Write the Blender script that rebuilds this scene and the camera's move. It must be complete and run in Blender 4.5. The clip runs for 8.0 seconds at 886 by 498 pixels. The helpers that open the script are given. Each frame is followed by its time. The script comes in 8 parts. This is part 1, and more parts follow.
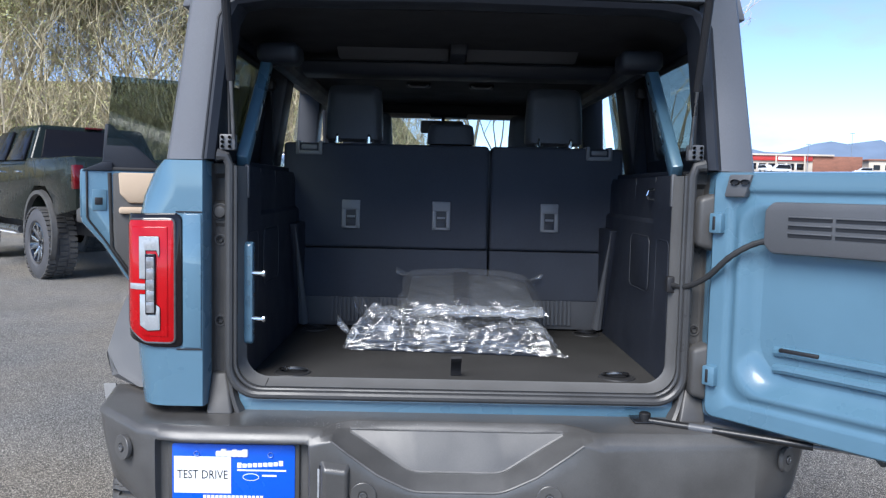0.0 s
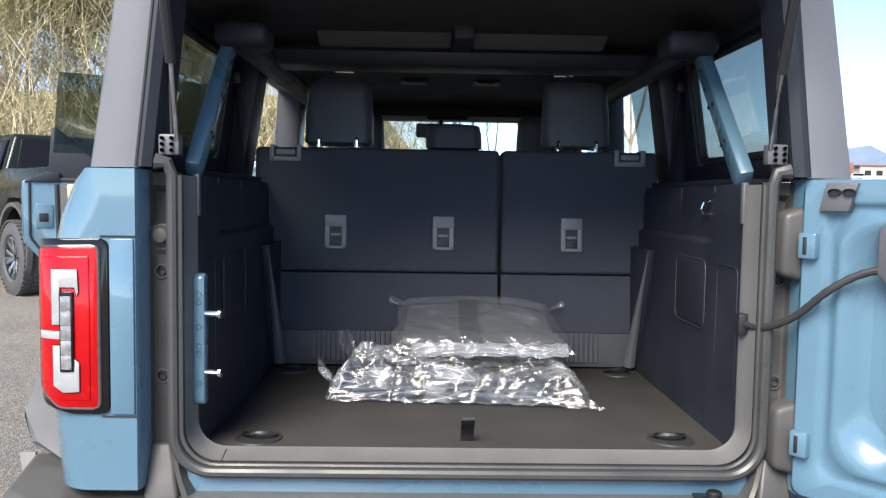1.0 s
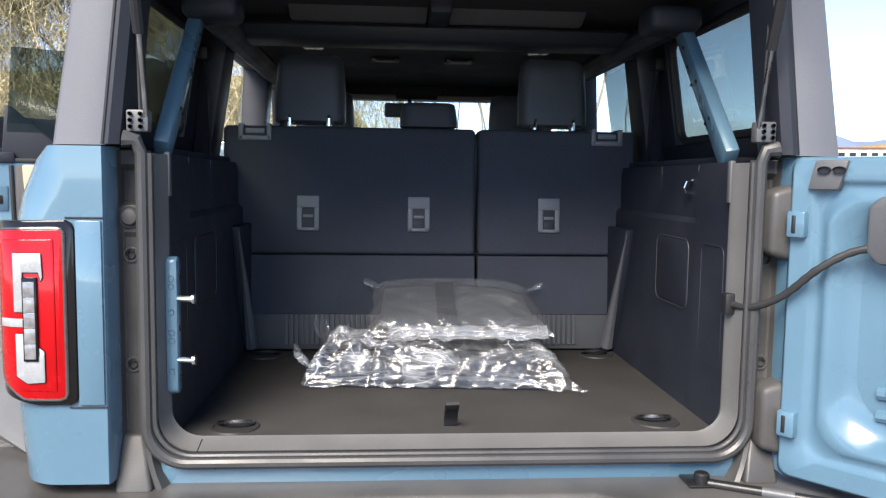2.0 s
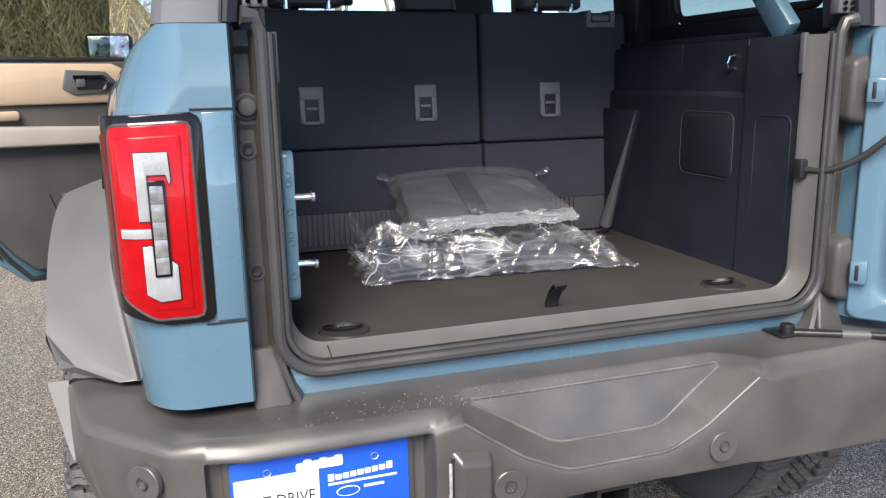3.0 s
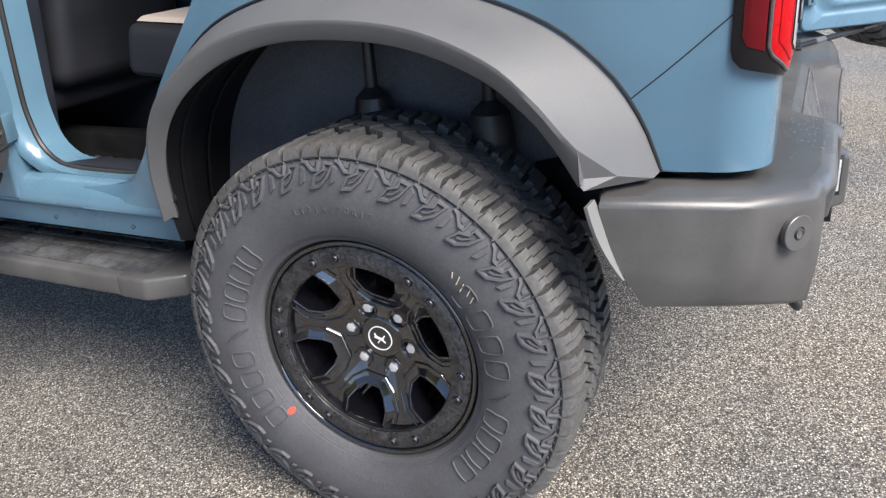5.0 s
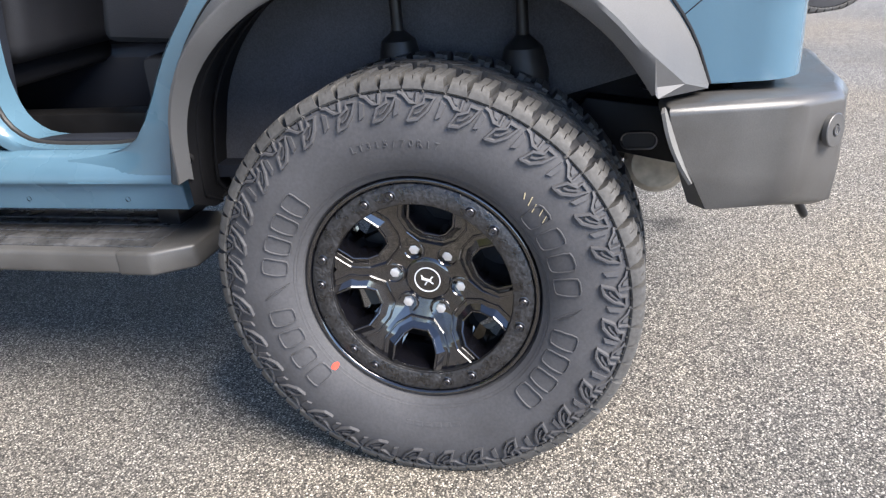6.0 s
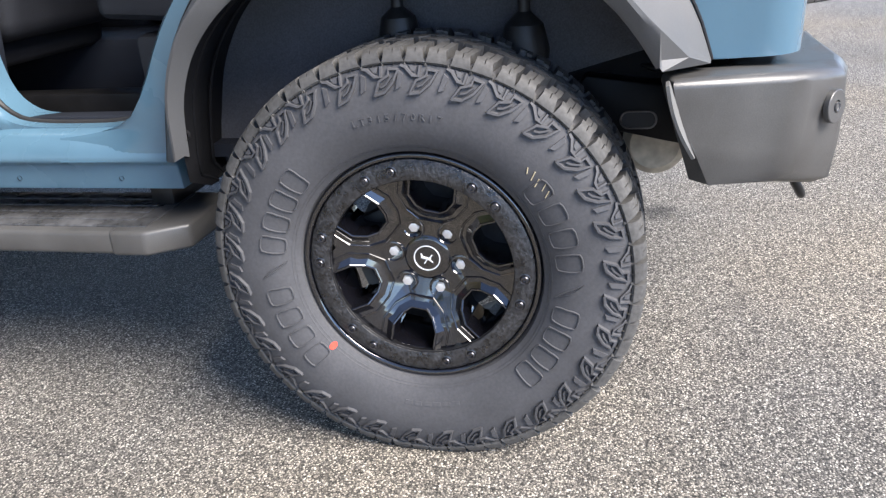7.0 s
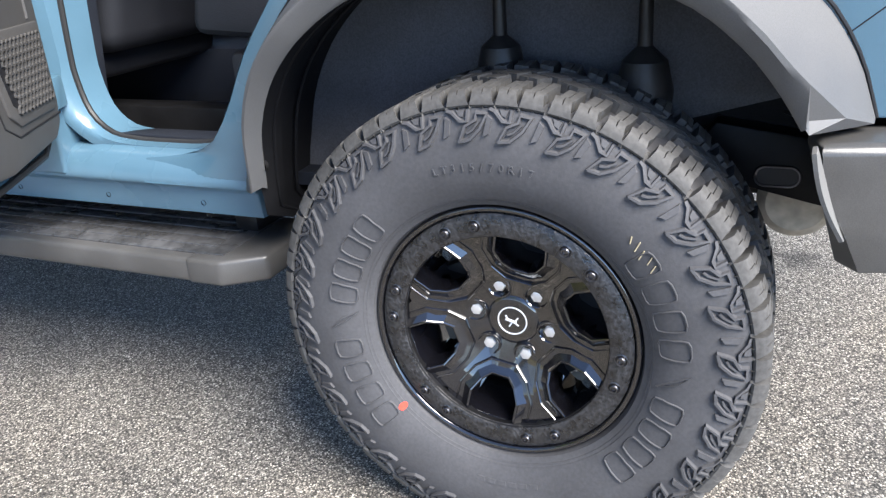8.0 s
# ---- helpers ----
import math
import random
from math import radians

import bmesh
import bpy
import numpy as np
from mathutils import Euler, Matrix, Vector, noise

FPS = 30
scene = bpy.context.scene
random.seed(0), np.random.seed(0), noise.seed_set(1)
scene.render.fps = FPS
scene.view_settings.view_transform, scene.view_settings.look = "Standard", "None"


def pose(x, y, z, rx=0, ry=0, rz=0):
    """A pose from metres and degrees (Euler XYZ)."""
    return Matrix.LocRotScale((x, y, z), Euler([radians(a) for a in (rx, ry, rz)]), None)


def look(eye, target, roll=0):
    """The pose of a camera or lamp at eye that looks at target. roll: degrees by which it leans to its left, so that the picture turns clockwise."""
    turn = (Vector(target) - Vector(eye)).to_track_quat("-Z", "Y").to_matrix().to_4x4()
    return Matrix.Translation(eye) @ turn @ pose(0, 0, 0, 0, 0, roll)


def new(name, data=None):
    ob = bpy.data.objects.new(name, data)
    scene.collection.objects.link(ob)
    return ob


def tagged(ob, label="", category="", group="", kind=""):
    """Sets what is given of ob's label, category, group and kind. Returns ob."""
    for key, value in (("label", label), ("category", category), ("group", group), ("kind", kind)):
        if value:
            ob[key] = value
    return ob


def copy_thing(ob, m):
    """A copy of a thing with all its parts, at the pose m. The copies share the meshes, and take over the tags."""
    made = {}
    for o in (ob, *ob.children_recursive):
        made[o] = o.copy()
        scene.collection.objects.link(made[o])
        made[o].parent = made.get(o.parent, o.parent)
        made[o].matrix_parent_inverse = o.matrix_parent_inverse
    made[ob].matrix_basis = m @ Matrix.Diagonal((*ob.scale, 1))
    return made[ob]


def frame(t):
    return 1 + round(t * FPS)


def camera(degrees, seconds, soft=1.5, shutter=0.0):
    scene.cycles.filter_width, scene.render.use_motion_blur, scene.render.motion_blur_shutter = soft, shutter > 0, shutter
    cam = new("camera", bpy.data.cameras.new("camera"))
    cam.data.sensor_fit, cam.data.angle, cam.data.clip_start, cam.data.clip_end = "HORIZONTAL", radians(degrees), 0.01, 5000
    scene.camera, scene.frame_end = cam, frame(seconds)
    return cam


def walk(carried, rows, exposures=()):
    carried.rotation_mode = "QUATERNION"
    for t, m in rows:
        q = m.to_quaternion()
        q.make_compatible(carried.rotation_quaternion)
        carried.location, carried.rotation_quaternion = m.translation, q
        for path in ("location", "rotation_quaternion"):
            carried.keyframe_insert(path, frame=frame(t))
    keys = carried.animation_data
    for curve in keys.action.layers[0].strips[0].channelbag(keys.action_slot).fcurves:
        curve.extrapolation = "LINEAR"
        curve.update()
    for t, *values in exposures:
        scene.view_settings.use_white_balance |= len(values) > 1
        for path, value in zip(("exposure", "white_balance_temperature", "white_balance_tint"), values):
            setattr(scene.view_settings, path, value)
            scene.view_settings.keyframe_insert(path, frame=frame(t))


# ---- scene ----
cam = camera(59.2, 8.0, soft=1.3)
PATH = [
    (0, (-0.067, -1.997, 1.354), (-0.043, -0.003, 1.2), 1.3),
    (0.5, (-0.093, -1.72, 1.355), (-0.064, 0.275, 1.215), 1.1),
    (1, (-0.091, -1.542, 1.366), (-0.05, 0.453, 1.233), 0.9),
    (1.2, (-0.093, -1.518, 1.366), (-0.042, 0.476, 1.232), 0.9),
    (2.3, (-0.196, -1.464, 1.347), (0.037, 0.51, 1.123), 0.4),
    (2.5, (-0.311, -1.432, 1.333), (0.012, 0.523, 1.062), 0.0),
    (2.8, (-0.562, -1.387, 1.324), (-0.07, 0.517, 0.959), -0.7),
    (3, (-0.71, -1.343, 1.323), (-0.104, 0.514, 0.896), -1.0),
    (3.2, (-0.869, -1.272, 1.294), (-0.139, 0.526, 0.807), -1.3),
    (3.5, (-1.096, -1.106, 1.29), (-0.192, 0.578, 0.702), -1.5),
    (3.8, (-1.327, -0.94, 1.279), (-0.255, 0.608, 0.606), -1.5),
    (4, (-1.51, -0.828, 1.262), (-0.325, 0.614, 0.546), -1.8),
    (4.2, (-1.678, -0.697, 1.266), (-0.38, 0.625, 0.514), -2.2),
    (4.5, (-1.866, -0.502, 1.258), (-0.434, 0.637, 0.449), -3.6),
    (4.7, (-1.971, -0.35, 1.248), (-0.443, 0.658, 0.442), -4.1),
    (5.8, (-2.281, 0.206, 1.133), (-0.51, 0.713, 0.356), -4.9),
    (6, (-2.303, 0.215, 1.112), (-0.524, 0.691, 0.332), -4.8),
    (6.5, (-2.33, 0.238, 1.07), (-0.538, 0.668, 0.292), -4.4),
    (7, (-2.319, 0.249, 1.069), (-0.53, 0.684, 0.286), -4.2),
    (7.5, (-2.3, 0.269, 1.07), (-0.528, 0.749, 0.278), -3.9),
    (7.8, (-2.201, 0.278, 1.108), (-0.474, 0.856, 0.28), -4.0),
    (8, (-2.092, 0.231, 1.103), (-0.405, 0.975, 0.328), -3.9),
]
walk(cam, [(t, look(eye, target, roll)) for t, eye, target, roll in PATH], exposures=[(0.0, 1.22, 6300, 10), (0.5, 1.44, 6700, 10), (1.0, 1.74, 7250, 10), (2.4, 1.80, 7350, 13), (3.0, 1.53, 7550, 12), (3.5, 1.28, 7350, 8), (4.0, 1.46, 7350, 10), (4.6, 1.56, 7150, 11), (6.0, 1.96, 7050, 12), (7.0, 1.90, 6950, 12), (8.0, 2.06, 6800, 10)])

# ---- sky and sun ----
world = bpy.data.worlds.new("sky")
scene.world = world
world.use_nodes = True
wn, wl = world.node_tree.nodes, world.node_tree.links
wn.clear()
SUN_EL, SUN_AZ = 43.0, 206.0           # degrees above the horizon, clockwise from +y
sky = wn.new("ShaderNodeTexSky")
sky.sky_type, sky.sun_disc = "NISHITA", False
sky.sun_elevation, sky.sun_rotation = radians(SUN_EL), radians(SUN_AZ)
sky.altitude = 1800.0
sky.air_density, sky.dust_density, sky.ozone_density = 0.5, 0.1, 1.2
wco = wn.new("ShaderNodeTexCoord")
wmap = wn.new("ShaderNodeMapping")
wmap.inputs["Scale"].default_value = (2.2, 2.2, 6.5)
cloud = wn.new("ShaderNodeTexNoise")
cloud.inputs["Scale"].default_value, cloud.inputs["Detail"].default_value, cloud.inputs["Roughness"].default_value = 1.5, 8.0, 0.55
cramp = wn.new("ShaderNodeValToRGB")
cramp.color_ramp.elements[0].position, cramp.color_ramp.elements[1].position = 0.56, 0.80
cmix = wn.new("ShaderNodeMix")
cmix.data_type = "RGBA"
cmix.inputs[7].default_value = (1.75, 1.8, 1.9, 1)
bg = wn.new("ShaderNodeBackground")
bg.inputs["Strength"].default_value = 0.15
wout = wn.new("ShaderNodeOutputWorld")
wl.new(wco.outputs["Generated"], wmap.inputs["Vector"])
wl.new(wmap.outputs["Vector"], cloud.inputs["Vector"])
wl.new(cloud.outputs["Fac"], cramp.inputs["Fac"])
wl.new(cramp.outputs["Color"], cmix.inputs[0])
wl.new(sky.outputs["Color"], cmix.inputs[6])
wl.new(cmix.outputs[2], bg.inputs["Color"])
wl.new(bg.outputs["Background"], wout.inputs["Surface"])

sun_data = bpy.data.lights.new("sun", "SUN")
sun_data.energy, sun_data.angle, sun_data.color = 3.0, radians(36), (1.0, 0.98, 0.955)
sun_ob = new("sun", sun_data)
_a, _e = radians(SUN_AZ), radians(SUN_EL)
sun_ob.matrix_world = look((30 * math.sin(_a) * math.cos(_e), 30 * math.cos(_a) * math.cos(_e), 30 * math.sin(_e)), (0, 0, 0))


# ---- materials ----
def material(name, colour, rough=0.5, metal=0.0, spots=0.0, scale=40.0, bump=0.0, bump_scale=300.0, coat=0.0, grime=0.0, grime_scale=6.0, alpha=None,
             ior=1.45, transmission=0.0, stretch=(1, 1, 1), rough_var=0.1, sheen=0.0, emit=0.0):
    """A surface with fine grain (spots, bump) and large soft variation (grime)."""
    m = bpy.data.materials.new(name)
    m.use_nodes = True
    n, l = m.node_tree.nodes, m.node_tree.links
    p = n["Principled BSDF"]
    p.inputs["Roughness"].default_value, p.inputs["Metallic"].default_value = rough, metal
    p.inputs["Coat Weight"].default_value, p.inputs["Coat Roughness"].default_value = coat, 0.04
    p.inputs["IOR"].default_value, p.inputs["Transmission Weight"].default_value = ior, transmission
    p.inputs["Sheen Weight"].default_value = sheen
    base = n.new("ShaderNodeRGB")
    base.outputs[0].default_value = (*colour, 1)
    co = n.new("ShaderNodeTexCoord")
    mp = n.new("ShaderNodeMapping")
    mp.inputs["Scale"].default_value = stretch
    l.new(co.outputs["Object"], mp.inputs["Vector"])
    colour_out = base.outputs[0]

    def vary(size, amount, detail):
        nonlocal colour_out
        t = n.new("ShaderNodeTexNoise")
        t.inputs["Scale"].default_value, t.inputs["Detail"].default_value = size, detail
        l.new(mp.outputs["Vector"], t.inputs["Vector"])
        r = n.new("ShaderNodeMapRange")
        r.inputs["From Min"].default_value, r.inputs["From Max"].default_value = 0.3, 0.7
        r.inputs["To Min"].default_value, r.inputs["To Max"].default_value = 1 - amount, 1 + amount
        l.new(t.outputs["Fac"], r.inputs["Value"])
        x = n.new("ShaderNodeMix")
        x.data_type, x.blend_type = "RGBA", "MULTIPLY"
        x.inputs[0].default_value = 1.0
        l.new(colour_out, x.inputs[6])
        l.new(r.outputs["Result"], x.inputs[7])
        colour_out = x.outputs[2]
        return t

    if spots:
        vary(scale, spots, 2)
    if grime:
        g = vary(grime_scale, grime, 5)
        rr = n.new("ShaderNodeMapRange")
        rr.inputs["From Min"].default_value, rr.inputs["From Max"].default_value = 0.35, 0.65
        rr.inputs["To Min"].default_value, rr.inputs["To Max"].default_value = max(0.0, rough - rough_var), min(1.0, rough + rough_var)
        l.new(g.outputs["Fac"], rr.inputs["Value"])
        l.new(rr.outputs["Result"], p.inputs["Roughness"])
    if bump:
        t = n.new("ShaderNodeTexNoise")
        t.inputs["Scale"].default_value, t.inputs["Detail"].default_value = bump_scale, 3
        l.new(mp.outputs["Vector"], t.inputs["Vector"])
        b = n.new("ShaderNodeBump")
        b.inputs["Strength"].default_value, b.inputs["Distance"].default_value = bump, 0.002
        l.new(t.outputs["Fac"], b.inputs["Height"])
        l.new(b.outputs["Normal"], p.inputs["Normal"])
    l.new(colour_out, p.inputs["Base Color"])
    if alpha is not None:
        p.inputs["Alpha"].default_value = alpha
    if emit:
        p.inputs["Emission Color"].default_value = (*colour, 1)
        p.inputs["Emission Strength"].default_value = emit
    return m


PAINT = material("blue_paint", (0.074, 0.150, 0.208), 0.24, spots=0.03, scale=900, grime=0.05, grime_scale=3, coat=1.0, bump=0.015, bump_scale=120)
PAINT_IN = material("blue_paint_inner", (0.080, 0.160, 0.222), 0.34, spots=0.03, scale=700, grime=0.06, grime_scale=5, coat=0.4, bump=0.05, bump_scale=90)
HARDTOP = material("grey_hardtop", (0.118, 0.122, 0.135), 0.55, spots=0.07, scale=500, bump=0.12, bump_scale=600, grime=0.05)
FLARE = material("grey_moulded_plastic", (0.096, 0.096, 0.097), 0.52, ior=1.5, spots=0.10, scale=600, bump=0.12, bump_scale=700, grime=0.07, grime_scale=5)
# lighter than the bumper: the edges' highlight is put into this colour
BUMPER_GLINT = material("bumper_edge_highlight", (0.105, 0.103, 0.10), 0.42, spots=0.15, scale=300, grime=0.3, grime_scale=12)
BUMPER = material("dark_powder_coat", (0.070, 0.068, 0.066), 0.36, ior=1.55, spots=0.12, scale=500, bump=0.10, bump_scale=500, grime=0.22, grime_scale=7, rough_var=0.08)
LATCH = material("grey_latch_plastic", (0.15, 0.155, 0.168), 0.42, spots=0.06, scale=400, bump=0.1, grime=0.05)
JAMB = material("dark_grey_plastic", (0.056, 0.054, 0.052), 0.45, spots=0.08, scale=400, bump=0.12, bump_scale=350, grime=0.12, grime_scale=9)
SILL = material("grey_sill_plastic", (0.112, 0.111, 0.110), 0.38, spots=0.08, scale=400, bump=0.15, bump_scale=420, grime=0.08)
RUBBER = material("black_rubber", (0.022, 0.022, 0.023), 0.55, spots=0.1, scale=200, bump=0.15, bump_scale=180, grime=0.12)
BENCH = material("dark_bench_vinyl", (0.012, 0.013, 0.017), 0.5, spots=0.12, scale=300, bump=0.3, bump_scale=260, grime=0.08)
SEAL = material("weather_seal", (0.044, 0.044, 0.045), 0.36, spots=0.1, scale=250, bump=0.1, grime=0.12)
CARPET = material("charcoal_carpet", (0.039, 0.038, 0.037), 0.95, spots=0.3, scale=700, bump=0.6, bump_scale=900, grime=0.10, grime_scale=8, rough_var=0.03, ior=1.2)
SEATBACK = material("charcoal_seat_carpet", (0.045, 0.050, 0.063), 0.95, ior=1.2, spots=0.25, scale=800, bump=0.5, bump_scale=900, grime=0.09, grime_scale=5, rough_var=0.03)
TRIM = material("black_trim", (0.015, 0.018, 0.026), 0.52, spots=0.08, scale=500, bump=0.2, bump_scale=600, grime=0.06)
SIDETRIM = material("dark_side_trim", (0.0125, 0.0155, 0.024), 0.56, spots=0.08, scale=500, bump=0.2, bump_scale=600, grime=0.06)
RIBS = material("ribbed_dark_plastic", (0.052, 0.055, 0.062), 0.5, spots=0.08, scale=400, bump=0.1, grime=0.08)
MATGREY = material("blue_grey_mat", (0.048, 0.053, 0.062), 0.6, spots=0.1, scale=300, bump=0.2, grime=0.08)
LEATHER = material("black_vinyl", (0.040, 0.043, 0.051), 0.45, spots=0.12, scale=300, bump=0.35, bump_scale=260, grime=0.08)
LINER = material("headliner_black", (0.018, 0.019, 0.023), 0.9, spots=0.15, scale=500, bump=0.2, grime=0.08)
GREYPAD = material("grey_pad", (0.085, 0.087, 0.094), 0.7, spots=0.1, scale=400, bump=0.2, grime=0.06)
BEZEL = material("grey_bezel_plastic", (0.085, 0.088, 0.095), 0.42, spots=0.06, scale=400, bump=0.1, grime=0.05)
TYRE = material("tyre_rubber", (0.067, 0.067, 0.072), 0.66, spots=0.10, scale=160, bump=0.14, bump_scale=220, grime=0.12, grime_scale=9)
ENDCAP = material("light_grey_plastic", (0.16, 0.158, 0.153), 0.5, spots=0.08, scale=500, bump=0.1, grime=0.08)
TREAD = material("tyre_tread_dusty", (0.074, 0.072, 0.070), 0.70, spots=0.2, scale=120, bump=0.3, bump_scale=160, grime=0.14, grime_scale=12)
GLOSS = material("gloss_black_alloy", (0.005, 0.005, 0.007), 0.10, ior=1.75, coat=1.0, spots=0.05, grime=0.1, grime_scale=14, rough_var=0.05)
RING = material("textured_black_ring", (0.022, 0.022, 0.024), 0.36, ior=1.6, spots=0.75, scale=150, bump=1.0, bump_scale=150, grime=0.5, grime_scale=45, rough_var=0.15)
BARREL = material("satin_black_alloy", (0.008, 0.008, 0.009), 0.5, ior=1.3, spots=0.1, scale=60, grime=0.2, grime_scale=12)
RIMBOLT = material("dark_bolt_steel", (0.13, 0.13, 0.14), 0.34, metal=1.0, spots=0.1)
CHROME = material("bright_metal", (0.62, 0.63, 0.64), 0.16, metal=1.0, spots=0.04, grime=0.08, grime_scale=30)
STEEL = material("worn_steel", (0.33, 0.33, 0.34), 0.34, metal=1.0, spots=0.1, grime=0.15, grime_scale=25)
BLACKMETAL = material("black_chassis_steel", (0.012, 0.012, 0.013), 0.38, spots=0.1, scale=90, bump=0.2, bump_scale=60, grime=0.25)
NUT = material("lug_nut_steel", (0.80, 0.81, 0.83), 0.28, metal=0.65, spots=0.05)
BOARDTOP = material("black_step_pad", (0.060, 0.060, 0.062), 0.26, ior=1.6, spots=0.3, scale=60, bump=0.2, bump_scale=90, grime=0.4, grime_scale=8, rough_var=0.14)
BRAKE = material("dull_brake_iron", (0.045, 0.045, 0.048), 0.5, metal=0.6, spots=0.15, grime=0.2, grime_scale=20)
PODLAMP = material("clear_plate_lamp", (0.33, 0.34, 0.35), 0.2, coat=1.0, spots=0.2, scale=120)
SILENCER = material("beige_silencer_steel", (0.42, 0.37, 0.30), 0.55, metal=0.2, spots=0.15, grime=0.2, grime_scale=10)
WELL_FELT = material("grey_liner_felt", (0.072, 0.073, 0.082), 0.9, spots=0.2, scale=300, bump=0.4, bump_scale=300, grime=0.2, grime_scale=6)
BRACKET = material("black_coated_steel", (0.006, 0.006, 0.007), 0.45, ior=1.25, spots=0.1, scale=90, grime=0.15)
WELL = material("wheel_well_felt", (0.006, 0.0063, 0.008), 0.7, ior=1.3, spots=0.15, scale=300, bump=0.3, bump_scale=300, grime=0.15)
RED = material("red_lens", (0.36, 0.0012, 0.004), 0.24, coat=0.35, ior=1.3, spots=0.03, grime=0.06, grime_scale=20, rough_var=0.04)
RED_DARK = material("smoked_red_lens", (0.095, 0.002, 0.005), 0.14, ior=1.3, coat=0.3, spots=0.05, grime=0.1, grime_scale=20, rough_var=0.04)
SMOKE = material("smoked_lens_border", (0.008, 0.007, 0.008), 0.12, coat=0.25, ior=1.3, spots=0.05)
REFLECT = material("white_lamp_insert", (0.29, 0.30, 0.31), 0.22, coat=1.0, spots=0.05, scale=200, grime=0.08, grime_scale=40)
LAMP_BEZEL = material("grey_clear_bezel", (0.055, 0.05, 0.052), 0.2, coat=0.6, spots=0.2, scale=80)
CLEARBAR = material("clear_lamp_bar", (0.20, 0.20, 0.205), 0.22, metal=0.2, coat=1.0, spots=0.3, scale=60)
PLATE_BLUE = material("blue_printed_plate", (0.004, 0.085, 0.55), 0.30, spots=0.04, scale=300, grime=0.05)
WHITE = material("white_print", (0.78, 0.79, 0.80), 0.4, spots=0.03, scale=200, grime=0.04)
BLACK = material("black_print", (0.012, 0.012, 0.014), 0.5, spots=0.05)
TAN = material("tan_soft_trim", (0.46, 0.35, 0.25), 0.6, spots=0.06, scale=400, bump=0.25, bump_scale=300, grime=0.06)
GREYDOOR = material("grey_door_trim", (0.066, 0.063, 0.061), 0.55, spots=0.08, scale=450, bump=0.25, bump_scale=420, grime=0.07)
GREYARM = material("grey_armrest", (0.27, 0.245, 0.225), 0.5, spots=0.06, scale=400, bump=0.15, grime=0.05)
SEATTAN = material("pale_seat_vinyl", (0.42, 0.36, 0.31), 0.5, spots=0.06, scale=300, bump=0.3, bump_scale=240, grime=0.06)
REDPAINT = material("red_paint_dot", (0.75, 0.06, 0.035), 0.6, spots=0.1, scale=200)
CHALK = material("yellow_crayon", (0.42, 0.36, 0.24), 0.8, spots=0.3, scale=400)
DARKPAINT = material("black_green_paint", (0.009, 0.013, 0.011), 0.22, ior=1.3, coat=0.3, spots=0.05, grime=0.1)


def facing_gloss(n, l, least, normal=None, most=1.0):
    """Share of mirror gloss: little when seen square on, all at a grazing angle."""
    lw, pw, ad = n.new("ShaderNodeLayerWeight"), n.new("ShaderNodeMath"), n.new("ShaderNodeMath")
    lw.inputs["Blend"].default_value = 0.5
    pw.operation, pw.inputs[1].default_value = "POWER", 4.0
    ad.operation, ad.inputs[1].default_value, ad.inputs[2].default_value = "MULTIPLY_ADD", most, least
    ad.use_clamp = True
    if normal is not None:
        l.new(normal, lw.inputs["Normal"])
    l.new(lw.outputs["Facing"], pw.inputs[0])
    l.new(pw.outputs[0], ad.inputs[0])
    return ad


def glass_material(name, tint, opacity, rough=0.0):
    """Thin tinted pane: part clear, part mirror by the angle."""
    m = bpy.data.materials.new(name)
    m.use_nodes = True
    n, l = m.node_tree.nodes, m.node_tree.links
    n.clear()
    tr, gl, df, mx, mx2 = (n.new("ShaderNodeBsdfTransparent"), n.new("ShaderNodeBsdfGlossy"), n.new("ShaderNodeBsdfDiffuse"),
                           n.new("ShaderNodeMixShader"), n.new("ShaderNodeMixShader"))
    tr.inputs["Color"].default_value = (*tint, 1)
    df.inputs["Color"].default_value = (0.02, 0.022, 0.02, 1)
    gl.inputs["Roughness"].default_value = rough
    fr = facing_gloss(n, l, 0.045)
    mx2.inputs["Fac"].default_value = opacity
    l.new(tr.outputs[0], mx2.inputs[1])
    l.new(df.outputs[0], mx2.inputs[2])
    l.new(fr.outputs[0], mx.inputs["Fac"])
    l.new(mx2.outputs[0], mx.inputs[1])
    l.new(gl.outputs[0], mx.inputs[2])
    o = n.new("ShaderNodeOutputMaterial")
    l.new(mx.outputs[0], o.inputs["Surface"])
    return m


GLASS_DARK = glass_material("privacy_glass", (0.50, 0.54, 0.50), 0.05)
GLASS = glass_material("clear_glass", (0.93, 0.96, 0.94), 0.02)


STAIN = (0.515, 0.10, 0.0)


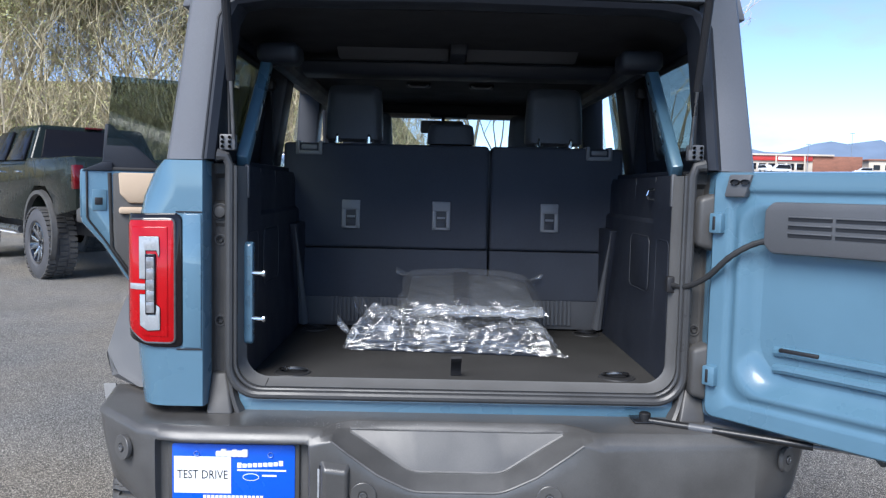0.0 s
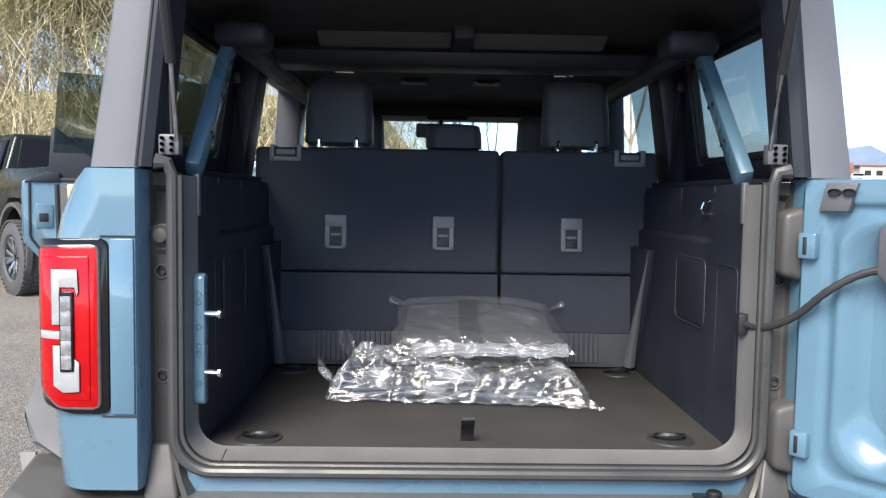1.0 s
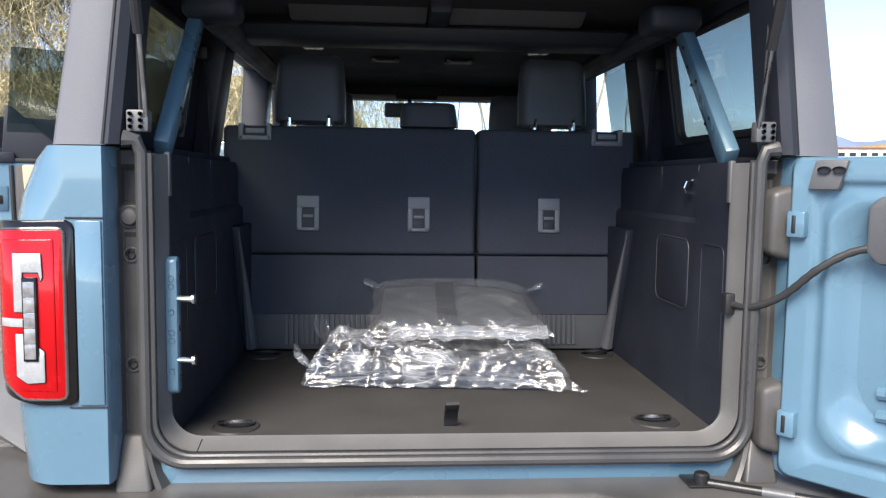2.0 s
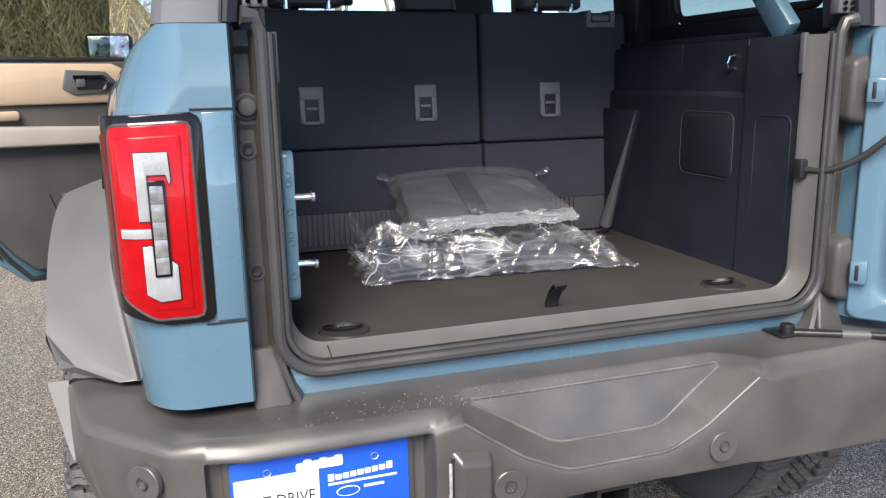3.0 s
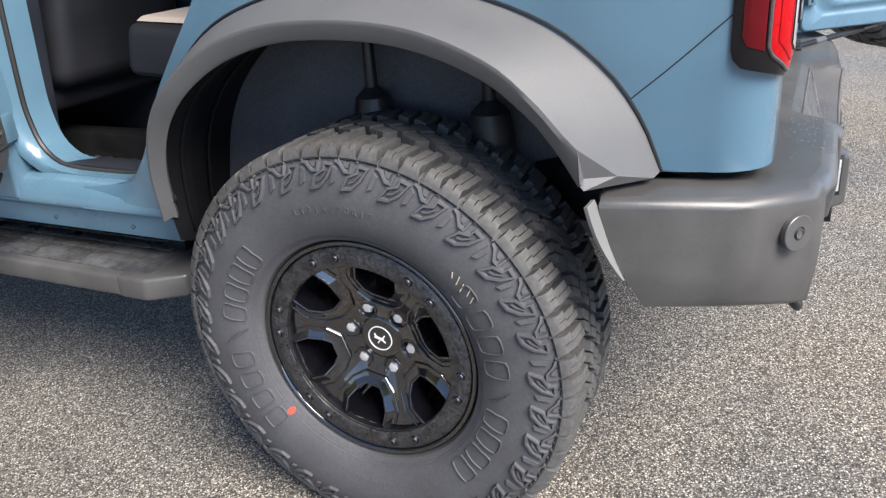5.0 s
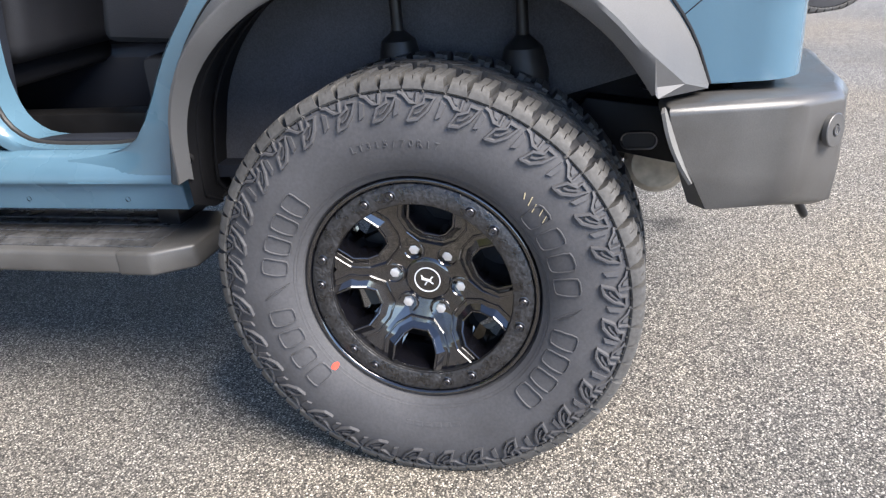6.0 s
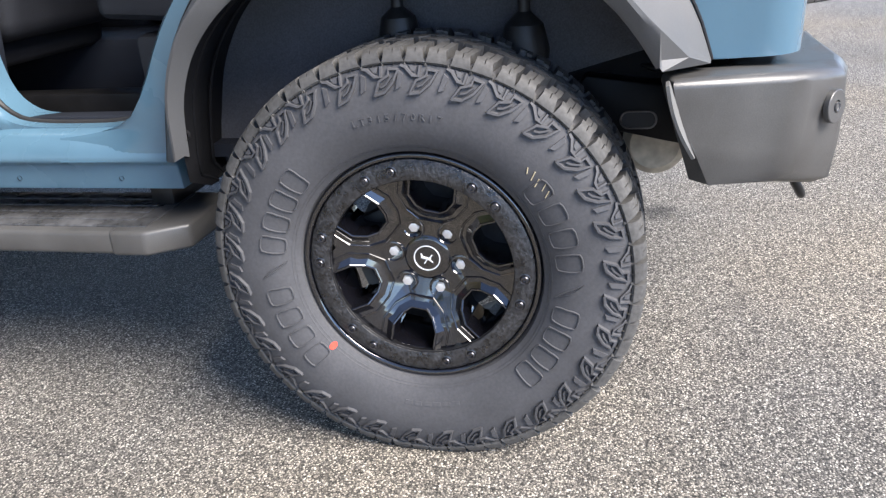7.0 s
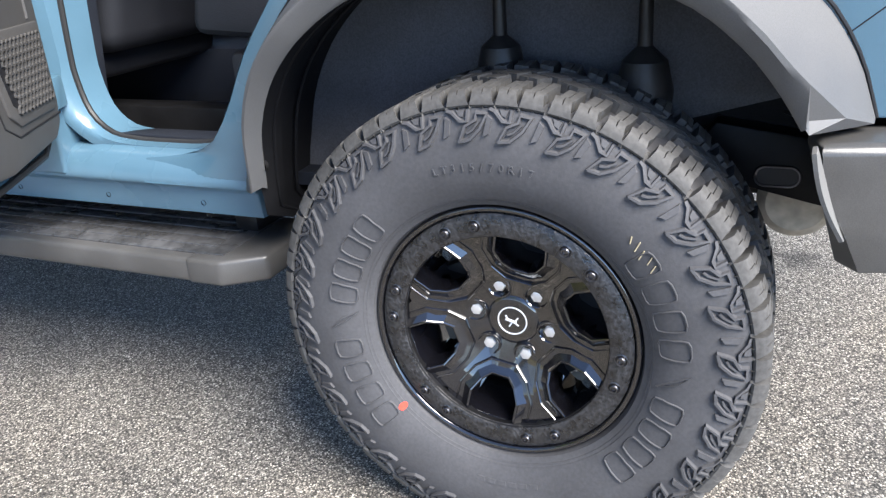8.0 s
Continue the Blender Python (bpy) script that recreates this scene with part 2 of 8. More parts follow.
def asphalt_material():
    m = bpy.data.materials.new("worn_asphalt")
    m.use_nodes = True
    n, l = m.node_tree.nodes, m.node_tree.links
    p = n["Principled BSDF"]
    p.inputs["Roughness"].default_value = 0.85
    co = n.new("ShaderNodeTexCoord")
    v = n.new("ShaderNodeTexVoronoi")
    v.inputs["Scale"].default_value = 250
    v2 = n.new("ShaderNodeTexVoronoi")
    v2.inputs["Scale"].default_value = 420
    big = n.new("ShaderNodeTexNoise")
    big.inputs["Scale"].default_value, big.inputs["Detail"].default_value = 0.9, 6
    for t in (v, v2, big):
        l.new(co.outputs["Object"], t.inputs["Vector"])
    sep = n.new("ShaderNodeSeparateColor")
    l.new(v.outputs["Color"], sep.inputs["Color"])
    ramp = n.new("ShaderNodeValToRGB")
    e = ramp.color_ramp.elements
    e[0].position, e[0].color = 0.0, (0.060, 0.057, 0.053, 1)
    e[1].position, e[1].color = 1.0, (0.92, 0.88, 0.80, 1)
    for pos, c in ((0.35, (0.180, 0.168, 0.153, 1)), (0.7, (0.350, 0.325, 0.292, 1)), (0.9, (0.60, 0.56, 0.50, 1))):
        s = e.new(pos)
        s.color = c
    l.new(sep.outputs["Red"], ramp.inputs["Fac"])
    edge = n.new("ShaderNodeMapRange")
    edge.inputs["From Min"].default_value, edge.inputs["From Max"].default_value = 0.25, 0.75
    edge.inputs["To Min"].default_value, edge.inputs["To Max"].default_value = 1.15, 0.28
    l.new(v.outputs["Distance"], edge.inputs["Value"])
    x = n.new("ShaderNodeMix")
    x.data_type, x.blend_type = "RGBA", "MULTIPLY"
    x.inputs[0].default_value = 1
    l.new(ramp.outputs["Color"], x.inputs[6])
    l.new(edge.outputs["Result"], x.inputs[7])
    rng = n.new("ShaderNodeMapRange")
    rng.inputs["From Min"].default_value, rng.inputs["From Max"].default_value = 0.3, 0.7
    rng.inputs["To Min"].default_value, rng.inputs["To Max"].default_value = 0.88, 1.14
    l.new(big.outputs["Fac"], rng.inputs["Value"])
    y = n.new("ShaderNodeMix")
    y.data_type, y.blend_type = "RGBA", "MULTIPLY"
    y.inputs[0].default_value = 1
    l.new(x.outputs[2], y.inputs[6])
    l.new(rng.outputs["Result"], y.inputs[7])
    warm = n.new("ShaderNodeTexNoise")
    warm.inputs["Scale"].default_value, warm.inputs["Detail"].default_value = 0.55, 3
    l.new(co.outputs["Object"], warm.inputs["Vector"])
    wr = n.new("ShaderNodeValToRGB")
    wr.color_ramp.elements[0].position, wr.color_ramp.elements[0].color = 0.35, (0.93, 0.96, 1.0, 1)
    wr.color_ramp.elements[1].position, wr.color_ramp.elements[1].color = 0.66, (1.12, 1.05, 0.94, 1)
    l.new(warm.outputs["Fac"], wr.inputs["Fac"])
    y2 = n.new("ShaderNodeMix")
    y2.data_type, y2.blend_type = "RGBA", "MULTIPLY"
    y2.inputs[0].default_value = 1
    l.new(y.outputs[2], y2.inputs[6])
    l.new(wr.outputs["Color"], y2.inputs[7])
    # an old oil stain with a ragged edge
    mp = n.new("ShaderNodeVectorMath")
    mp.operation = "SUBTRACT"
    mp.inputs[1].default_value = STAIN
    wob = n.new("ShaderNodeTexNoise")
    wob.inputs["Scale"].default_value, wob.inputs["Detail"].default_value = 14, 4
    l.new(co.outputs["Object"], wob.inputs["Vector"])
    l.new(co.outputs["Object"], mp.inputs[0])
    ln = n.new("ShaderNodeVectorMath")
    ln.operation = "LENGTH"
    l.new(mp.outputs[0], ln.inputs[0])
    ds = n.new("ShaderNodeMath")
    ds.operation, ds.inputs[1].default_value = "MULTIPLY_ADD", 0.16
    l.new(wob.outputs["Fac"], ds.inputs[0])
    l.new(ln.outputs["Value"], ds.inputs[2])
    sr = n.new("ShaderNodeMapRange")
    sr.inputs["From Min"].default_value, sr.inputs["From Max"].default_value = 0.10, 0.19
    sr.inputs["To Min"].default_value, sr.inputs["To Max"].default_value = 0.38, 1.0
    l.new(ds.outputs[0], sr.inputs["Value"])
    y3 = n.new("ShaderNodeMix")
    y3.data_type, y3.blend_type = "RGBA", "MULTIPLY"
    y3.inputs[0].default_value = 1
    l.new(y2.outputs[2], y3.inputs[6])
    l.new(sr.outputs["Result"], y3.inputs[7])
    l.new(y3.outputs[2], p.inputs["Base Color"])
    add = n.new("ShaderNodeMath")
    add.operation = "ADD"
    l.new(v.outputs["Distance"], add.inputs[0])
    l.new(v2.outputs["Distance"], add.inputs[1])
    b = n.new("ShaderNodeBump")
    b.inputs["Strength"].default_value, b.inputs["Distance"].default_value = 0.9, 0.004
    b.invert = True
    l.new(add.outputs[0], b.inputs["Height"])
    l.new(b.outputs["Normal"], p.inputs["Normal"])
    return m


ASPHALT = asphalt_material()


# ---- mesh helpers ----
def part(name, bm, mat, parent=None, label="", sharp=32.0, flat=False):
    """One bmesh as one mesh object, under a thing or a part."""
    for f in bm.faces:
        f.smooth = True
    lim = radians(sharp)
    for e in bm.edges:
        if len(e.link_faces) == 2 and e.calc_face_angle(0) > lim:
            e.smooth = False
    me = bpy.data.meshes.new(name)
    bm.to_mesh(me)
    bm.free()
    me.materials.append(mat)
    ob = new(name, me)
    if flat:
        # large faces keep their own plane; only the narrow bevels turn
        wn_mod = ob.modifiers.new("flat_faces", "WEIGHTED_NORMAL")
        wn_mod.keep_sharp, wn_mod.weight = True, 90
    if parent is not None:
        ob.parent = parent
    if label:
        ob["label"] = label
    return ob


def thing(name, label, category, at=(0, 0, 0), turn=0.0, group="", kind=""):
    ob = new(name)
    ob.location, ob.rotation_euler = at, (0, 0, radians(turn))
    return tagged(ob, label, category, group, kind)


def recalc(bm):
    bmesh.ops.recalc_face_normals(bm, faces=bm.faces)
    return bm


def bevel(bm, w, seg=2, only=None):
    edges = [e for e in (only or bm.edges) if len(e.link_faces) == 2 and e.calc_face_angle(0) > 0.5]
    if edges and w > 0:
        bmesh.ops.bevel(bm, geom=edges, offset=w, segments=seg, profile=0.5, affect="EDGES", clamp_overlap=True)
    return bm


def box(x0, x1, y0, y1, z0, z1, w=0.0, seg=2, bm=None):
    b = bmesh.new()
    bmesh.ops.create_cube(b, size=1)
    for v in b.verts:
        v.co = Vector(((x0 + x1) / 2 + v.co.x * (x1 - x0), (y0 + y1) / 2 + v.co.y * (y1 - y0), (z0 + z1) / 2 + v.co.z * (z1 - z0)))
    bevel(b, w, seg)
    return merge(bm, b) if bm is not None else b


def merge(bm, other):
    me = bpy.data.meshes.new("tmp")
    other.to_mesh(me)
    other.free()
    bm.from_mesh(me)
    bpy.data.meshes.remove(me)
    return bm


def hexa(pts, w=0.0, seg=2):
    """Eight corners: four below, four above, in the same turn."""
    b = bmesh.new()
    v = [b.verts.new(p) for p in pts]
    for f in ((0, 1, 2, 3), (7, 6, 5, 4), (0, 4, 5, 1), (1, 5, 6, 2), (2, 6, 7, 3), (3, 7, 4, 0)):
        b.faces.new([v[i] for i in f])
    recalc(b)
    return bevel(b, w, seg)


def prism(pts, axis, a, c, w=0.0, seg=2):
    """A polygon in the plane across an axis, drawn out from a to c. For x the points are (y, z), for y (x, z), for z (x, y)."""
    b = bmesh.new()

    def at(p, h):
        return {"x": (h, p[0], p[1]), "y": (p[0], h, p[1]), "z": (p[0], p[1], h)}[axis]

    lo, hi = [b.verts.new(at(p, a)) for p in pts], [b.verts.new(at(p, c)) for p in pts]
    n = len(pts)
    b.faces.new(lo)
    b.faces.new(hi[::-1])
    for i in range(n):
        b.faces.new((lo[i], hi[i], hi[(i + 1) % n], lo[(i + 1) % n]))
    recalc(b)
    return bevel(b, w, seg)


def loft(rows, closed=False, caps=False, bm=None):
    """A surface through rows of points of equal length."""
    b = bm if bm is not None else bmesh.new()
    vs = [[b.verts.new(p) for p in row] for row in rows]
    n = len(rows[0])
    for i in range(len(rows) - 1):
        for j in range(n if closed else n - 1):
            k = (j + 1) % n
            try:
                b.faces.new((vs[i][j], vs[i][k], vs[i + 1][k], vs[i + 1][j]))
            except ValueError:
                pass
    if caps:
        b.faces.new(vs[0][::-1])
        b.faces.new(vs[-1])
    return b


def thicken(bm, t):
    recalc(bm)
    bmesh.ops.solidify(bm, geom=bm.faces[:], thickness=t)
    return recalc(bm)


def smooth_path(pts, n):
    """n + 1 points at even steps of a Catmull-Rom line through the given ones."""
    p = [np.array(q, float) for q in pts]
    p = [2 * p[0] - p[1]] + p + [2 * p[-1] - p[-2]]
    fine = []
    for i in range(1, len(p) - 2):
        for u in np.linspace(0, 1, 16, endpoint=i == len(p) - 3):
            fine.append(0.5 * (2 * p[i] + (p[i + 1] - p[i - 1]) * u + (2 * p[i - 1] - 5 * p[i] + 4 * p[i + 1] - p[i + 2]) * u * u
                               + (3 * p[i] - p[i - 1] - 3 * p[i + 1] + p[i + 2]) * u ** 3))
    fine = np.array(fine)
    d = np.r_[0, np.cumsum(np.linalg.norm(np.diff(fine, axis=0), axis=1))]
    s = np.linspace(0, d[-1], n + 1)
    return [tuple(np.interp(v, d, fine[:, k]) for k in range(fine.shape[1])) for v in s]


def line_path(pts, n):
    """n + 1 points at even steps along straight pieces."""
    p = np.array(pts, float)
    d = np.r_[0, np.cumsum(np.linalg.norm(np.diff(p, axis=0), axis=1))]
    s = np.linspace(0, d[-1], n + 1)
    return [tuple(np.interp(v, d, p[:, k]) for k in range(p.shape[1])) for v in s]


def tube(pts, r, n=8, bm=None, flat=1.0):
    """A round rod along points; r may be one radius or one for each point."""
    p = [Vector(q) for q in pts]
    rs = r if isinstance(r, (list, tuple)) else [r] * len(p)
    rows, up = [], None
    for i, q in enumerate(p):
        d = (p[min(i + 1, len(p) - 1)] - p[max(i - 1, 0)]).normalized()
        if up is None:
            up = d.orthogonal().normalized()
        up = (up - d * up.dot(d)).normalized()
        side = d.cross(up)
        rows.append([q + (up * math.cos(a) * flat + side * math.sin(a)) * rs[i] for a in [2 * math.pi * k / n for k in range(n)]])
    return recalc(loft(rows, closed=True, caps=True, bm=bm))


def lathe(profile, axis="x", n=48, centre=(0, 0, 0), closed=True):
    """Turns (height, radius) pairs round an axis through the centre."""
    rows = []
    for h, r in profile:
        row = []
        for k in range(n):
            a = 2 * math.pi * k / n
            c, s = r * math.cos(a), r * math.sin(a)
            row.append(Vector(centre) + Vector({"x": (h, c, s), "y": (c, h, s), "z": (c, s, h)}[axis]))
        rows.append(row)
    return recalc(loft(rows, closed=closed))


def disc(at, r, h, axis="y", n=16, w=0.0):
    """A round button with its axis along x, y or z."""
    prof = [(-h, r), (h - w, r), (h, max(r - w, 1e-3)), (h, 1e-4)] if w else [(-h, r), (h, r), (h, 1e-4)]
    return lathe(prof, axis, n, at)


def mirrored(bm):
    for v in bm.verts:
        v.co.x = -v.co.x
    bmesh.ops.reverse_faces(bm, faces=bm.faces)
    return bm


def moved(bm, m):
    bmesh.ops.transform(bm, matrix=m, verts=bm.verts)
    return bm


def round_rect(w, h, r, n=5):
    pts = []
    for cx, cy, a0 in ((w / 2 - r, h / 2 - r, 0), (-w / 2 + r, h / 2 - r, 90), (-w / 2 + r, -h / 2 + r, 180), (w / 2 - r, -h / 2 + r, 270)):
        for k in range(n + 1):
            a = radians(a0 + 90 * k / n)
            pts.append((cx + r * math.cos(a), cy + r * math.sin(a)))
    return pts


def text_bm(body, size, depth, m, bold=0.0):
    """Letters of the built-in font as a mesh, lying in local x and y before m moves them."""
    cu = bpy.data.curves.new("letters", "FONT")
    cu.body, cu.size, cu.extrude, cu.align_x, cu.align_y, cu.resolution_u, cu.offset = body, size, depth, "CENTER", "CENTER", 2, bold
    ob = new("letters", cu)
    dg = bpy.context.evaluated_depsgraph_get()
    me = bpy.data.meshes.new_from_object(ob.evaluated_get(dg))
    b = bmesh.new()
    b.from_mesh(me)
    bpy.data.objects.remove(ob)
    bpy.data.curves.remove(cu)
    bpy.data.meshes.remove(me)
    return moved(b, m)


# ---- ground and distance ----
def ground_height(x, y):
    """Level round the vehicle; the lot climbs gently towards +y."""
    d = min(max(0.0, y - 4.5), 260.0)
    far = max(0.0, d - 60.0)
    return 0.022 * d * d / (d + 3.0) + 0.031 * far * far / (far + 40.0)


def build_ground():
    xs = [-600, -300, -150, -80, -40, -20, -10, -4, 0, 4, 10, 20, 40, 80, 150, 300, 600]
    ys = [-300, -120, -50, -20, -8, 0, 4, 5, 6, 7.5, 9, 11, 14, 18, 24, 32, 45, 65, 100, 160, 260, 500, 900, 1800]
    b = loft([[(x, y, ground_height(x, y)) for x in xs] for y in ys])
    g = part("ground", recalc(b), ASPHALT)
    tagged(g, "grey worn asphalt parking lot with pale aggregate", "ground", kind="structure")


build_ground()

# ---- wheels ----
TYRE_R, HUB_Z, HUB_Y, HUB_X = 0.430, 0.427, 0.629, 0.842
WALL = [(-0.112, 0.2440), (-0.125, 0.2470), (-0.140, 0.266), (-0.151, 0.296), (-0.154, 0.330), (-0.151, 0.362), (-0.145, 0.388), (-0.135, 0.408), (-0.113, 0.4195)]


def wall_x(r):
    return float(np.interp(r, [p[1] for p in WALL], [p[0] for p in WALL]))


def wp(theta, r, x):
    """A point of the wheel: the angle in degrees as seen from outside, counted from the car's rear upwards."""
    a = radians(theta)
    return (x, -r * math.cos(a), r * math.sin(a))


def sidewall_patch(b, outline, lift=0.004, slope=0.0025):
    """A raised patch on the sidewall, its outline in (degrees, radius)."""
    n = len(outline)
    ca = sum(p[0] for p in outline) / n
    cr = sum(p[1] for p in outline) / n
    low = [b.verts.new(wp(t, r, wall_x(r) + 0.001)) for t, r in outline]
    shrink = [(t + (ca - t) * 0.06, r + (cr - r) * 0.06) for t, r in outline]
    top = [b.verts.new(wp(t, r, wall_x(r) - lift)) for t, r in shrink]
    for i in range(n):
        j = (i + 1) % n
        b.faces.new((low[i], low[j], top[j], top[i]))
    b.faces.new(top)


def tread_block(b, t0, t1, t2, t3, xa, xb, base, top, xa_top=None, xb_top=None):
    """A tread block between two places across the tyre, with its four corner angles."""
    xa_top = xa if xa_top is None else xa_top
    xb_top = xb if xb_top is None else xb_top
    e = 0.35
    lo = [wp(t0, base, xa), wp(t1, base, xa), wp(t2, base, xb), wp(t3, base, xb)]
    hi = [wp(t0 + e, top, xa_top), wp(t1 - e, top, xa_top), wp(t2 - e, top, xb_top), wp(t3 + e, top, xb_top)]
    v = [b.verts.new(p) for p in lo + hi]
    for f in ((4, 5, 6, 7), (0, 1, 5, 4), (1, 2, 6, 5), (2, 3, 7, 6), (3, 0, 4, 7)):
        b.faces.new([v[i] for i in f])


def sidewall_ridge(b, line, w=0.0032, lift=0.0045):
    """A raised ridge along a line in (degrees, radius)."""
    rows = []
    n = len(line)
    for i, (t, r) in enumerate(line):
        (t0, r0), (t1, r1) = line[max(i - 1, 0)], line[min(i + 1, n - 1)]
        dt, dr = radians(t1 - t0) * r, r1 - r0
        k = math.hypot(dt, dr) or 1.0
        nt, nr = -dr / k, dt / k
        row = []
        for side, up in ((-1.0, -0.001), (-0.55, lift), (0.55, lift), (1.0, -0.001)):
            rr = r + nr * w * side
            row.append(wp(t + math.degrees(nt * w * side / r), rr, wall_x(rr) - up))
        rows.append(row)
    loft(rows, bm=b)


def rest_flat(bm):
    """Flattens what would reach below the ground under the hub."""
    for v in bm.verts:
        v.co.z = max(v.co.z, 0.0015 - HUB_Z)
    return bm


def build_tyre(parent):
    prof = WALL + [(-x, r) for x, r in WALL[::-1]]
    carcass = lathe([(x, r) for x, r in prof] + [(0.10, 0.215), (-0.10, 0.215), WALL[0]], "x", 96)
    b, units, lugs = bmesh.new(), 32, 64
    step = 360 / units
    rng = random.Random(5)
    for k in range(lugs):
        t = k * 5.625 + rng.uniform(-0.25, 0.25)
        for s in (-1, 1):
            # shoulder lugs: two halves with a slit on top, rising from the sidewall and rounding over the edge
            w, far = (3.7, 0.060) if k % 2 else (4.1, 0.050)
            for half in (0, 1):
                rows = []
                end = far + (0.008 if half else 0.0)
                for x, r, wide, slit, skew in ((0.1365, 0.4100, 0.95, 0.0, -0.3), (0.1395, 0.4140, 0.75, 0.0, -0.2), (0.1380, 0.4200, 0.40, 0.0, -0.1), (0.1330, 0.4285, 0.15, 0.0, 0.0), (0.1290, 0.4325, 0.0, 0.12, 0.1),
                                               (0.1235, 0.4352, 0.0, 0.13, 0.2), (0.1140, 0.4368, 0.16, 0.13, 0.1), (0.1130, 0.4369, -0.20, 0.13, -0.4), (end + 0.002, 0.4376, -0.15, 0.13, -0.9), (end, 0.4120, 0.0, 0.06, -0.9)):
                    mid = t + w * 0.47 + skew
                    side = t - wide + skew if half == 0 else t + w + wide + skew
                    near = mid - slit if half == 0 else mid + slit
                    low = 0.4075 if r > 0.411 else r
                    out = 0.25 if half == 0 else -0.25
                    rows.append([wp(side - out, low, s * x), wp(side, r, s * x), wp(near, r, s * x), wp(near, low, s * x)])
                loft(rows, bm=b)
            # small step low between the lugs
            tread_block(b, t + w + 0.4, t + 5.3, t + 5.1, t + w + 0.2, s * 0.132, s * 0.114, 0.4075, 0.4185, s * 0.125, s * 0.115)
    # a lattice of rhombic centre blocks between wide diagonal grooves, each with a fine cut across its top
    half_x, half_a, turns = 0.026, 4.5, 40
    for col in range(-1, 2):
        for k in range(turns):
            cx = col * half_x
            ca = k * 2 * half_a + (half_a if col % 2 else 0.0) + cx * 34 + rng.uniform(-0.15, 0.15)
            shape = [(-1.0, -0.10), (-0.12, 1.0), (1.0, 0.10), (0.12, -1.0)]
            h = 0.4378 - abs(cx) * 0.012 + rng.uniform(-0.0005, 0.0005)
            a, c2, d, e2 = [(ca + q * half_a * 0.83 + p * half_x * 0.81 * 34, cx + p * half_x * 0.81) for p, q in shape]

            def between(p, q, f):
                return (p[0] + (q[0] - p[0]) * f, p[1] + (q[1] - p[1]) * f)

            # the cut runs parallel to one pair of sides
            for corners, drop in (([a, between(a, c2, 0.46), between(e2, d, 0.46), e2], 0.0), ([between(a, c2, 0.53), c2, d, between(e2, d, 0.53)], 0.0010)):
                mid = between(between(corners[0], corners[2], 0.5), between(corners[1], corners[3], 0.5), 0.5)
                lo = [wp(t, 0.409, x) for t, x in corners]
                hi = [wp(t + (mid[0] - t) * 0.06, h - drop, x + (mid[1] - x) * 0.06) for t, x in corners]
                v = [b.verts.new(q) for q in lo + hi]
                for f in ((4, 5, 6, 7), (0, 1, 5, 4), (1, 2, 6, 5), (2, 3, 7, 6), (3, 0, 4, 7)):
                    b.faces.new([v[i] for i in f])
    part("tread", rest_flat(recalc(b)), TREAD, parent, "dusty chunky tread blocks", sharp=20)
    # hooked ridges below the shoulder and the fine line above them
    b = bmesh.new()
    for k in range(units):
        t = 78.3 + k * step + 0.7 * math.sin(k * 1.9)

        def turned(pts):
            return [(t - a, r) for a, r in pts]

        hook = [(3.2, 0.3605), (6.1, 0.3635), (8.7, 0.380), (10.1, 0.401), (7.6, 0.4025), (7.4, 0.392), (4.9, 0.3835), (3.2, 0.3605), (6.1, 0.3635)]
        sidewall_ridge(b, turned(hook), 0.0036, 0.0072)
        sidewall_ridge(b, turned([(5.2, 0.3725), (6.6, 0.3765), (8.2, 0.389)]), 0.0026, 0.0050)
        sidewall_ridge(b, turned([(0.4, 0.4085), (1.7, 0.4050), (3.8, 0.3915), (5.4, 0.3905), (5.5, 0.4080)]), 0.0034, 0.0066)
        sidewall_patch(b, turned([(-0.9, 0.3665), (0.7, 0.3715), (1.3, 0.3940), (0.0, 0.4000)]), 0.0052)
        sidewall_patch(b, turned([(2.6, 0.4075), (4.7, 0.4065), (4.4, 0.3965), (3.3, 0.3985)]), 0.0040)
    sidewall_ridge(b, [(a * 3.0, 0.4115) for a in range(121)], 0.0014, 0.0026)
    recalc(b)
    merge(carcass, b)
    b = bmesh.new()
    # plain raised outlines where the maker's name stands
    for start, way in ((219, -1), (36, -1)):
        for i in range(9):
            if i == 4:
                mid = start + way * (i * 9.6 + 2)
                line = [(mid - 3.5, 0.270), (mid + 0.5, 0.294), (mid + 3.5, 0.322), (mid - 0.5, 0.300), (mid - 3.5, 0.270), (mid + 0.5, 0.294)]
            else:
                c = start + way * (i * 9.6 + (3 if i > 4 else 0))
                line = []
                for q in range(17):
                    a = radians(22.5 * q + 45)
                    line.append((c + 3.4 * max(-1, min(1, math.cos(a) * 1.25)), 0.297 + 0.0255 * max(-1, min(1, math.sin(a) * 1.25))))
                line.append(line[1])
            sidewall_ridge(b, line, 0.0016, 0.0030)
    # fine rings
    for r in (0.2565, 0.2615):
        sidewall_ridge(b, [(a * 3.0, r) for a in range(121)], 0.0010, 0.0009)
    # plain bars of the small print low on the wall
    for c in (262, 266, 270, 274, 278, 282):
        sidewall_patch(b, [(c - 1.5, 0.290), (c + 1.5, 0.290), (c + 1.5, 0.299), (c - 1.5, 0.299)], 0.0010)
    recalc(b)
    merge(carcass, b)
    part("tyre", rest_flat(carcass), TYRE, parent, "black all-terrain tyre with raised sidewall pattern", sharp=24)
    b = bmesh.new()
    word = "LT315/70R17"
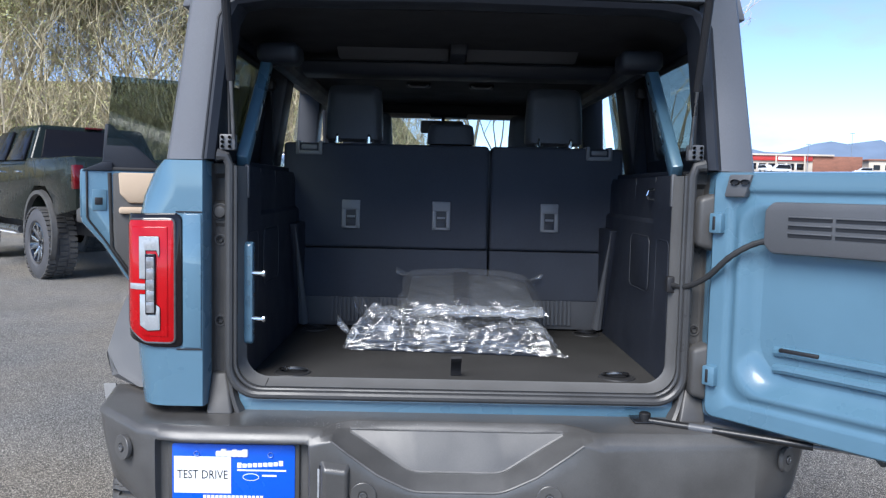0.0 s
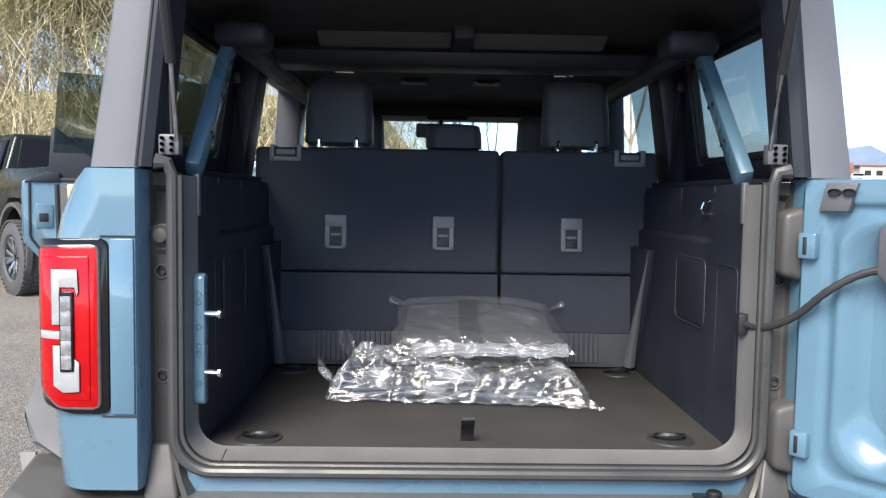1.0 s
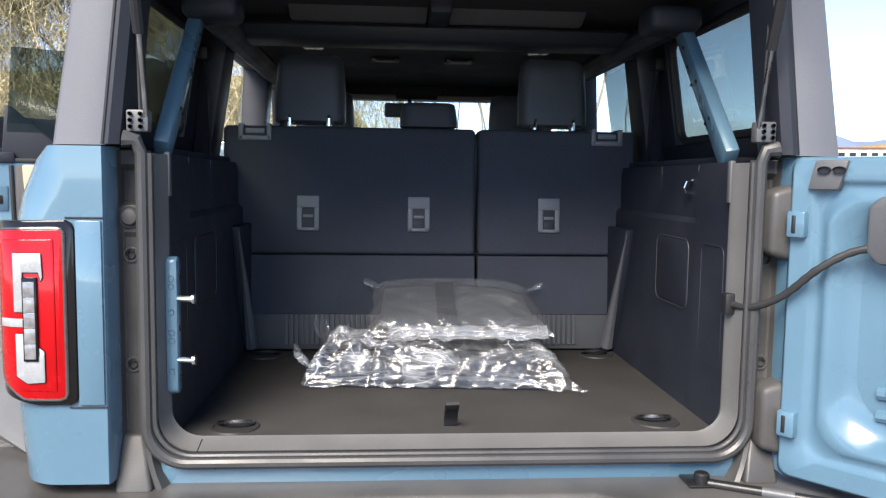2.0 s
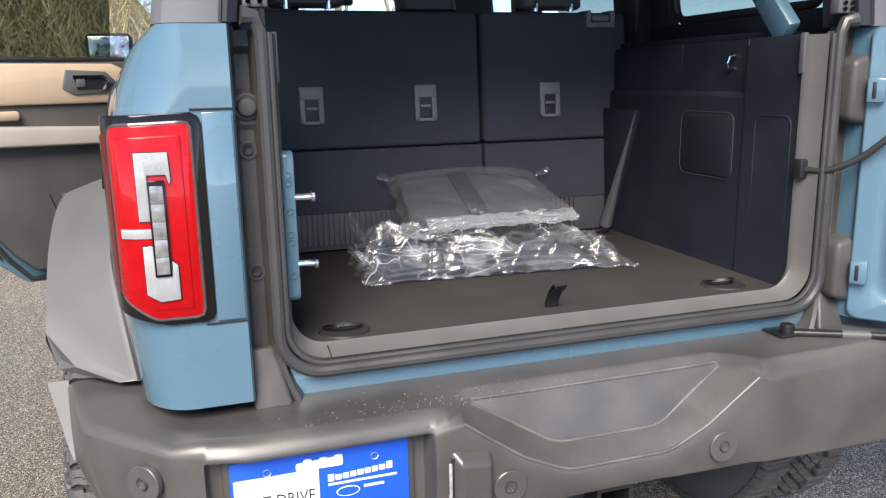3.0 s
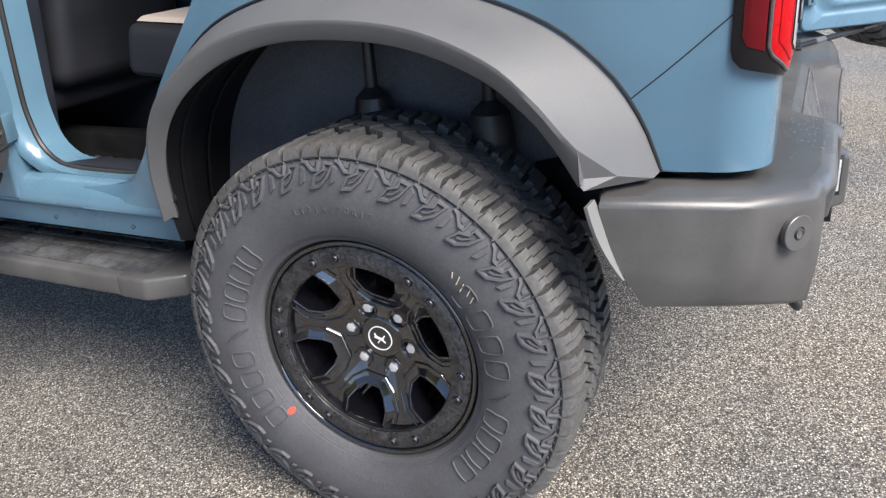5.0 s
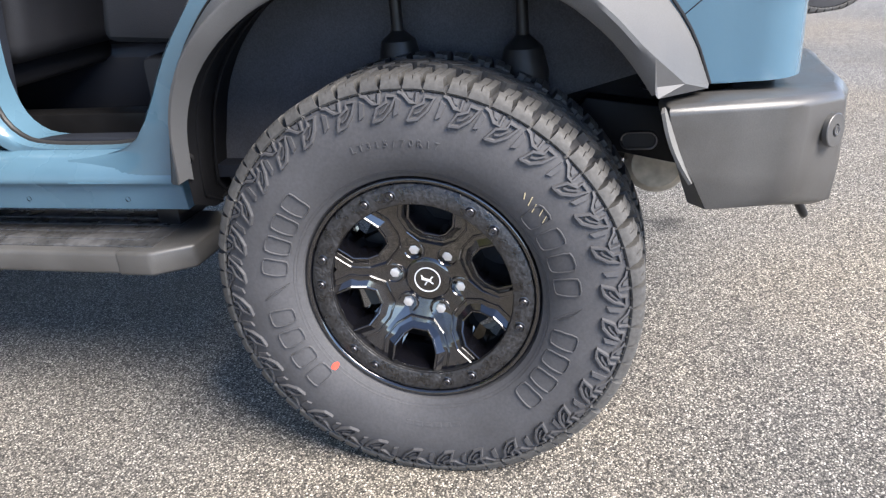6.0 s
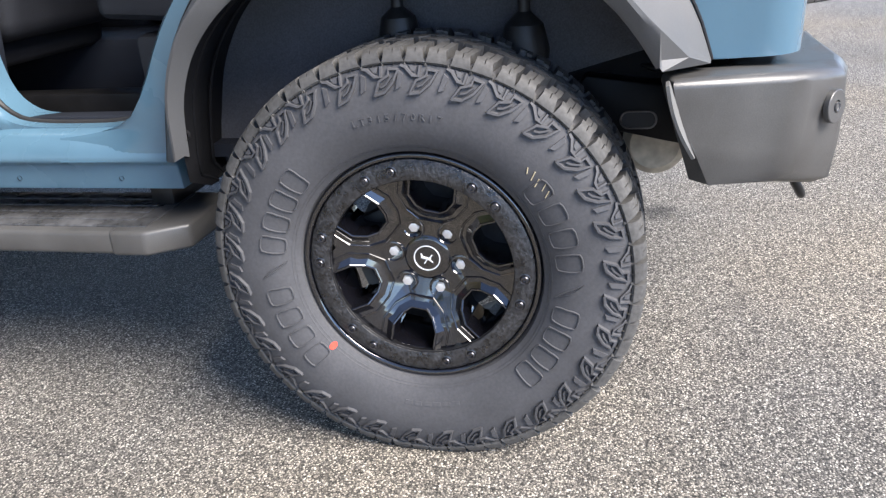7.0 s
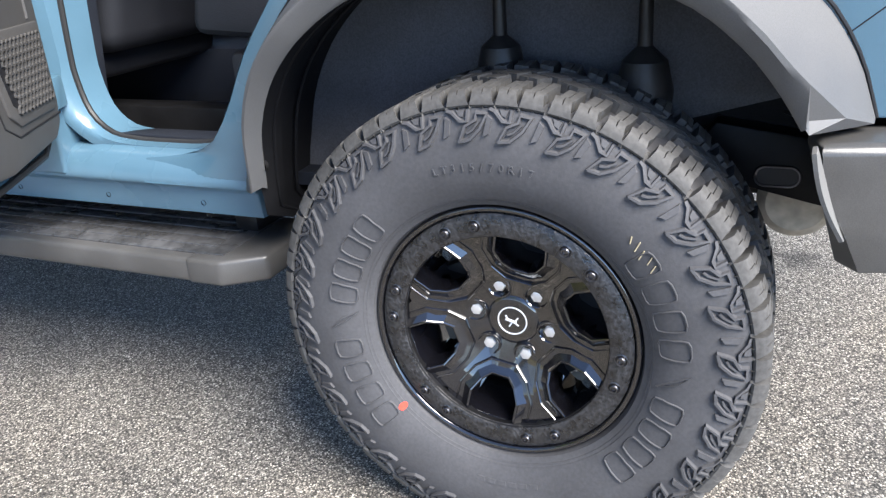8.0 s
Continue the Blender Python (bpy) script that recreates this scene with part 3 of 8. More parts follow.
    for i, ch in enumerate(word):
        th = 92 - (i - (len(word) - 1) / 2) * 2.9
        a = radians(th)
        m = Matrix.Translation(wp(th, 0.318, wall_x(0.318) - 0.0008)) @ Matrix(((0, 0, -1, 0), (-math.sin(a), -math.cos(a), 0, 0), (-math.cos(a), math.sin(a), 0, 0), (0, 0, 0, 1)))
        merge(b, text_bm(ch, 0.019, 0.0009, m))
    part("size_marking", b, TYRE, parent)


def poly_hits(poly, centre, n):
    """Where n rays from the centre leave a polygon."""
    out = []
    for k in range(n):
        a = 2 * math.pi * k / n
        d = np.array([math.cos(a), math.sin(a)])
        best = 1e-4
        for i in range(len(poly)):
            p, q = np.array(poly[i]) - centre, np.array(poly[(i + 1) % len(poly)]) - centre
            e = q - p
            det = d[0] * -e[1] + d[1] * e[0]
            if abs(det) < 1e-12:
                continue
            s = (p[0] * -e[1] + p[1] * e[0]) / det
            u = (d[0] * p[1] - d[1] * p[0]) / det
            if s > 0 and -1e-6 <= u <= 1 + 1e-6:
                best = max(best, s)
        out.append(np.array(centre) + d * best)
    return out


def face_depth(r):
    return float(np.interp(r, [0.0, 0.06, 0.10, 0.14, 0.19], [-0.047, -0.050, -0.068, -0.085, -0.098]))


def build_rim(parent):
    lug0 = 49.0
    part("rim", lathe([(0.115, 0.226), (0.10, 0.205), (0.0, 0.196), (-0.085, 0.193), (-0.104, 0.190), (-0.116, 0.187), (-0.1195, 0.191)], "x", 72), BARREL, parent, "satin black alloy barrel")
    part("bead_ring", lathe([(-0.112, 0.187), (-0.120, 0.189), (-0.1215, 0.193), (-0.1215, 0.222), (-0.117, 0.2285), (-0.104, 0.2315), (-0.09, 0.226)], "x", 96), RING, parent, "textured black outer ring", sharp=40)
    part("lip", lathe([(-0.106, 0.2285), (-0.117, 0.2310), (-0.1205, 0.2340), (-0.1215, 0.2375), (-0.1195, 0.2415), (-0.113, 0.2435), (-0.104, 0.2435)], "x", 96), GLOSS, parent, "shiny black rim lip", sharp=60)
    n = 44
    window = [(0.186, -0.050), (0.186, 0.050), (0.148, 0.050), (0.123, 0.036), (0.107, 0.017), (0.107, -0.017), (0.123, -0.036), (0.148, -0.050)]
    c = np.array((0.146, 0.0))
    sector = [(0.192 * math.cos(radians(a)), 0.192 * math.sin(radians(a))) for a in range(-30, 31, 5)] + [(0.030 * math.cos(radians(a)), 0.030 * math.sin(radians(a))) for a in (30, 0, -30)]
    outer, inner = poly_hits(sector, c, n), poly_hits(window, c, n)
    for k in range(6):
        base = lug0 - 30 + 60 * k

        def at(p, x):
            return wp(base + math.degrees(math.atan2(p[1], p[0])), math.hypot(*p), x)

        def ring(f, dx, flat=None):
            row = []
            for i in inner:
                p = i + (i - c) * f
                p = np.array((min(p[0], 0.1905), p[1]))
                row.append(at(p, (face_depth(math.hypot(*p)) + dx) if flat is None else flat))
            return row

        rows = [[at(o, face_depth(math.hypot(*o))) for o in outer], ring(0.10, 0.000), ring(0.05, 0.004), ring(0.0, 0.02), ring(-0.02, 0, 0.02)]
        spoke = part("spoke_face", recalc(loft(rows, closed=True)), GLOSS, parent, sharp=24)
        # raised frame round three sides of the window: crisp facets
        path = [np.array(q) for q in ((0.189, -0.063), (0.142, -0.063), (0.111, -0.045), (0.093, -0.022), (0.093, 0.022), (0.111, 0.045), (0.142, 0.063), (0.189, 0.063))]
        rows = []
        for off, dx in ((-0.0095, 0.010), (-0.0090, -0.0020), (-0.0080, -0.0034), (-0.0062, -0.0036), (-0.0050, -0.0024), (-0.0036, 0.0040), (-0.0006, 0.0042), (0.0006, 0.0020), (0.0018, -0.0002), (0.0140, -0.0080), (0.0156, -0.0098), (0.0164, -0.0102), (0.0184, -0.0102), (0.0194, -0.0096), (0.0206, -0.0070), (0.0240, 0.034)):
            row = []
            for i, q in enumerate(path):
                d0 = path[i] - path[i - 1] if i else path[1] - path[0]
                d1 = path[i + 1] - path[i] if i < len(path) - 1 else d0
                n0, n1 = (np.array((-d[1], d[0])) / np.hypot(*d) for d in (d0, d1))
                m = n0 + n1
                m = m / (m @ n0)
                q2 = q - m * off
                row.append(at(q2, face_depth(math.hypot(*q)) + dx))
            rows.append(row)
        part("window_frame", recalc(loft(rows)), GLOSS, parent, "raised gloss black window frame", sharp=10)
    # centre boss and cap
    part("hub_cap", lathe([(-0.03, 0.056), (-0.0485, 0.054), (-0.0555, 0.047), (-0.0575, 0.040), (-0.0585, 0.0), ], "x", 6 * 6), GLOSS, parent, "black centre cap")
    part("cap_ring", lathe([(-0.0585, 0.0255), (-0.0598, 0.0260), (-0.0598, 0.0276), (-0.0585, 0.0282)], "x", 48), WHITE, parent, "thin white ring")
    b = bmesh.new()
    for u0, v0, u1, v1, w in ((-0.012, 0.003, 0.008, -0.003, 0.0030), (-0.009, 0.002, -0.012, 0.010, 0.0016), (0.004, -0.002, 0.011, 0.007, 0.0016), (0.000, -0.003, -0.006, -0.012, 0.0014), (0.005, -0.004, 0.012, -0.009, 0.0014)):
        tube([(-0.0590, -u0, v0), (-0.0590, -u1, v1)], w, 6, b)
    part("cap_mark", b, WHITE, parent, "plain white mark")
    for k in range(6):
        th = lug0 + 60 * k
        p = wp(th, 0.0710, 0.0145)
        part("lug_seat", lathe([(-0.045, 0.0255), (-0.071, 0.0245), (-0.0750, 0.0225), (-0.0755, 0.0205), (-0.0735, 0.0185), (-0.05, 0.017)], "x", 24, p), GLOSS, parent)
        part("lug_nut", lathe([(-0.045, 0.0122), (-0.069, 0.0122), (-0.0735, 0.0102), (-0.0745, 0.006), (-0.0748, 0.0001)], "x", 6, p), NUT, parent, "bright steel lug nut", sharp=15)
        for da in (-7.8, 7.8):
            q = wp(th + da, 0.2085, 0)
            part("ring_bolt", lathe([(-0.116, 0.0118), (-0.1222, 0.0118), (-0.1228, 0.0104), (-0.1220, 0.0088), (-0.1262, 0.0080), (-0.1276, 0.0066), (-0.1276, 0.0044), (-0.1240, 0.0040), (-0.1240, 0.0001)], "x", 14, q), RIMBOLT, parent, "small dark bolt")
    # brake behind the spokes
    part("brake_disc", lathe([(0.02, 0.165), (0.02, 0.06), (0.035, 0.06), (0.035, 0.165), (0.02, 0.165)], "x", 48), BRAKE, parent, "dull brake disc")
    part("brake_caliper", prism([(0.09, -0.07), (0.16, -0.05), (0.165, 0.06), (0.10, 0.09)], "x", 0.0, 0.06, 0.008), BLACKMETAL, parent)


# ---- the vehicle ----
car = thing("off_road_vehicle", "blue off-road vehicle with open tailgate, raised rear glass and black wheels", "vehicle")


def sub(name, at=(0, 0, 0), label=""):
    """An Empty part of the car."""
    e = new(name)
    e.parent = car
    e.location = at
    if label:
        e["label"] = label
    return e


wheel = sub("wheel", (-HUB_X, HUB_Y, HUB_Z), "black alloy wheel with chunky all-terrain tyre")
build_tyre(wheel)
build_rim(wheel)
b = bmesh.new()
sidewall_patch(b, [(221 + 1.6 * math.cos(radians(a)), 0.262 + 0.0085 * math.sin(radians(a))) for a in range(0, 360, 30)], 0.001)
part("paint_dot", recalc(b), REDPAINT, wheel, "red paint dot")
b = bmesh.new()
for i in range(5):
    th = 45 - i * 2.6
    tube([wp(th, 0.316 + 0.004 * (i % 2), wall_x(0.318) - 0.001), wp(th - 1.2, 0.306 - 0.003 * (i % 3), wall_x(0.31) - 0.001)], 0.0012, 5, b)
part("crayon_marks", b, CHALK, wheel, "pale crayon squiggle")


def copy_part(ob, m, parent):
    """A copy of a part with its own parts, sharing their meshes."""
    made = copy_thing(ob, m)
    made.parent = parent
    return made


for sx, wy in ((-1, HUB_Y + 2.949), (1, HUB_Y), (1, HUB_Y + 2.949)):
    copy_part(wheel, pose(sx * HUB_X, wy, HUB_Z, 0, 0, 0 if sx < 0 else 180), car)

# body side
SIDE_Z = [0.55, 0.80, 0.90, 1.00, 1.15, 1.24, 1.31, 1.36, 1.39, 1.41]
SIDE_X = [0.846, 0.836, 0.847, 0.857, 0.858, 0.848, 0.828, 0.800, 0.775, 0.745]


def side_x(z, y=1.0):
    """Half width of the body; it draws in towards the rear corner."""
    draw = 0.030 * max(0.0, (0.22 - y) / 0.22) ** 1.5 * float(np.interp(z, [1.25, 1.41], [1.0, 0.15]))
    return float(np.interp(z, SIDE_Z, SIDE_X)) - draw


ARCH = smooth_path([(0.098, 0.801), (0.125, 0.88), (0.18, 0.96), (0.27, 1.025), (0.42, 1.078), (0.60, 1.095), (0.78, 1.085), (0.95, 1.03), (1.08, 0.92), (1.16, 0.78), (1.198, 0.6175)], 48)
DOOR_EDGE = [(0.86, 1.41), (0.90, 1.30), (0.97, 1.14), (1.06, 1.02), (1.16, 0.90), (1.232, 0.785), (1.272, 0.725), (1.325, 0.693), (1.40, 0.676), (1.48, 0.668)]


def quarter_x(y, z):
    """The side, blending into the sill's rounded face ahead of the arch."""
    a = side_x(z, y)
    s = float(np.interp(z, [0.604, 0.616, 0.628, 0.652, 0.674, 0.684, 0.72], [0.842, 0.845, 0.845, 0.838, 0.822, 0.812, 0.826])) + 0.0012
    t = max(0.0, min(1.0, (y - 1.20) / 0.24)) * max(0.0, min(1.0, (0.76 - z) / 0.06))
    return a + (s - a) * t * t * (3 - 2 * t)


def quarter_panel():
    outer = line_path([(0.055, 0.801), (0.055, 1.41), (0.86, 1.41)] + smooth_path(DOOR_EDGE, 40)[1:] + [(1.48, 0.6175)], 48)
    rows = []
    for u in np.linspace(0, 1, 16):
        row = []
        for a, o in zip(ARCH, outer):
            y, z = a[0] + (o[0] - a[0]) * u, a[1] + (o[1] - a[1]) * u
            row.append((-quarter_x(y, z), y, z))
        rows.append(row)
    bm = loft(rows)
    # the rolled edge of the door opening
    edge = [(-quarter_x(y, z), y, z) for y, z in smooth_path(DOOR_EDGE, 30)]
    far = [float(np.interp(z, [0.67, 0.78], [0.30, 1.0])) for _, _, z in edge]
    loft([edge] + [[(x + dx * f, y + dy * f, z - 0.002 * (1 - f)) for (x, y, z), f in zip(edge, far)] for dx, dy in ((0.012, 0.010), (0.06, 0.012), (0.10, -0.005))], bm=bm)
    return recalc(bm)


def corner_row(z, out=0.0, y_in=-0.078):
    xs = side_x(z, 0.022) + out
    r = min(0.085, xs - 0.706)
    pts = [(-side_x(z, 0.085) - out + 0.0012, 0.085), (-side_x(z, 0.0555) - out, 0.0555)]
    for k in range(9):
        a = radians(90 * k / 8)
        pts.append((-(xs - r) - r * math.cos(a), y_in + r * 1.2 - out - r * 1.2 * math.sin(a)))
    pts += [(-0.70, y_in - out), (-0.665, y_in - out), (-0.636, y_in - out)]
    return [(x, y, z) for x, y in pts]


def corner_panel():
    zs = [0.799, 0.806, 0.85, 0.90, 0.94, 1.0, 1.1, 1.2, 1.28, 1.32, 1.36, 1.385, 1.41]
    bm = loft([[(x, y, z) for j, (x, y, _) in enumerate(corner_row(z))] for i, z in enumerate(zs)])
    # the return into the jamb
    loft([[(-0.636, -0.078, z) for z in zs], [(-0.632, -0.070, z) for z in zs], [(-0.630, 0.0, z) for z in zs]], bm=bm)
    top = corner_row(1.41)
    loft([top, [(x * 0.9, y * 0.5 + 0.04, 1.412) for x, y, z in top]], bm=bm)
    return recalc(bm)


def flare_paths(n):
    """Outer edge, crease and inner lip of the arch flare as (y, z), with the lip's x."""
    o = smooth_path([(0.090, 0.80), (0.125, 0.89), (0.185, 0.975), (0.28, 1.045), (0.43, 1.098), (0.61, 1.115), (0.79, 1.103), (0.96, 1.045), (1.09, 0.93), (1.17, 0.79), (1.205, 0.62)], n)
    c = smooth_path([(0.187, 0.878), (0.215, 0.906), (0.255, 0.950), (0.33, 1.010), (0.46, 1.060), (0.62, 1.076), (0.78, 1.063), (0.93, 1.007), (1.05, 0.905), (1.12, 0.785), (1.155, 0.635)], n)
    l = smooth_path([(0.186, 0.815), (0.219, 0.866), (0.27, 0.925), (0.35, 0.984), (0.48, 1.030), (0.63, 1.044), (0.77, 1.032), (0.91, 0.980), (1.03, 0.885), (1.10, 0.775), (1.135, 0.645)], n)
    out = [-0.986 + (0.075 * max(0, (i - n * 0.72) / (n * 0.28)) ** 1.3) for i in range(n + 1)]
    return o, c, l, out


def flare():
    n = 44
    o, c, l, out = flare_paths(n)
    xo = [-side_x(p[1], p[0]) - 0.004 for p in o]
    rows = [
        [(x + 0.02, p[0], p[1]) for x, p in zip(xo, o)],
        [(x, p[0], p[1]) for x, p in zip(xo, o)],
        [(x - 0.010, p[0] * 0.97 + q[0] * 0.03, p[1] * 0.97 + q[1] * 0.03) for x, p, q in zip(xo, o, c)],
        [(0.45 * x + 0.55 * w, p[0] * 0.5 + q[0] * 0.5, p[1] * 0.5 + q[1] * 0.5) for x, w, p, q in zip(xo, out, o, c)],
        [(w + 0.004, q[0], q[1]) for w, q in zip(out, c)],
        [(w + 0.003, q[0] * 0.75 + p[0] * 0.25, q[1] * 0.75 + p[1] * 0.25) for w, q, p in zip(out, c, l)],
        [(w + 0.016, q[0], q[1]) for w, q in zip(out, l)],
        [(w + 0.024, q[0] + (0.629 - q[0]) * 0.012, q[1] - 0.004) for w, q in zip(out, l)],
        [(w + 0.034, q[0], q[1] + 0.001) for w, q in zip(out, l)],
    ]
    bm = loft(rows)
    # the slanted facet at the rear foot
    o0, m0, c0, l0, inner = rows[1][0], rows[3][0], rows[4][0], rows[6][0], rows[8][0]
    nrm = (Vector(rows[3][2]) - Vector(m0)).cross(Vector(c0) - Vector(m0))

    def on_face(y, z):
        """A point of the main face carried on below its end."""
        return (max(-0.992, m0[0] - (nrm.y * (y - m0[1]) + nrm.z * (z - m0[2])) / nrm.x), y, z)

    tip = on_face(o0[1] * 0.52 + c0[1] * 0.48, o0[2] * 0.52 + c0[2] * 0.48 - 0.014)
    foot = (l0[0] + 0.003, l0[1] - 0.005, l0[2] - 0.008)
    back = on_face(o0[1] + 0.004, o0[2] - 0.001)
    ledge = (l0[0] + 0.010, l0[1] - 0.003, l0[2] + 0.010)
    for tri in ((c0, l0, ledge), (c0, ledge, tip), (c0, tip, m0), (m0, tip, rows[2][0]), (tip, ledge, foot), (ledge, l0, foot), (tip, foot, back), (rows[2][0], tip, back), (rows[2][0], back, o0)):
        bm.faces.new([bm.verts.new(q) for q in tri])
    bm.faces.new([bm.verts.new(q) for q in (foot, inner, (-0.87, 0.13, 0.808), back)])
    return recalc(bm)


def wheel_well():
    """Liner over the tyre and the inner wall behind it."""
    n = 44
    _, _, l, out = flare_paths(n)
    base = [(y, z) for y, z in l] + [(1.146, 0.580), (1.140, 0.548)]
    lip = [w + 0.016 for w in out] + [-0.875, -0.80]
    rows = []
    for deep, grow in ((0.0, 0.004), (0.20, 0.004), (0.21, 0.018), (0.36, 0.020), (0.365, 0.035), (0.60, 0.050), (0.61, 0.070), (1.0, 0.080)):
        rows.append([(x + (-0.645 - x) * deep, 0.629 + (y - 0.629) * (1 + grow), 0.50 + (z - 0.50) * (1 + grow)) for x, (y, z) in zip(lip, base)])
    edge = loft(rows)
    bm = bmesh.new()
    wall = rows[-1] + [(-0.645, 1.05, 0.46), (-0.645, 0.42, 0.56), (-0.645, 0.37, 0.745), (-0.645, 0.17, 0.80)]
    bm.faces.new([bm.verts.new(q) for q in wall])
    # pressed ribs along the barrel
    for deep in (0.24, 0.62):
        line = [(x + (-0.645 - x) * deep, 0.629 + (y - 0.629) * (0.992 + 0.075 * deep), 0.50 + (z - 0.50) * (0.992 + 0.075 * deep)) for x, (y, z) in list(zip(lip, base))[6:]]
        tube(line_path(line, 60), 0.004, 6, edge)
    return recalc(edge), recalc(bm)


for s in (-1, 1):
    fix = (lambda m: m) if s < 0 else mirrored
    part("quarter_panel", fix(quarter_panel()), PAINT, car)
    part("rear_corner_panel", fix(corner_panel()), PAINT, car)
    part("wheel_arch_flare", fix(flare()), FLARE, car, "grey moulded plastic wheel arch flare", sharp=38, flat=True)
    edge, felt = wheel_well()
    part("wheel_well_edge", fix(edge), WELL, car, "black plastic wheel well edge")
    part("wheel_well_liner", fix(felt), WELL_FELT, car, "dark grey felt wheel well liner")

for s in (-1, 1):
    fix = (lambda m: m) if s < 0 else mirrored
    edge = smooth_path([(0.088, 0.80), (0.122, 0.893), (0.181, 0.980), (0.277, 1.050), (0.43, 1.103), (0.61, 1.120), (0.79, 1.108), (0.964, 1.049), (1.094, 0.932), (1.175, 0.79), (1.21, 0.62)], 44)
    part("flare_gap", fix(tube([(-side_x(z, y) - 0.001, y, z) for y, z in edge], 0.0030, 6)), BLACK, car)
def around_corner(y, z):
    """Half width of the body along the side and round the rear corner."""
    xs = side_x(z, 0.022)
    r = min(0.085, xs - 0.706)
    over = (0.024 - y) / (r * 1.2)
    return side_x(z, y) if over <= 0 else xs - r + r * math.sqrt(max(0.0, 1 - over * over))


# seams on the left quarter, fuel door
b = bmesh.new()
seam = smooth_path([(-0.030, 1.072), (0.0, 1.045), (0.03, 1.018), (0.06, 0.991), (0.09, 0.965), (0.12, 0.940), (0.158, 0.908)], 24)
tube([(-around_corner(y, z) - 0.0004, y, z) for y, z in seam], 0.0011, 6, b)
part("panel_seam", b, BLACK, car, "thin dark panel gap")
b = bmesh.new()
fc = (0.245, 1.232)
ring = [(fc[0] + p[0], fc[1] + p[1]) for p in round_rect(0.20, 0.19, 0.055, 6)]
tube([(-side_x(z, y) - 0.0012, y, z) for y, z in line_path(ring + ring[:1], 72)], 0.0014, 6, b)
fuel = part("fuel_door", b, BLACK, car, "round-cornered fuel door gap")

# flare front end cap: liner screws
for yy, zz in ((1.125, 0.69), (1.07, 0.90), (0.98, 1.0)):
    part("liner_screw", disc((-0.895, yy, zz), 0.011, 0.006, "x", 12, 0.002), BLACKMETAL, car)


# ---- tail lamps ----
def lamp_outline(grow=0.0):
    g = grow
    return [(-0.688 + g, 1.258 + g), (-0.692 + g, 1.270 + g), (-0.704 + g, 1.276 + g), (-0.808 - g, 1.272 + g), (-0.818 - g, 1.268 + g), (-0.826 - g, 1.258 + g), (-0.832 - g, 1.240 + g), (-0.832 - g, 1.005 - g), (-0.828 - g, 0.990 - g), (-0.816 - g, 0.977 - g), (-0.770, 0.955 - g), (-0.752, 0.951 - g), (-0.704 + g, 0.951 - g), (-0.692 + g, 0.955 - g), (-0.688 + g, 0.966 - g)]


def wrapped(bm, start=-0.765, radius=0.075):
    """Bends the outer side of a flat lamp piece round the body's corner."""
    for v in bm.verts:
        over = start - v.co.x
        if over > 0:
            a = min(over / radius, math.pi / 2)
            past = max(0.0, over - radius * math.pi / 2)
            depth = -(v.co.y + 0.092)
            v.co.x = start - (radius + depth) * math.sin(a)
            v.co.y = -0.092 + radius - (radius + depth) * math.cos(a) + past
    return bm


def strip(pts, y0, y1, w=0.0):
    """A flat piece across y, cut fine enough to be bent."""
    b = prism(pts, "y", y0, y1, w)
    xs = sorted(p[0] for p in pts)
    x = xs[0] + 0.012
    while x < xs[-1]:
        bmesh.ops.bisect_plane(b, geom=b.verts[:] + b.edges[:] + b.faces[:], plane_co=(x, 0, 0), plane_no=(1, 0, 0))
        x += 0.012
    return b


def stretch_out(pts, by):
    """Makes the outer edge longer, so that it reaches round the corner."""
    return [(x - by if x < -0.80 else x, z) for x, z in pts]


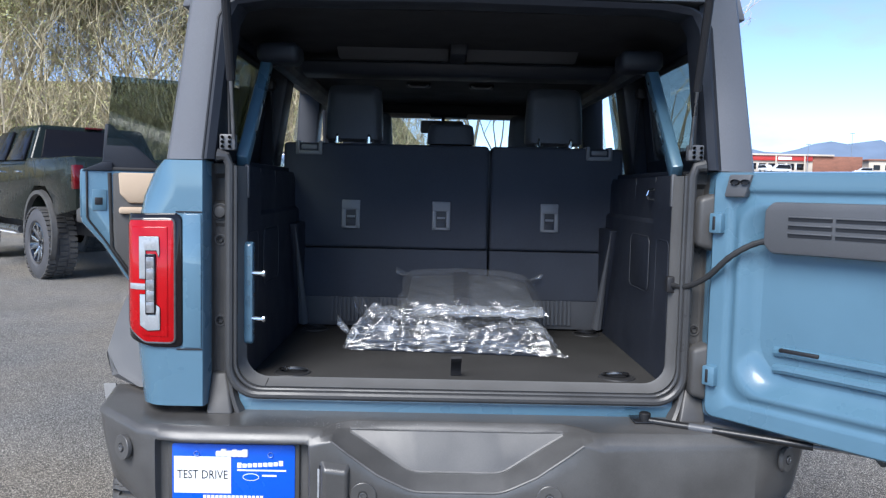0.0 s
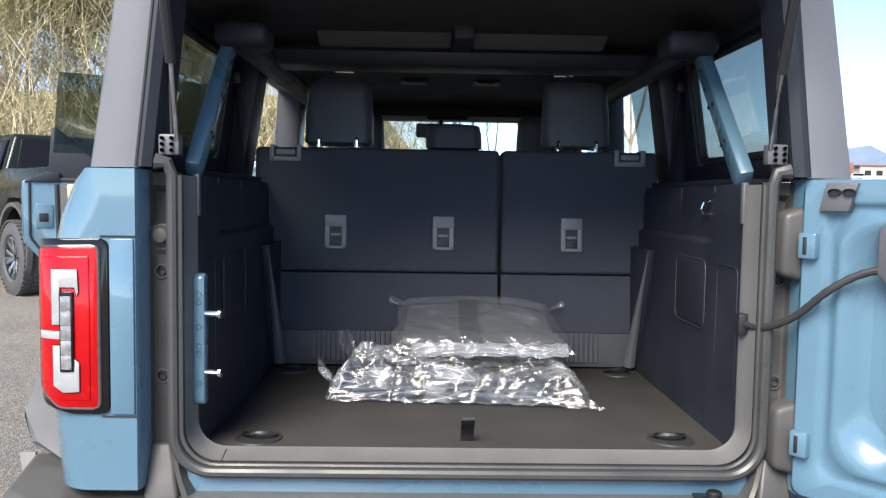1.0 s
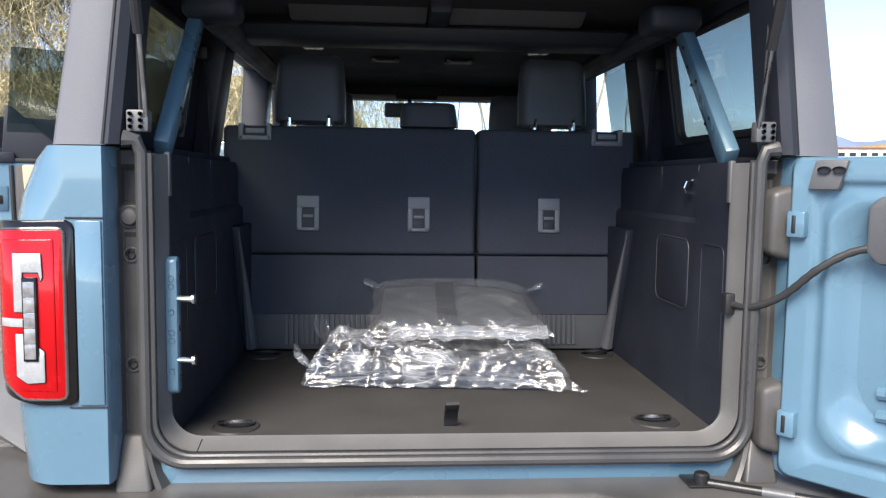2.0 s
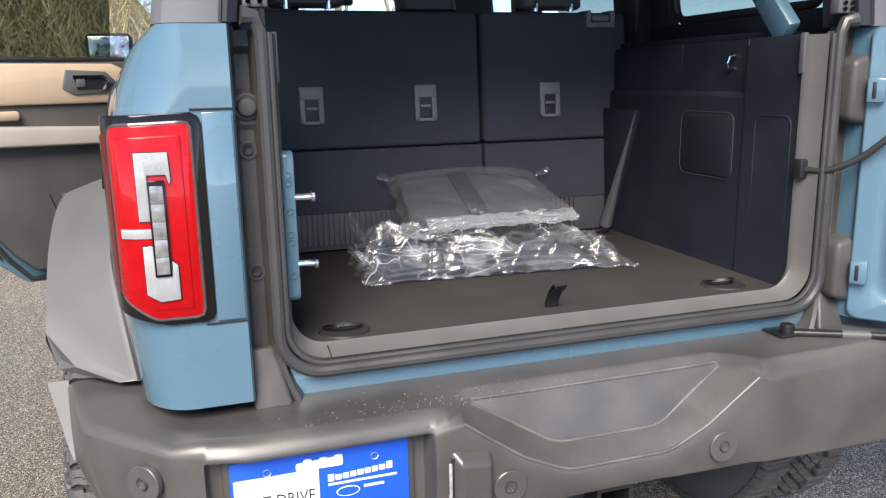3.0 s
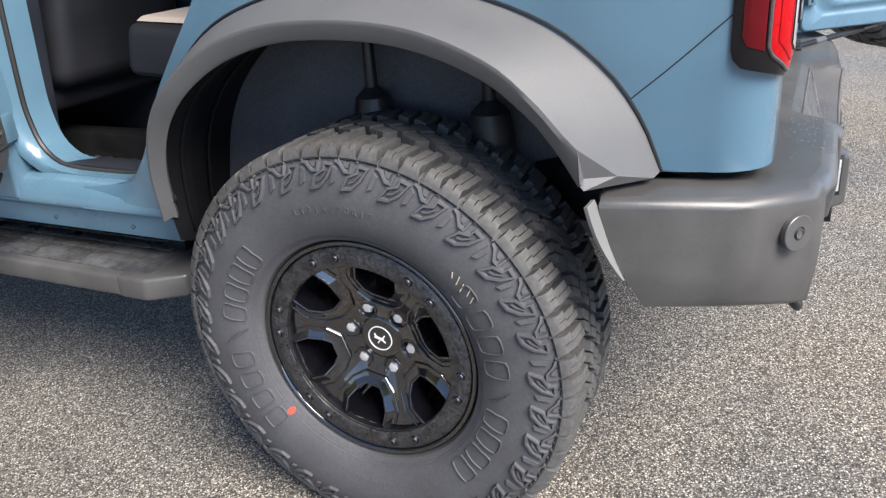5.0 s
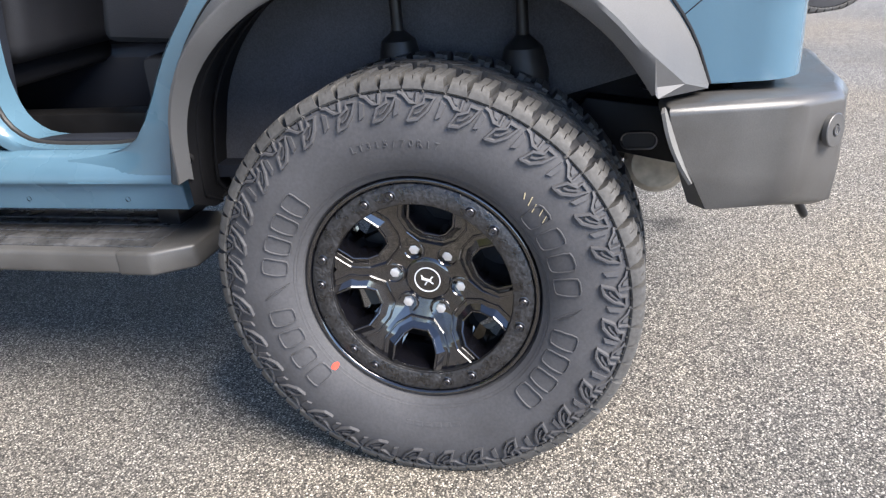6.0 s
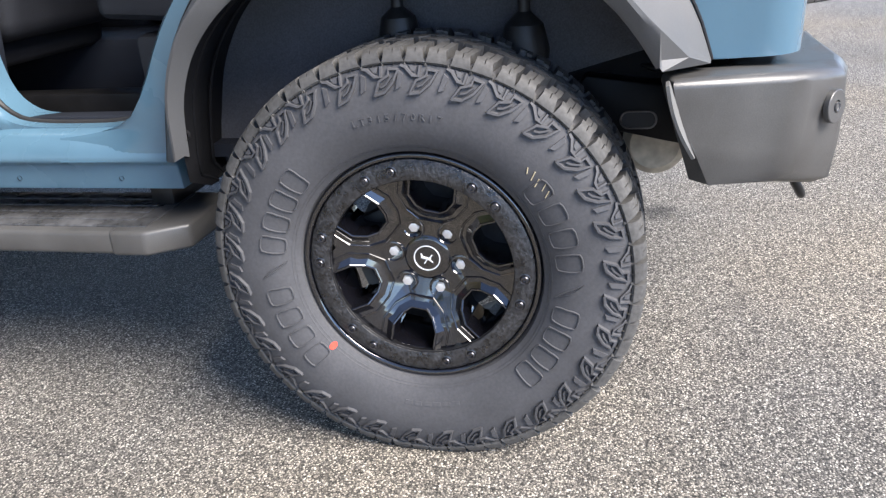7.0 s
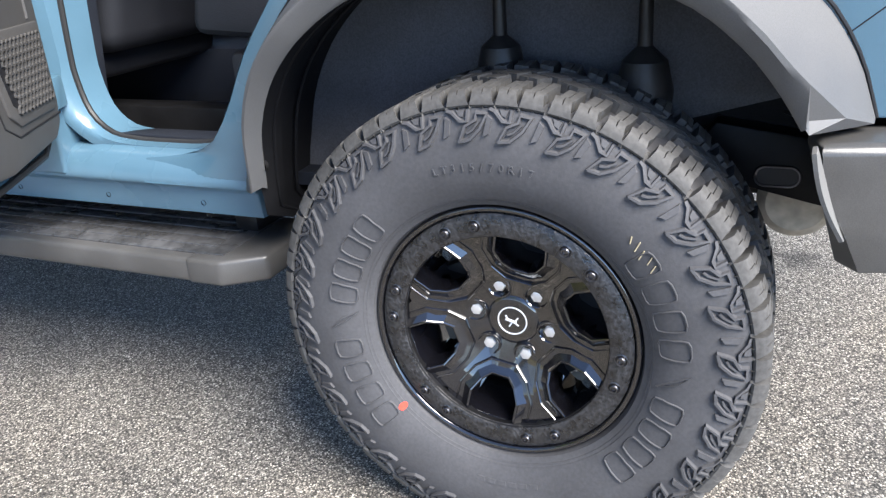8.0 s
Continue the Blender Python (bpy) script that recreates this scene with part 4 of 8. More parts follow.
def tail_lamp(s):
    fix = (lambda m: m) if s < 0 else mirrored
    lamp = sub("tail_lamp", (0, 0, 0), "red tail lamp with white bracket-shaped insert and smoked border")
    part("housing", fix(wrapped(strip(stretch_out(lamp_outline(0.004), 0.056), -0.066, -0.0855, 0.004))), SMOKE, lamp, "smoked black lamp housing")
    part("side_marker", fix(wrapped(strip([(-0.838, 1.252), (-0.868, 1.248), (-0.876, 1.238), (-0.876, 1.020), (-0.868, 1.006), (-0.838, 0.997)], -0.08, -0.0880, 0.002))), RED_DARK, lamp, "dark red side marker")
    inset = [(-0.694, 1.256), (-0.696, 1.262), (-0.702, 1.265), (-0.812, 1.262), (-0.820, 1.258), (-0.825, 1.248), (-0.825, 1.002), (-0.815, 0.989), (-0.772, 0.963), (-0.764, 0.960), (-0.706, 0.959), (-0.697, 0.962), (-0.694, 0.968)]
    inset = [(x - 0.007, z) for x, z in inset]
    part("bezel", fix(wrapped(tube([(x, -0.0865, z) for x, z in line_path(inset + inset[:1], 90)], 0.0038, 8))), LAMP_BEZEL, lamp, "clear grey lens bezel")
    part("red_lens", fix(wrapped(strip(inset, -0.08, -0.0905, 0.004))), RED, lamp, "glossy red lens")
    core = [(-0.709, 1.247), (-0.806, 1.245), (-0.811, 1.240), (-0.811, 1.010), (-0.772, 0.976), (-0.709, 0.974)]
    core = [(x - 0.007, z) for x, z in core]
    part("red_step", fix(wrapped(strip(core, -0.0865, -0.0930, 0.004))), RED, lamp)
    top = [(-0.738, 1.222), (-0.785, 1.222), (-0.785, 1.118), (-0.769, 1.118), (-0.769, 1.188), (-0.742, 1.188), (-0.738, 1.172), (-0.735, 1.180), (-0.737, 1.222)]
    part("white_insert", fix(wrapped(strip(top, -0.0865, -0.0960, 0.0015))), REFLECT, lamp, "white upper lamp insert")
    low = [(-0.735, 0.992), (-0.765, 0.990), (-0.784, 1.003), (-0.784, 1.080), (-0.769, 1.080), (-0.769, 1.040), (-0.744, 1.040), (-0.744, 1.055), (-0.735, 1.048)]
    part("white_insert", fix(wrapped(strip(low, -0.0865, -0.0960, 0.0015))), REFLECT, lamp, "white lower lamp insert")
    part("side_bar", fix(wrapped(strip([(-0.768, 1.091), (-0.816, 1.091), (-0.816, 1.106), (-0.768, 1.106)], -0.0865, -0.0950, 0.001))), REFLECT, lamp)
    for line in (top, low):
        part("insert_edge", fix(wrapped(tube([(x, -0.0945, z) for x, z in line_path(line + line[:1], 70)], 0.0010, 6))), SMOKE, lamp, "thin dark edge of the insert")
    part("bar_frame", fix(wrapped(strip([(-0.7445, 1.180), (-0.7695, 1.180), (-0.7695, 1.030), (-0.7445, 1.030)], -0.0865, -0.0990, 0.002))), SMOKE, lamp)
    for i in range(5):
        z0 = 1.172 - i * 0.0275
        part("light_bar", fix(wrapped(strip([(-0.7475, z0), (-0.7665, z0), (-0.7665, z0 - 0.0270), (-0.7475, z0 - 0.0270)], -0.0965, -0.1005, 0.0006))), CLEARBAR, lamp)
    # filler between lamp and jamb
    part("filler_strip", fix(box(-0.683, -0.638, -0.0835, -0.07, 0.947, 1.279, 0.002)), PAINT, lamp, "blue filler strip")


tail_lamp(-1)
tail_lamp(1)
for s in (-1, 1):
    for z in (1.2835, 0.9425):
        part("panel_gap", tube([(s * 0.636, -0.0795, z), (s * 0.70, -0.0795, z)], 0.0018, 6), BLACK, car)
# ---- rear opening ----
def jamb(s):
    """Dark plastic pillar beside the opening, with its folds."""
    fix = (lambda m: m) if s < 0 else mirrored
    zs = [0.762, 0.775, 0.80, 0.825, 0.85, 0.88, 0.95, 1.10, 1.245, 1.255, 1.30, 1.312, 1.368, 1.380, 1.405]
    prof = [(-0.634, -0.040), (-0.631, -0.018), (-0.626, -0.006), (-0.622, -0.003), (-0.612, -0.004), (-0.600, -0.005), (-0.596, -0.010), (-0.593, -0.022), (-0.585, -0.034), (-0.578, -0.030), (-0.572, -0.005)]
    rows = []
    for z in zs:
        f = max(0.0, (0.875 - z) / 0.11) ** 2 * 0.034
        deep = 0.016 if 1.305 < z < 1.375 else 0.0
        boss = -0.006 if 1.25 < z < 1.306 else 0.0
        rows.append([(x + f * (i / 10.0) ** 0.6, y - f * 0.55 * (i > 1) + (deep + boss if 1 < i < 6 else 0), z) for i, (x, y) in enumerate(prof)])
    bm = recalc(loft(rows))
    p = part("gate_jamb", fix(bm), JAMB, car, "dark grey plastic gate jamb", sharp=26)
    for z in (1.212, 1.004):
        part("bolt_recess", fix(lathe([(-0.003, 0.0155), (-0.0075, 0.0150), (-0.0080, 0.0135), (-0.0075, 0.0110), (-0.003, 0.0105)], "y", 24, (-0.611, 0, z))), JAMB, p)
        part("bolt_head", fix(disc((-0.611, -0.006, z), 0.0078, 0.004, "y", 6, 0.0015)), JAMB, p, "dark bolt")
    part("bump_stop", fix(lathe([(-0.004, 0.0235), (-0.013, 0.0225), (-0.0145, 0.0205), (-0.0145, 0.0172), (-0.020, 0.0165), (-0.0235, 0.0135), (-0.0245, 0.009), (-0.0245, 0.0001)], "y", 28, (-0.609, 0, 1.283))), JAMB, p, "round bump stop")
    part("stop_slit", fix(lathe([(-0.0140, 0.0185), (-0.0152, 0.0182), (-0.0152, 0.0170), (-0.0140, 0.0168)], "y", 28, (-0.609, 0, 1.283))), BLACK, p)
    part("jamb_foot", fix(hexa([(-0.634, -0.060, 0.772), (-0.566, -0.060, 0.772), (-0.566, 0.02, 0.772), (-0.634, 0.02, 0.772),
                                (-0.634, -0.016, 0.872), (-0.592, -0.018, 0.872), (-0.592, 0.02, 0.872), (-0.634, 0.02, 0.872)], 0.007, 3)), JAMB, p, "moulded foot of the jamb")
    b = bmesh.new()
    for z in (1.16, 0.965, 0.875):
        merge(b, box(-0.637, -0.632, -0.06, -0.04, z, z + 0.018, 0.002))
    part("panel_clip", fix(b), BLACK, p)


jamb(-1)
jamb(1)


def opening_path(half, low, r, top, y, n=8):
    """A U round the opening, down one side, across and up the other."""
    pts = [(-half, y, top)] + [(-half, y, z) for z in np.linspace(top - 0.08, low + r, 6)]
    for k in range(1, n + 1):
        a = radians(180 + 90 * k / n)
        pts.append((-half + r + r * math.cos(a), y, low + r + r * math.sin(a)))
    pts += [(x, y, low) for x in np.linspace(-half + r, half - r, 12)[1:-1]]
    for k in range(n + 1):
        a = radians(270 + 90 * k / n)
        pts.append((half - r + r * math.cos(a), y, low + r + r * math.sin(a)))
    pts += [(half, y, z) for z in np.linspace(low + r, top, 7)[1:]]
    return pts


bulb = opening_path(0.582, 0.818, 0.075, 1.40, -0.030)
bulb = [(bulb[0][0] - 0.03, -0.035, 1.425), (bulb[0][0] - 0.008, -0.032, 1.422)] + bulb + [(bulb[-1][0] + 0.008, -0.032, 1.422), (bulb[-1][0] + 0.03, -0.035, 1.425)]
seal = part("weather_seal", tube(bulb, [0.017, 0.013] + [0.0115] * (len(bulb) - 4) + [0.013, 0.017], 10), SEAL, car, "grey rubber door seal")
part("seal_lip", tube(opening_path(0.5675, 0.832, 0.070, 1.40, -0.028), 0.0055, 8), SEAL, seal)
# moulded sill and scuff strip
rows = []
a0 = opening_path(0.566, 0.834, 0.070, 1.40, -0.018)
a1 = opening_path(0.563, 0.839, 0.068, 1.40, -0.022)
a2 = opening_path(0.557, 0.848, 0.062, 1.40, 0.018)
a3 = opening_path(0.552, 0.853, 0.060, 1.40, 0.026)
a4 = opening_path(0.552, 0.845, 0.060, 1.40, 0.036)
part("scuff_trim", recalc(loft([a0, a1, a2, a3, a4])), SILL, car, "grey moulded cargo sill trim", sharp=40)
part("sill_joint", tube([(-0.492, -0.0225, 0.8385), (-0.492, 0.018, 0.8485)], 0.0012, 5), BLACK, car)
# body-colour rear sill under the seal
part("rear_sill", prism([(-0.006, 0.76), (-0.016, 0.765), (-0.018, 0.80), (-0.010, 0.826), (0.05, 0.83), (0.05, 0.76)], "x", -0.570, 0.570, 0.002), PAINT, car)
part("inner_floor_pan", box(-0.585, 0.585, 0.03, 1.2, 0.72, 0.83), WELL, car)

# ---- cargo space ----
part("cargo_floor", box(-0.553, 0.553, 0.030, 0.95, 0.832, 0.846, 0.003), CARPET, car, "charcoal carpeted cargo floor")
for s in (-1, 1):
    fix = (lambda m: m) if s < 0 else mirrored
    # side trim: flat lower wall, ledge and upper wall
    bm = loft([[(-0.553, y, 0.842), (-0.557, y, 0.87), (-0.560, y, 1.10), (-0.560, y, 1.268), (-0.566, y, 1.276), (-0.574, y, 1.280), (-0.576, y, 1.38), (-0.582, y, 1.402), (-0.64, y, 1.405), (-0.70, y, 1.402)] for y in (0.22, 0.30, 0.45, 0.60, 0.72, 0.95)])
    bm = loft([[(-0.552, y, 0.842), (-0.554, y, 0.87), (-0.556, y, 1.10), (-0.556, y, 1.268), (-0.557, y, 1.276), (-0.557, y, 1.280), (-0.557, y, 1.38), (-0.562, y, 1.402), (-0.60, y, 1.405), (-0.70, y, 1.402)] for y in (0.034, 0.12, 0.215)], bm=bm)
    trim = part("cargo_side_trim", fix(recalc(bm)), SIDETRIM, car, "black cargo side trim", sharp=28)
    part("access_panel", fix(moved(prism([(p[0] + 0.357, p[1] + 1.148) for p in round_rect(0.205, 0.155, 0.022)], "x", -0.561, -0.5565, 0.002), Matrix())), SIDETRIM, trim, "square access cover")
    b = bmesh.new()
    ring = [(-0.5570, p[0] + 0.357, p[1] + 1.148) for p in round_rect(0.213, 0.163, 0.025)]
    tube(ring + ring[:1], 0.0009, 5, b)
    part("cover_edge", fix(b), RIBS, trim)
    part("corner_gusset", fix(prism([(0.66, 1.225), (0.80, 0.855), (0.86, 0.855), (0.86, 1.225)], "x", -0.562, -0.535, 0.006)), SIDETRIM, trim)
    part("trim_rib", fix(tube([(-0.540, 0.664, 1.215), (-0.5345, 0.735, 1.035), (-0.531, 0.802, 0.862)], [0.001, 0.0100, 0.0190], 8)), BEZEL, trim)
    b = bmesh.new()
    tube([(-0.5765, 0.50, 1.285), (-0.5765, 0.50, 1.40)], 0.0016, 5, b)
    part("trim_seam", fix(b), BLACK, trim)
    b = bmesh.new()
    tube([(-0.558, 0.218, 0.90), (-0.560, 0.218, 1.40)], 0.002, 5, b)
    part("trim_seam", fix(b), BLACK, trim)
    if s > 0:
        part("cargo_hook", fix(tube([(-0.574, 0.29, 1.335), (-0.560, 0.286, 1.338), (-0.554, 0.284, 1.348), (-0.558, 0.283, 1.362), (-0.574, 0.284, 1.365)], 0.004, 8)), CHROME, trim)
    part("window_ledge", fix(box(-0.70, -0.60, 0.20, 0.95, 1.402, 1.418, 0.004)), SIDETRIM, trim)
    b = bmesh.new()
    rr = [(-0.5575, q[0] + 0.118, q[1] + 1.055) for q in round_rect(0.115, 0.345, 0.02)]
    tube(rr + rr[:1], 0.003, 6, b)
    part("pressed_field", fix(b), SIDETRIM, trim)
    part("jamb_trim_tab", fix(box(-0.560, -0.548, 0.03, 0.045, 1.32, 1.405, 0.003)), BEZEL, trim)

for x, y in ((-0.445, 0.10), (0.445, 0.115), (-0.485, 0.755), (0.485, 0.755)):
    ring = part("tie_down", lathe([(0.846, 0.051), (0.8490, 0.0495), (0.8490, 0.044), (0.8465, 0.042), (0.8465, 0.0001)], "z", 32, (x, y, 0)), RUBBER, car, "black recessed tie-down")
    arc = [(x + 0.035 * math.cos(radians(a)), y + 0.020 - 0.034 * math.sin(radians(a)), 0.8495 + 0.012 * math.sin(radians(a))) for a in range(0, 181, 18)]
    part("loop", tube(arc, 0.0044, 8), STEEL if y < 0.5 else BLACKMETAL, ring, "metal loop")
    part("loop_hinge", box(x - 0.036, x + 0.036, y + 0.016, y + 0.026, 0.846, 0.853, 0.002), BLACK, ring)

# pull strap: a folded webbing loop standing out of the floor
rows = []
for y, z in smooth_path([(0.104, 0.846), (0.096, 0.868), (0.078, 0.893), (0.062, 0.906), (0.055, 0.903), (0.060, 0.894), (0.078, 0.880), (0.090, 0.862), (0.094, 0.847)], 20):
    rows.append([(-0.0135, y, z), (0.0145, y, z + 0.0015)])
part("pull_strap", thicken(loft(rows), 0.0022), BLACK, car, "black webbing pull strap")

# folding panel strip with ribs at the seat's foot
foot = part("rib_panel", hexa([(-0.545, 0.812, 0.852), (0.545, 0.812, 0.852), (0.545, 0.85, 0.852), (-0.545, 0.85, 0.852), (-0.545, 0.822, 0.958), (0.545, 0.822, 0.958), (0.545, 0.86, 0.958), (-0.545, 0.86, 0.958)], 0.003), RIBS, car, "ribbed grey hinge panel")
for i in range(58):
    x = -0.430 + i * 0.860 / 57
    part("rib", hexa([(x - 0.0042, 0.806, 0.868), (x + 0.0042, 0.806, 0.868), (x + 0.0042, 0.82, 0.868), (x - 0.0042, 0.82, 0.868), (x - 0.0042, 0.815, 0.956), (x + 0.0042, 0.815, 0.956), (x + 0.0042, 0.83, 0.956), (x - 0.0042, 0.83, 0.956)]), RIBS, foot)


# ---- rear seats ----
def seat_y(z):
    return 0.818 + (z - 0.95) * 0.085


def seat_back(name, x0, x1, levers, guide_x, label):
    seat = sub(name, (0, 0, 0), label)
    for z0, z1, nm in ((0.955, 1.131, "lower_panel"), (1.134, 1.512, "back_panel")):
        bm = hexa([(x0 if z0 > 1 else max(x0, -0.585), seat_y(z0), z0), (x1 if z0 > 1 else min(x1, 0.585), seat_y(z0), z0), (x1 if z0 > 1 else min(x1, 0.585), seat_y(z0) + 0.11, z0), (x0 if z0 > 1 else max(x0, -0.585), seat_y(z0) + 0.11, z0),
                   (x0, seat_y(z1), z1), (x1, seat_y(z1), z1), (x1, seat_y(z1) + 0.10, z1), (x0, seat_y(z1) + 0.10, z1)], 0.014 if z0 > 1 else 0.004, 3)
        part(nm, bm, SEATBACK, seat)
    for lx in levers:
        m = Matrix.Translation((lx, seat_y(1.255) - 0.001, 1.255)) @ Matrix.Rotation(radians(-4.9), 4, "X")
        bez = bmesh.new()
        merge(bez, box(-0.033, 0.033, -0.006, 0.004, 0.016, 0.052, 0.003))
        for sx in (-1, 1):
            merge(bez, box(sx * 0.0255 - 0.0075, sx * 0.0255 + 0.0075, -0.0055, 0.004, -0.052, 0.018, 0.002))
        merge(bez, box(-0.033, 0.033, -0.0055, 0.004, -0.052, -0.042, 0.002))
        lv = part("latch_bezel", moved(bez, m), LATCH, seat, "grey seat latch bezel")
        part("latch_recess", moved(box(-0.019, 0.019, -0.0015, 0.002, -0.044, 0.018), m), BLACK, seat)
        part("latch_lever", moved(box(-0.017, 0.017, -0.005, 0.0, -0.043, -0.020, 0.002), m), TRIM, seat)
        part("latch_tab", moved(box(-0.015, 0.015, -0.0045, 0.0, -0.012, -0.004, 0.001), m), LATCH, seat)
    gd = bmesh.new()
    gz = 1.494
    merge(gd, box(guide_x - 0.047, guide_x + 0.047, seat_y(gz) - 0.006, seat_y(gz) + 0.06, gz - 0.026, gz - 0.012, 0.003))
    for sx in (-1, 1):
        merge(gd, box(guide_x + sx * 0.041 - 0.007, guide_x + sx * 0.041 + 0.007, seat_y(gz) - 0.006, seat_y(gz) + 0.06, gz - 0.024, gz + 0.024, 0.003))
    merge(gd, box(guide_x - 0.028, guide_x + 0.028, seat_y(gz) - 0.003, seat_y(gz) + 0.04, gz - 0.006, gz + 0.010, 0.003))
    part("belt_guide", gd, LATCH, seat, "grey belt guide")
    return seat


left_seat = seat_back("rear_seat_back", -0.620, 0.128, (-0.370, -0.042), -0.527, "wide charcoal folding rear seat back")
right_seat = seat_back("rear_seat_back", 0.137, 0.620, (0.352,), 0.530, "narrow charcoal folding rear seat back")


def headrest(cx, z0, z1, y, w, parent, posts=True, d=0.10):
    h = z1 - z0
    rows = []
    for t in (0, 0.04, 0.12, 0.45, 0.80, 0.93, 0.985, 1.0):
        z = z0 + h * t
        ww = w * (1.0 - 0.10 * max(0, t - 0.3) ** 2 * 2) * (1 if 0.03 < t < 0.95 else (0.90 if t < 0.5 else (0.93 if t < 0.99 else 0.86)))
        dd = d * (0.95 if 0.03 < t < 0.95 else 0.7)
        rows.append([(cx + p[0], y + p[1] + (t - 0.5) * 0.02, z) for p in round_rect(ww, dd, min(dd, ww) * 0.38, 5)])
    hr = part("headrest", recalc(loft(rows, closed=True, caps=True)), LEATHER, parent, "black vinyl headrest", sharp=60)
    if posts:
        for sx in (-1, 1):
            px = cx + sx * w * 0.275
            yf = y - d * 0.475
            part("post_cup", prism([(px - 0.015, z0 - 0.004), (px - 0.015, z0 + 0.022), (px - 0.010, z0 + 0.033), (px, z0 + 0.038), (px + 0.010, z0 + 0.033), (px + 0.015, z0 + 0.022), (px + 0.015, z0 - 0.004)], "y", yf - 0.003, yf + 0.02, 0.002), BLACK, parent)
            part("post", tube([(px, yf - 0.006, z0 - 0.008), (px, yf - 0.006, z0 + 0.014), (px, yf - 0.003, z0 + 0.023)], [0.0082, 0.0082, 0.005], 10), CHROME, parent, "bright steel post")
    return hr


headrest(-0.367, 1.520, 1.722, 0.905, 0.208, left_seat)
headrest(0.364, 1.520, 1.724, 0.905, 0.208, right_seat)
headrest(-0.012, 1.515, 1.592, 0.93, 0.175, left_seat, False)

# front seats, dash and what shows through to the windscreen
for sx, lab in ((-1, "black vinyl driver seat"), (1, "black vinyl passenger seat")):
    fs = sub("front_seat", (0, 0, 0), lab)
    part("backrest", hexa([(sx * 0.37 - 0.25, 1.72, 0.85), (sx * 0.37 + 0.25, 1.72, 0.85), (sx * 0.37 + 0.25, 1.90, 0.85), (sx * 0.37 - 0.25, 1.90, 0.85),
                           (sx * 0.37 - 0.20, 1.62, 1.48), (sx * 0.37 + 0.20, 1.62, 1.48), (sx * 0.37 + 0.20, 1.72, 1.48), (sx * 0.37 - 0.20, 1.72, 1.48)], 0.05, 3), BENCH, fs)
    part("cushion", box(sx * 0.37 - 0.26, sx * 0.37 + 0.26, 1.80, 2.35, 0.78, 0.93, 0.04, 3), BENCH, fs)
    headrest(sx * 0.385, 1.49, 1.70, 1.68, 0.23, fs)
part("dashboard", hexa([(-0.72, 2.50, 0.80), (0.72, 2.50, 0.80), (0.72, 3.05, 0.80), (-0.72, 3.05, 0.80), (-0.72, 2.56, 1.32), (0.72, 2.56, 1.32), (0.72, 3.05, 1.28), (-0.72, 3.05, 1.28)], 0.03), TRIM, car)
mir = part("rear_view_mirror", box(-0.155, 0.085, 2.36, 2.39, 1.66, 1.73, 0.012), BEZEL, car, "rear-view mirror")
part("mirror_stalk", tube([(-0.03, 2.39, 1.72), (-0.03, 2.46, 1.80)], 0.01, 8), TRIM, mir)
part("windscreen", thicken(loft([[(-0.68, 3.02, 1.28), (0.68, 3.02, 1.28)], [(-0.63, 2.50, 1.82), (0.63, 2.50, 1.82)]]), 0.004), GLASS, car, "clear windscreen")
for sx in (-1, 1):
    part("windscreen_pillar", tube([(sx * 0.74, 3.05, 1.28), (sx * 0.68, 2.50, 1.84)], 0.04, 10), TRIM, car)
part("bonnet", hexa([(-0.80, 3.02, 0.85), (0.80, 3.02, 0.85), (0.76, 4.25, 0.85), (-0.76, 4.25, 0.85), (-0.74, 3.02, 1.27), (0.74, 3.02, 1.27), (0.68, 4.22, 1.19), (-0.68, 4.22, 1.19)], 0.04, 3), PAINT, car)
for sx in (-1, 1):
    part("front_wing", hexa([(sx * 0.70, 3.02, 0.98), (sx * 0.90, 3.02, 0.98), (sx * 0.90, 4.22, 0.98), (sx * 0.70, 4.22, 0.98), (sx * 0.70, 3.02, 1.22), (sx * 0.86, 3.02, 1.22), (sx * 0.84, 4.2, 1.17), (sx * 0.70, 4.2, 1.17)], 0.03, 3), PAINT, car)
part("front_bumper", box(-0.85, 0.85, 4.22, 4.40, 0.55, 0.78, 0.03), BUMPER, car)

# ---- roof and hardtop ----
def top_x(z):
    return 0.748 - 0.062 * (z - 1.41) / 0.40


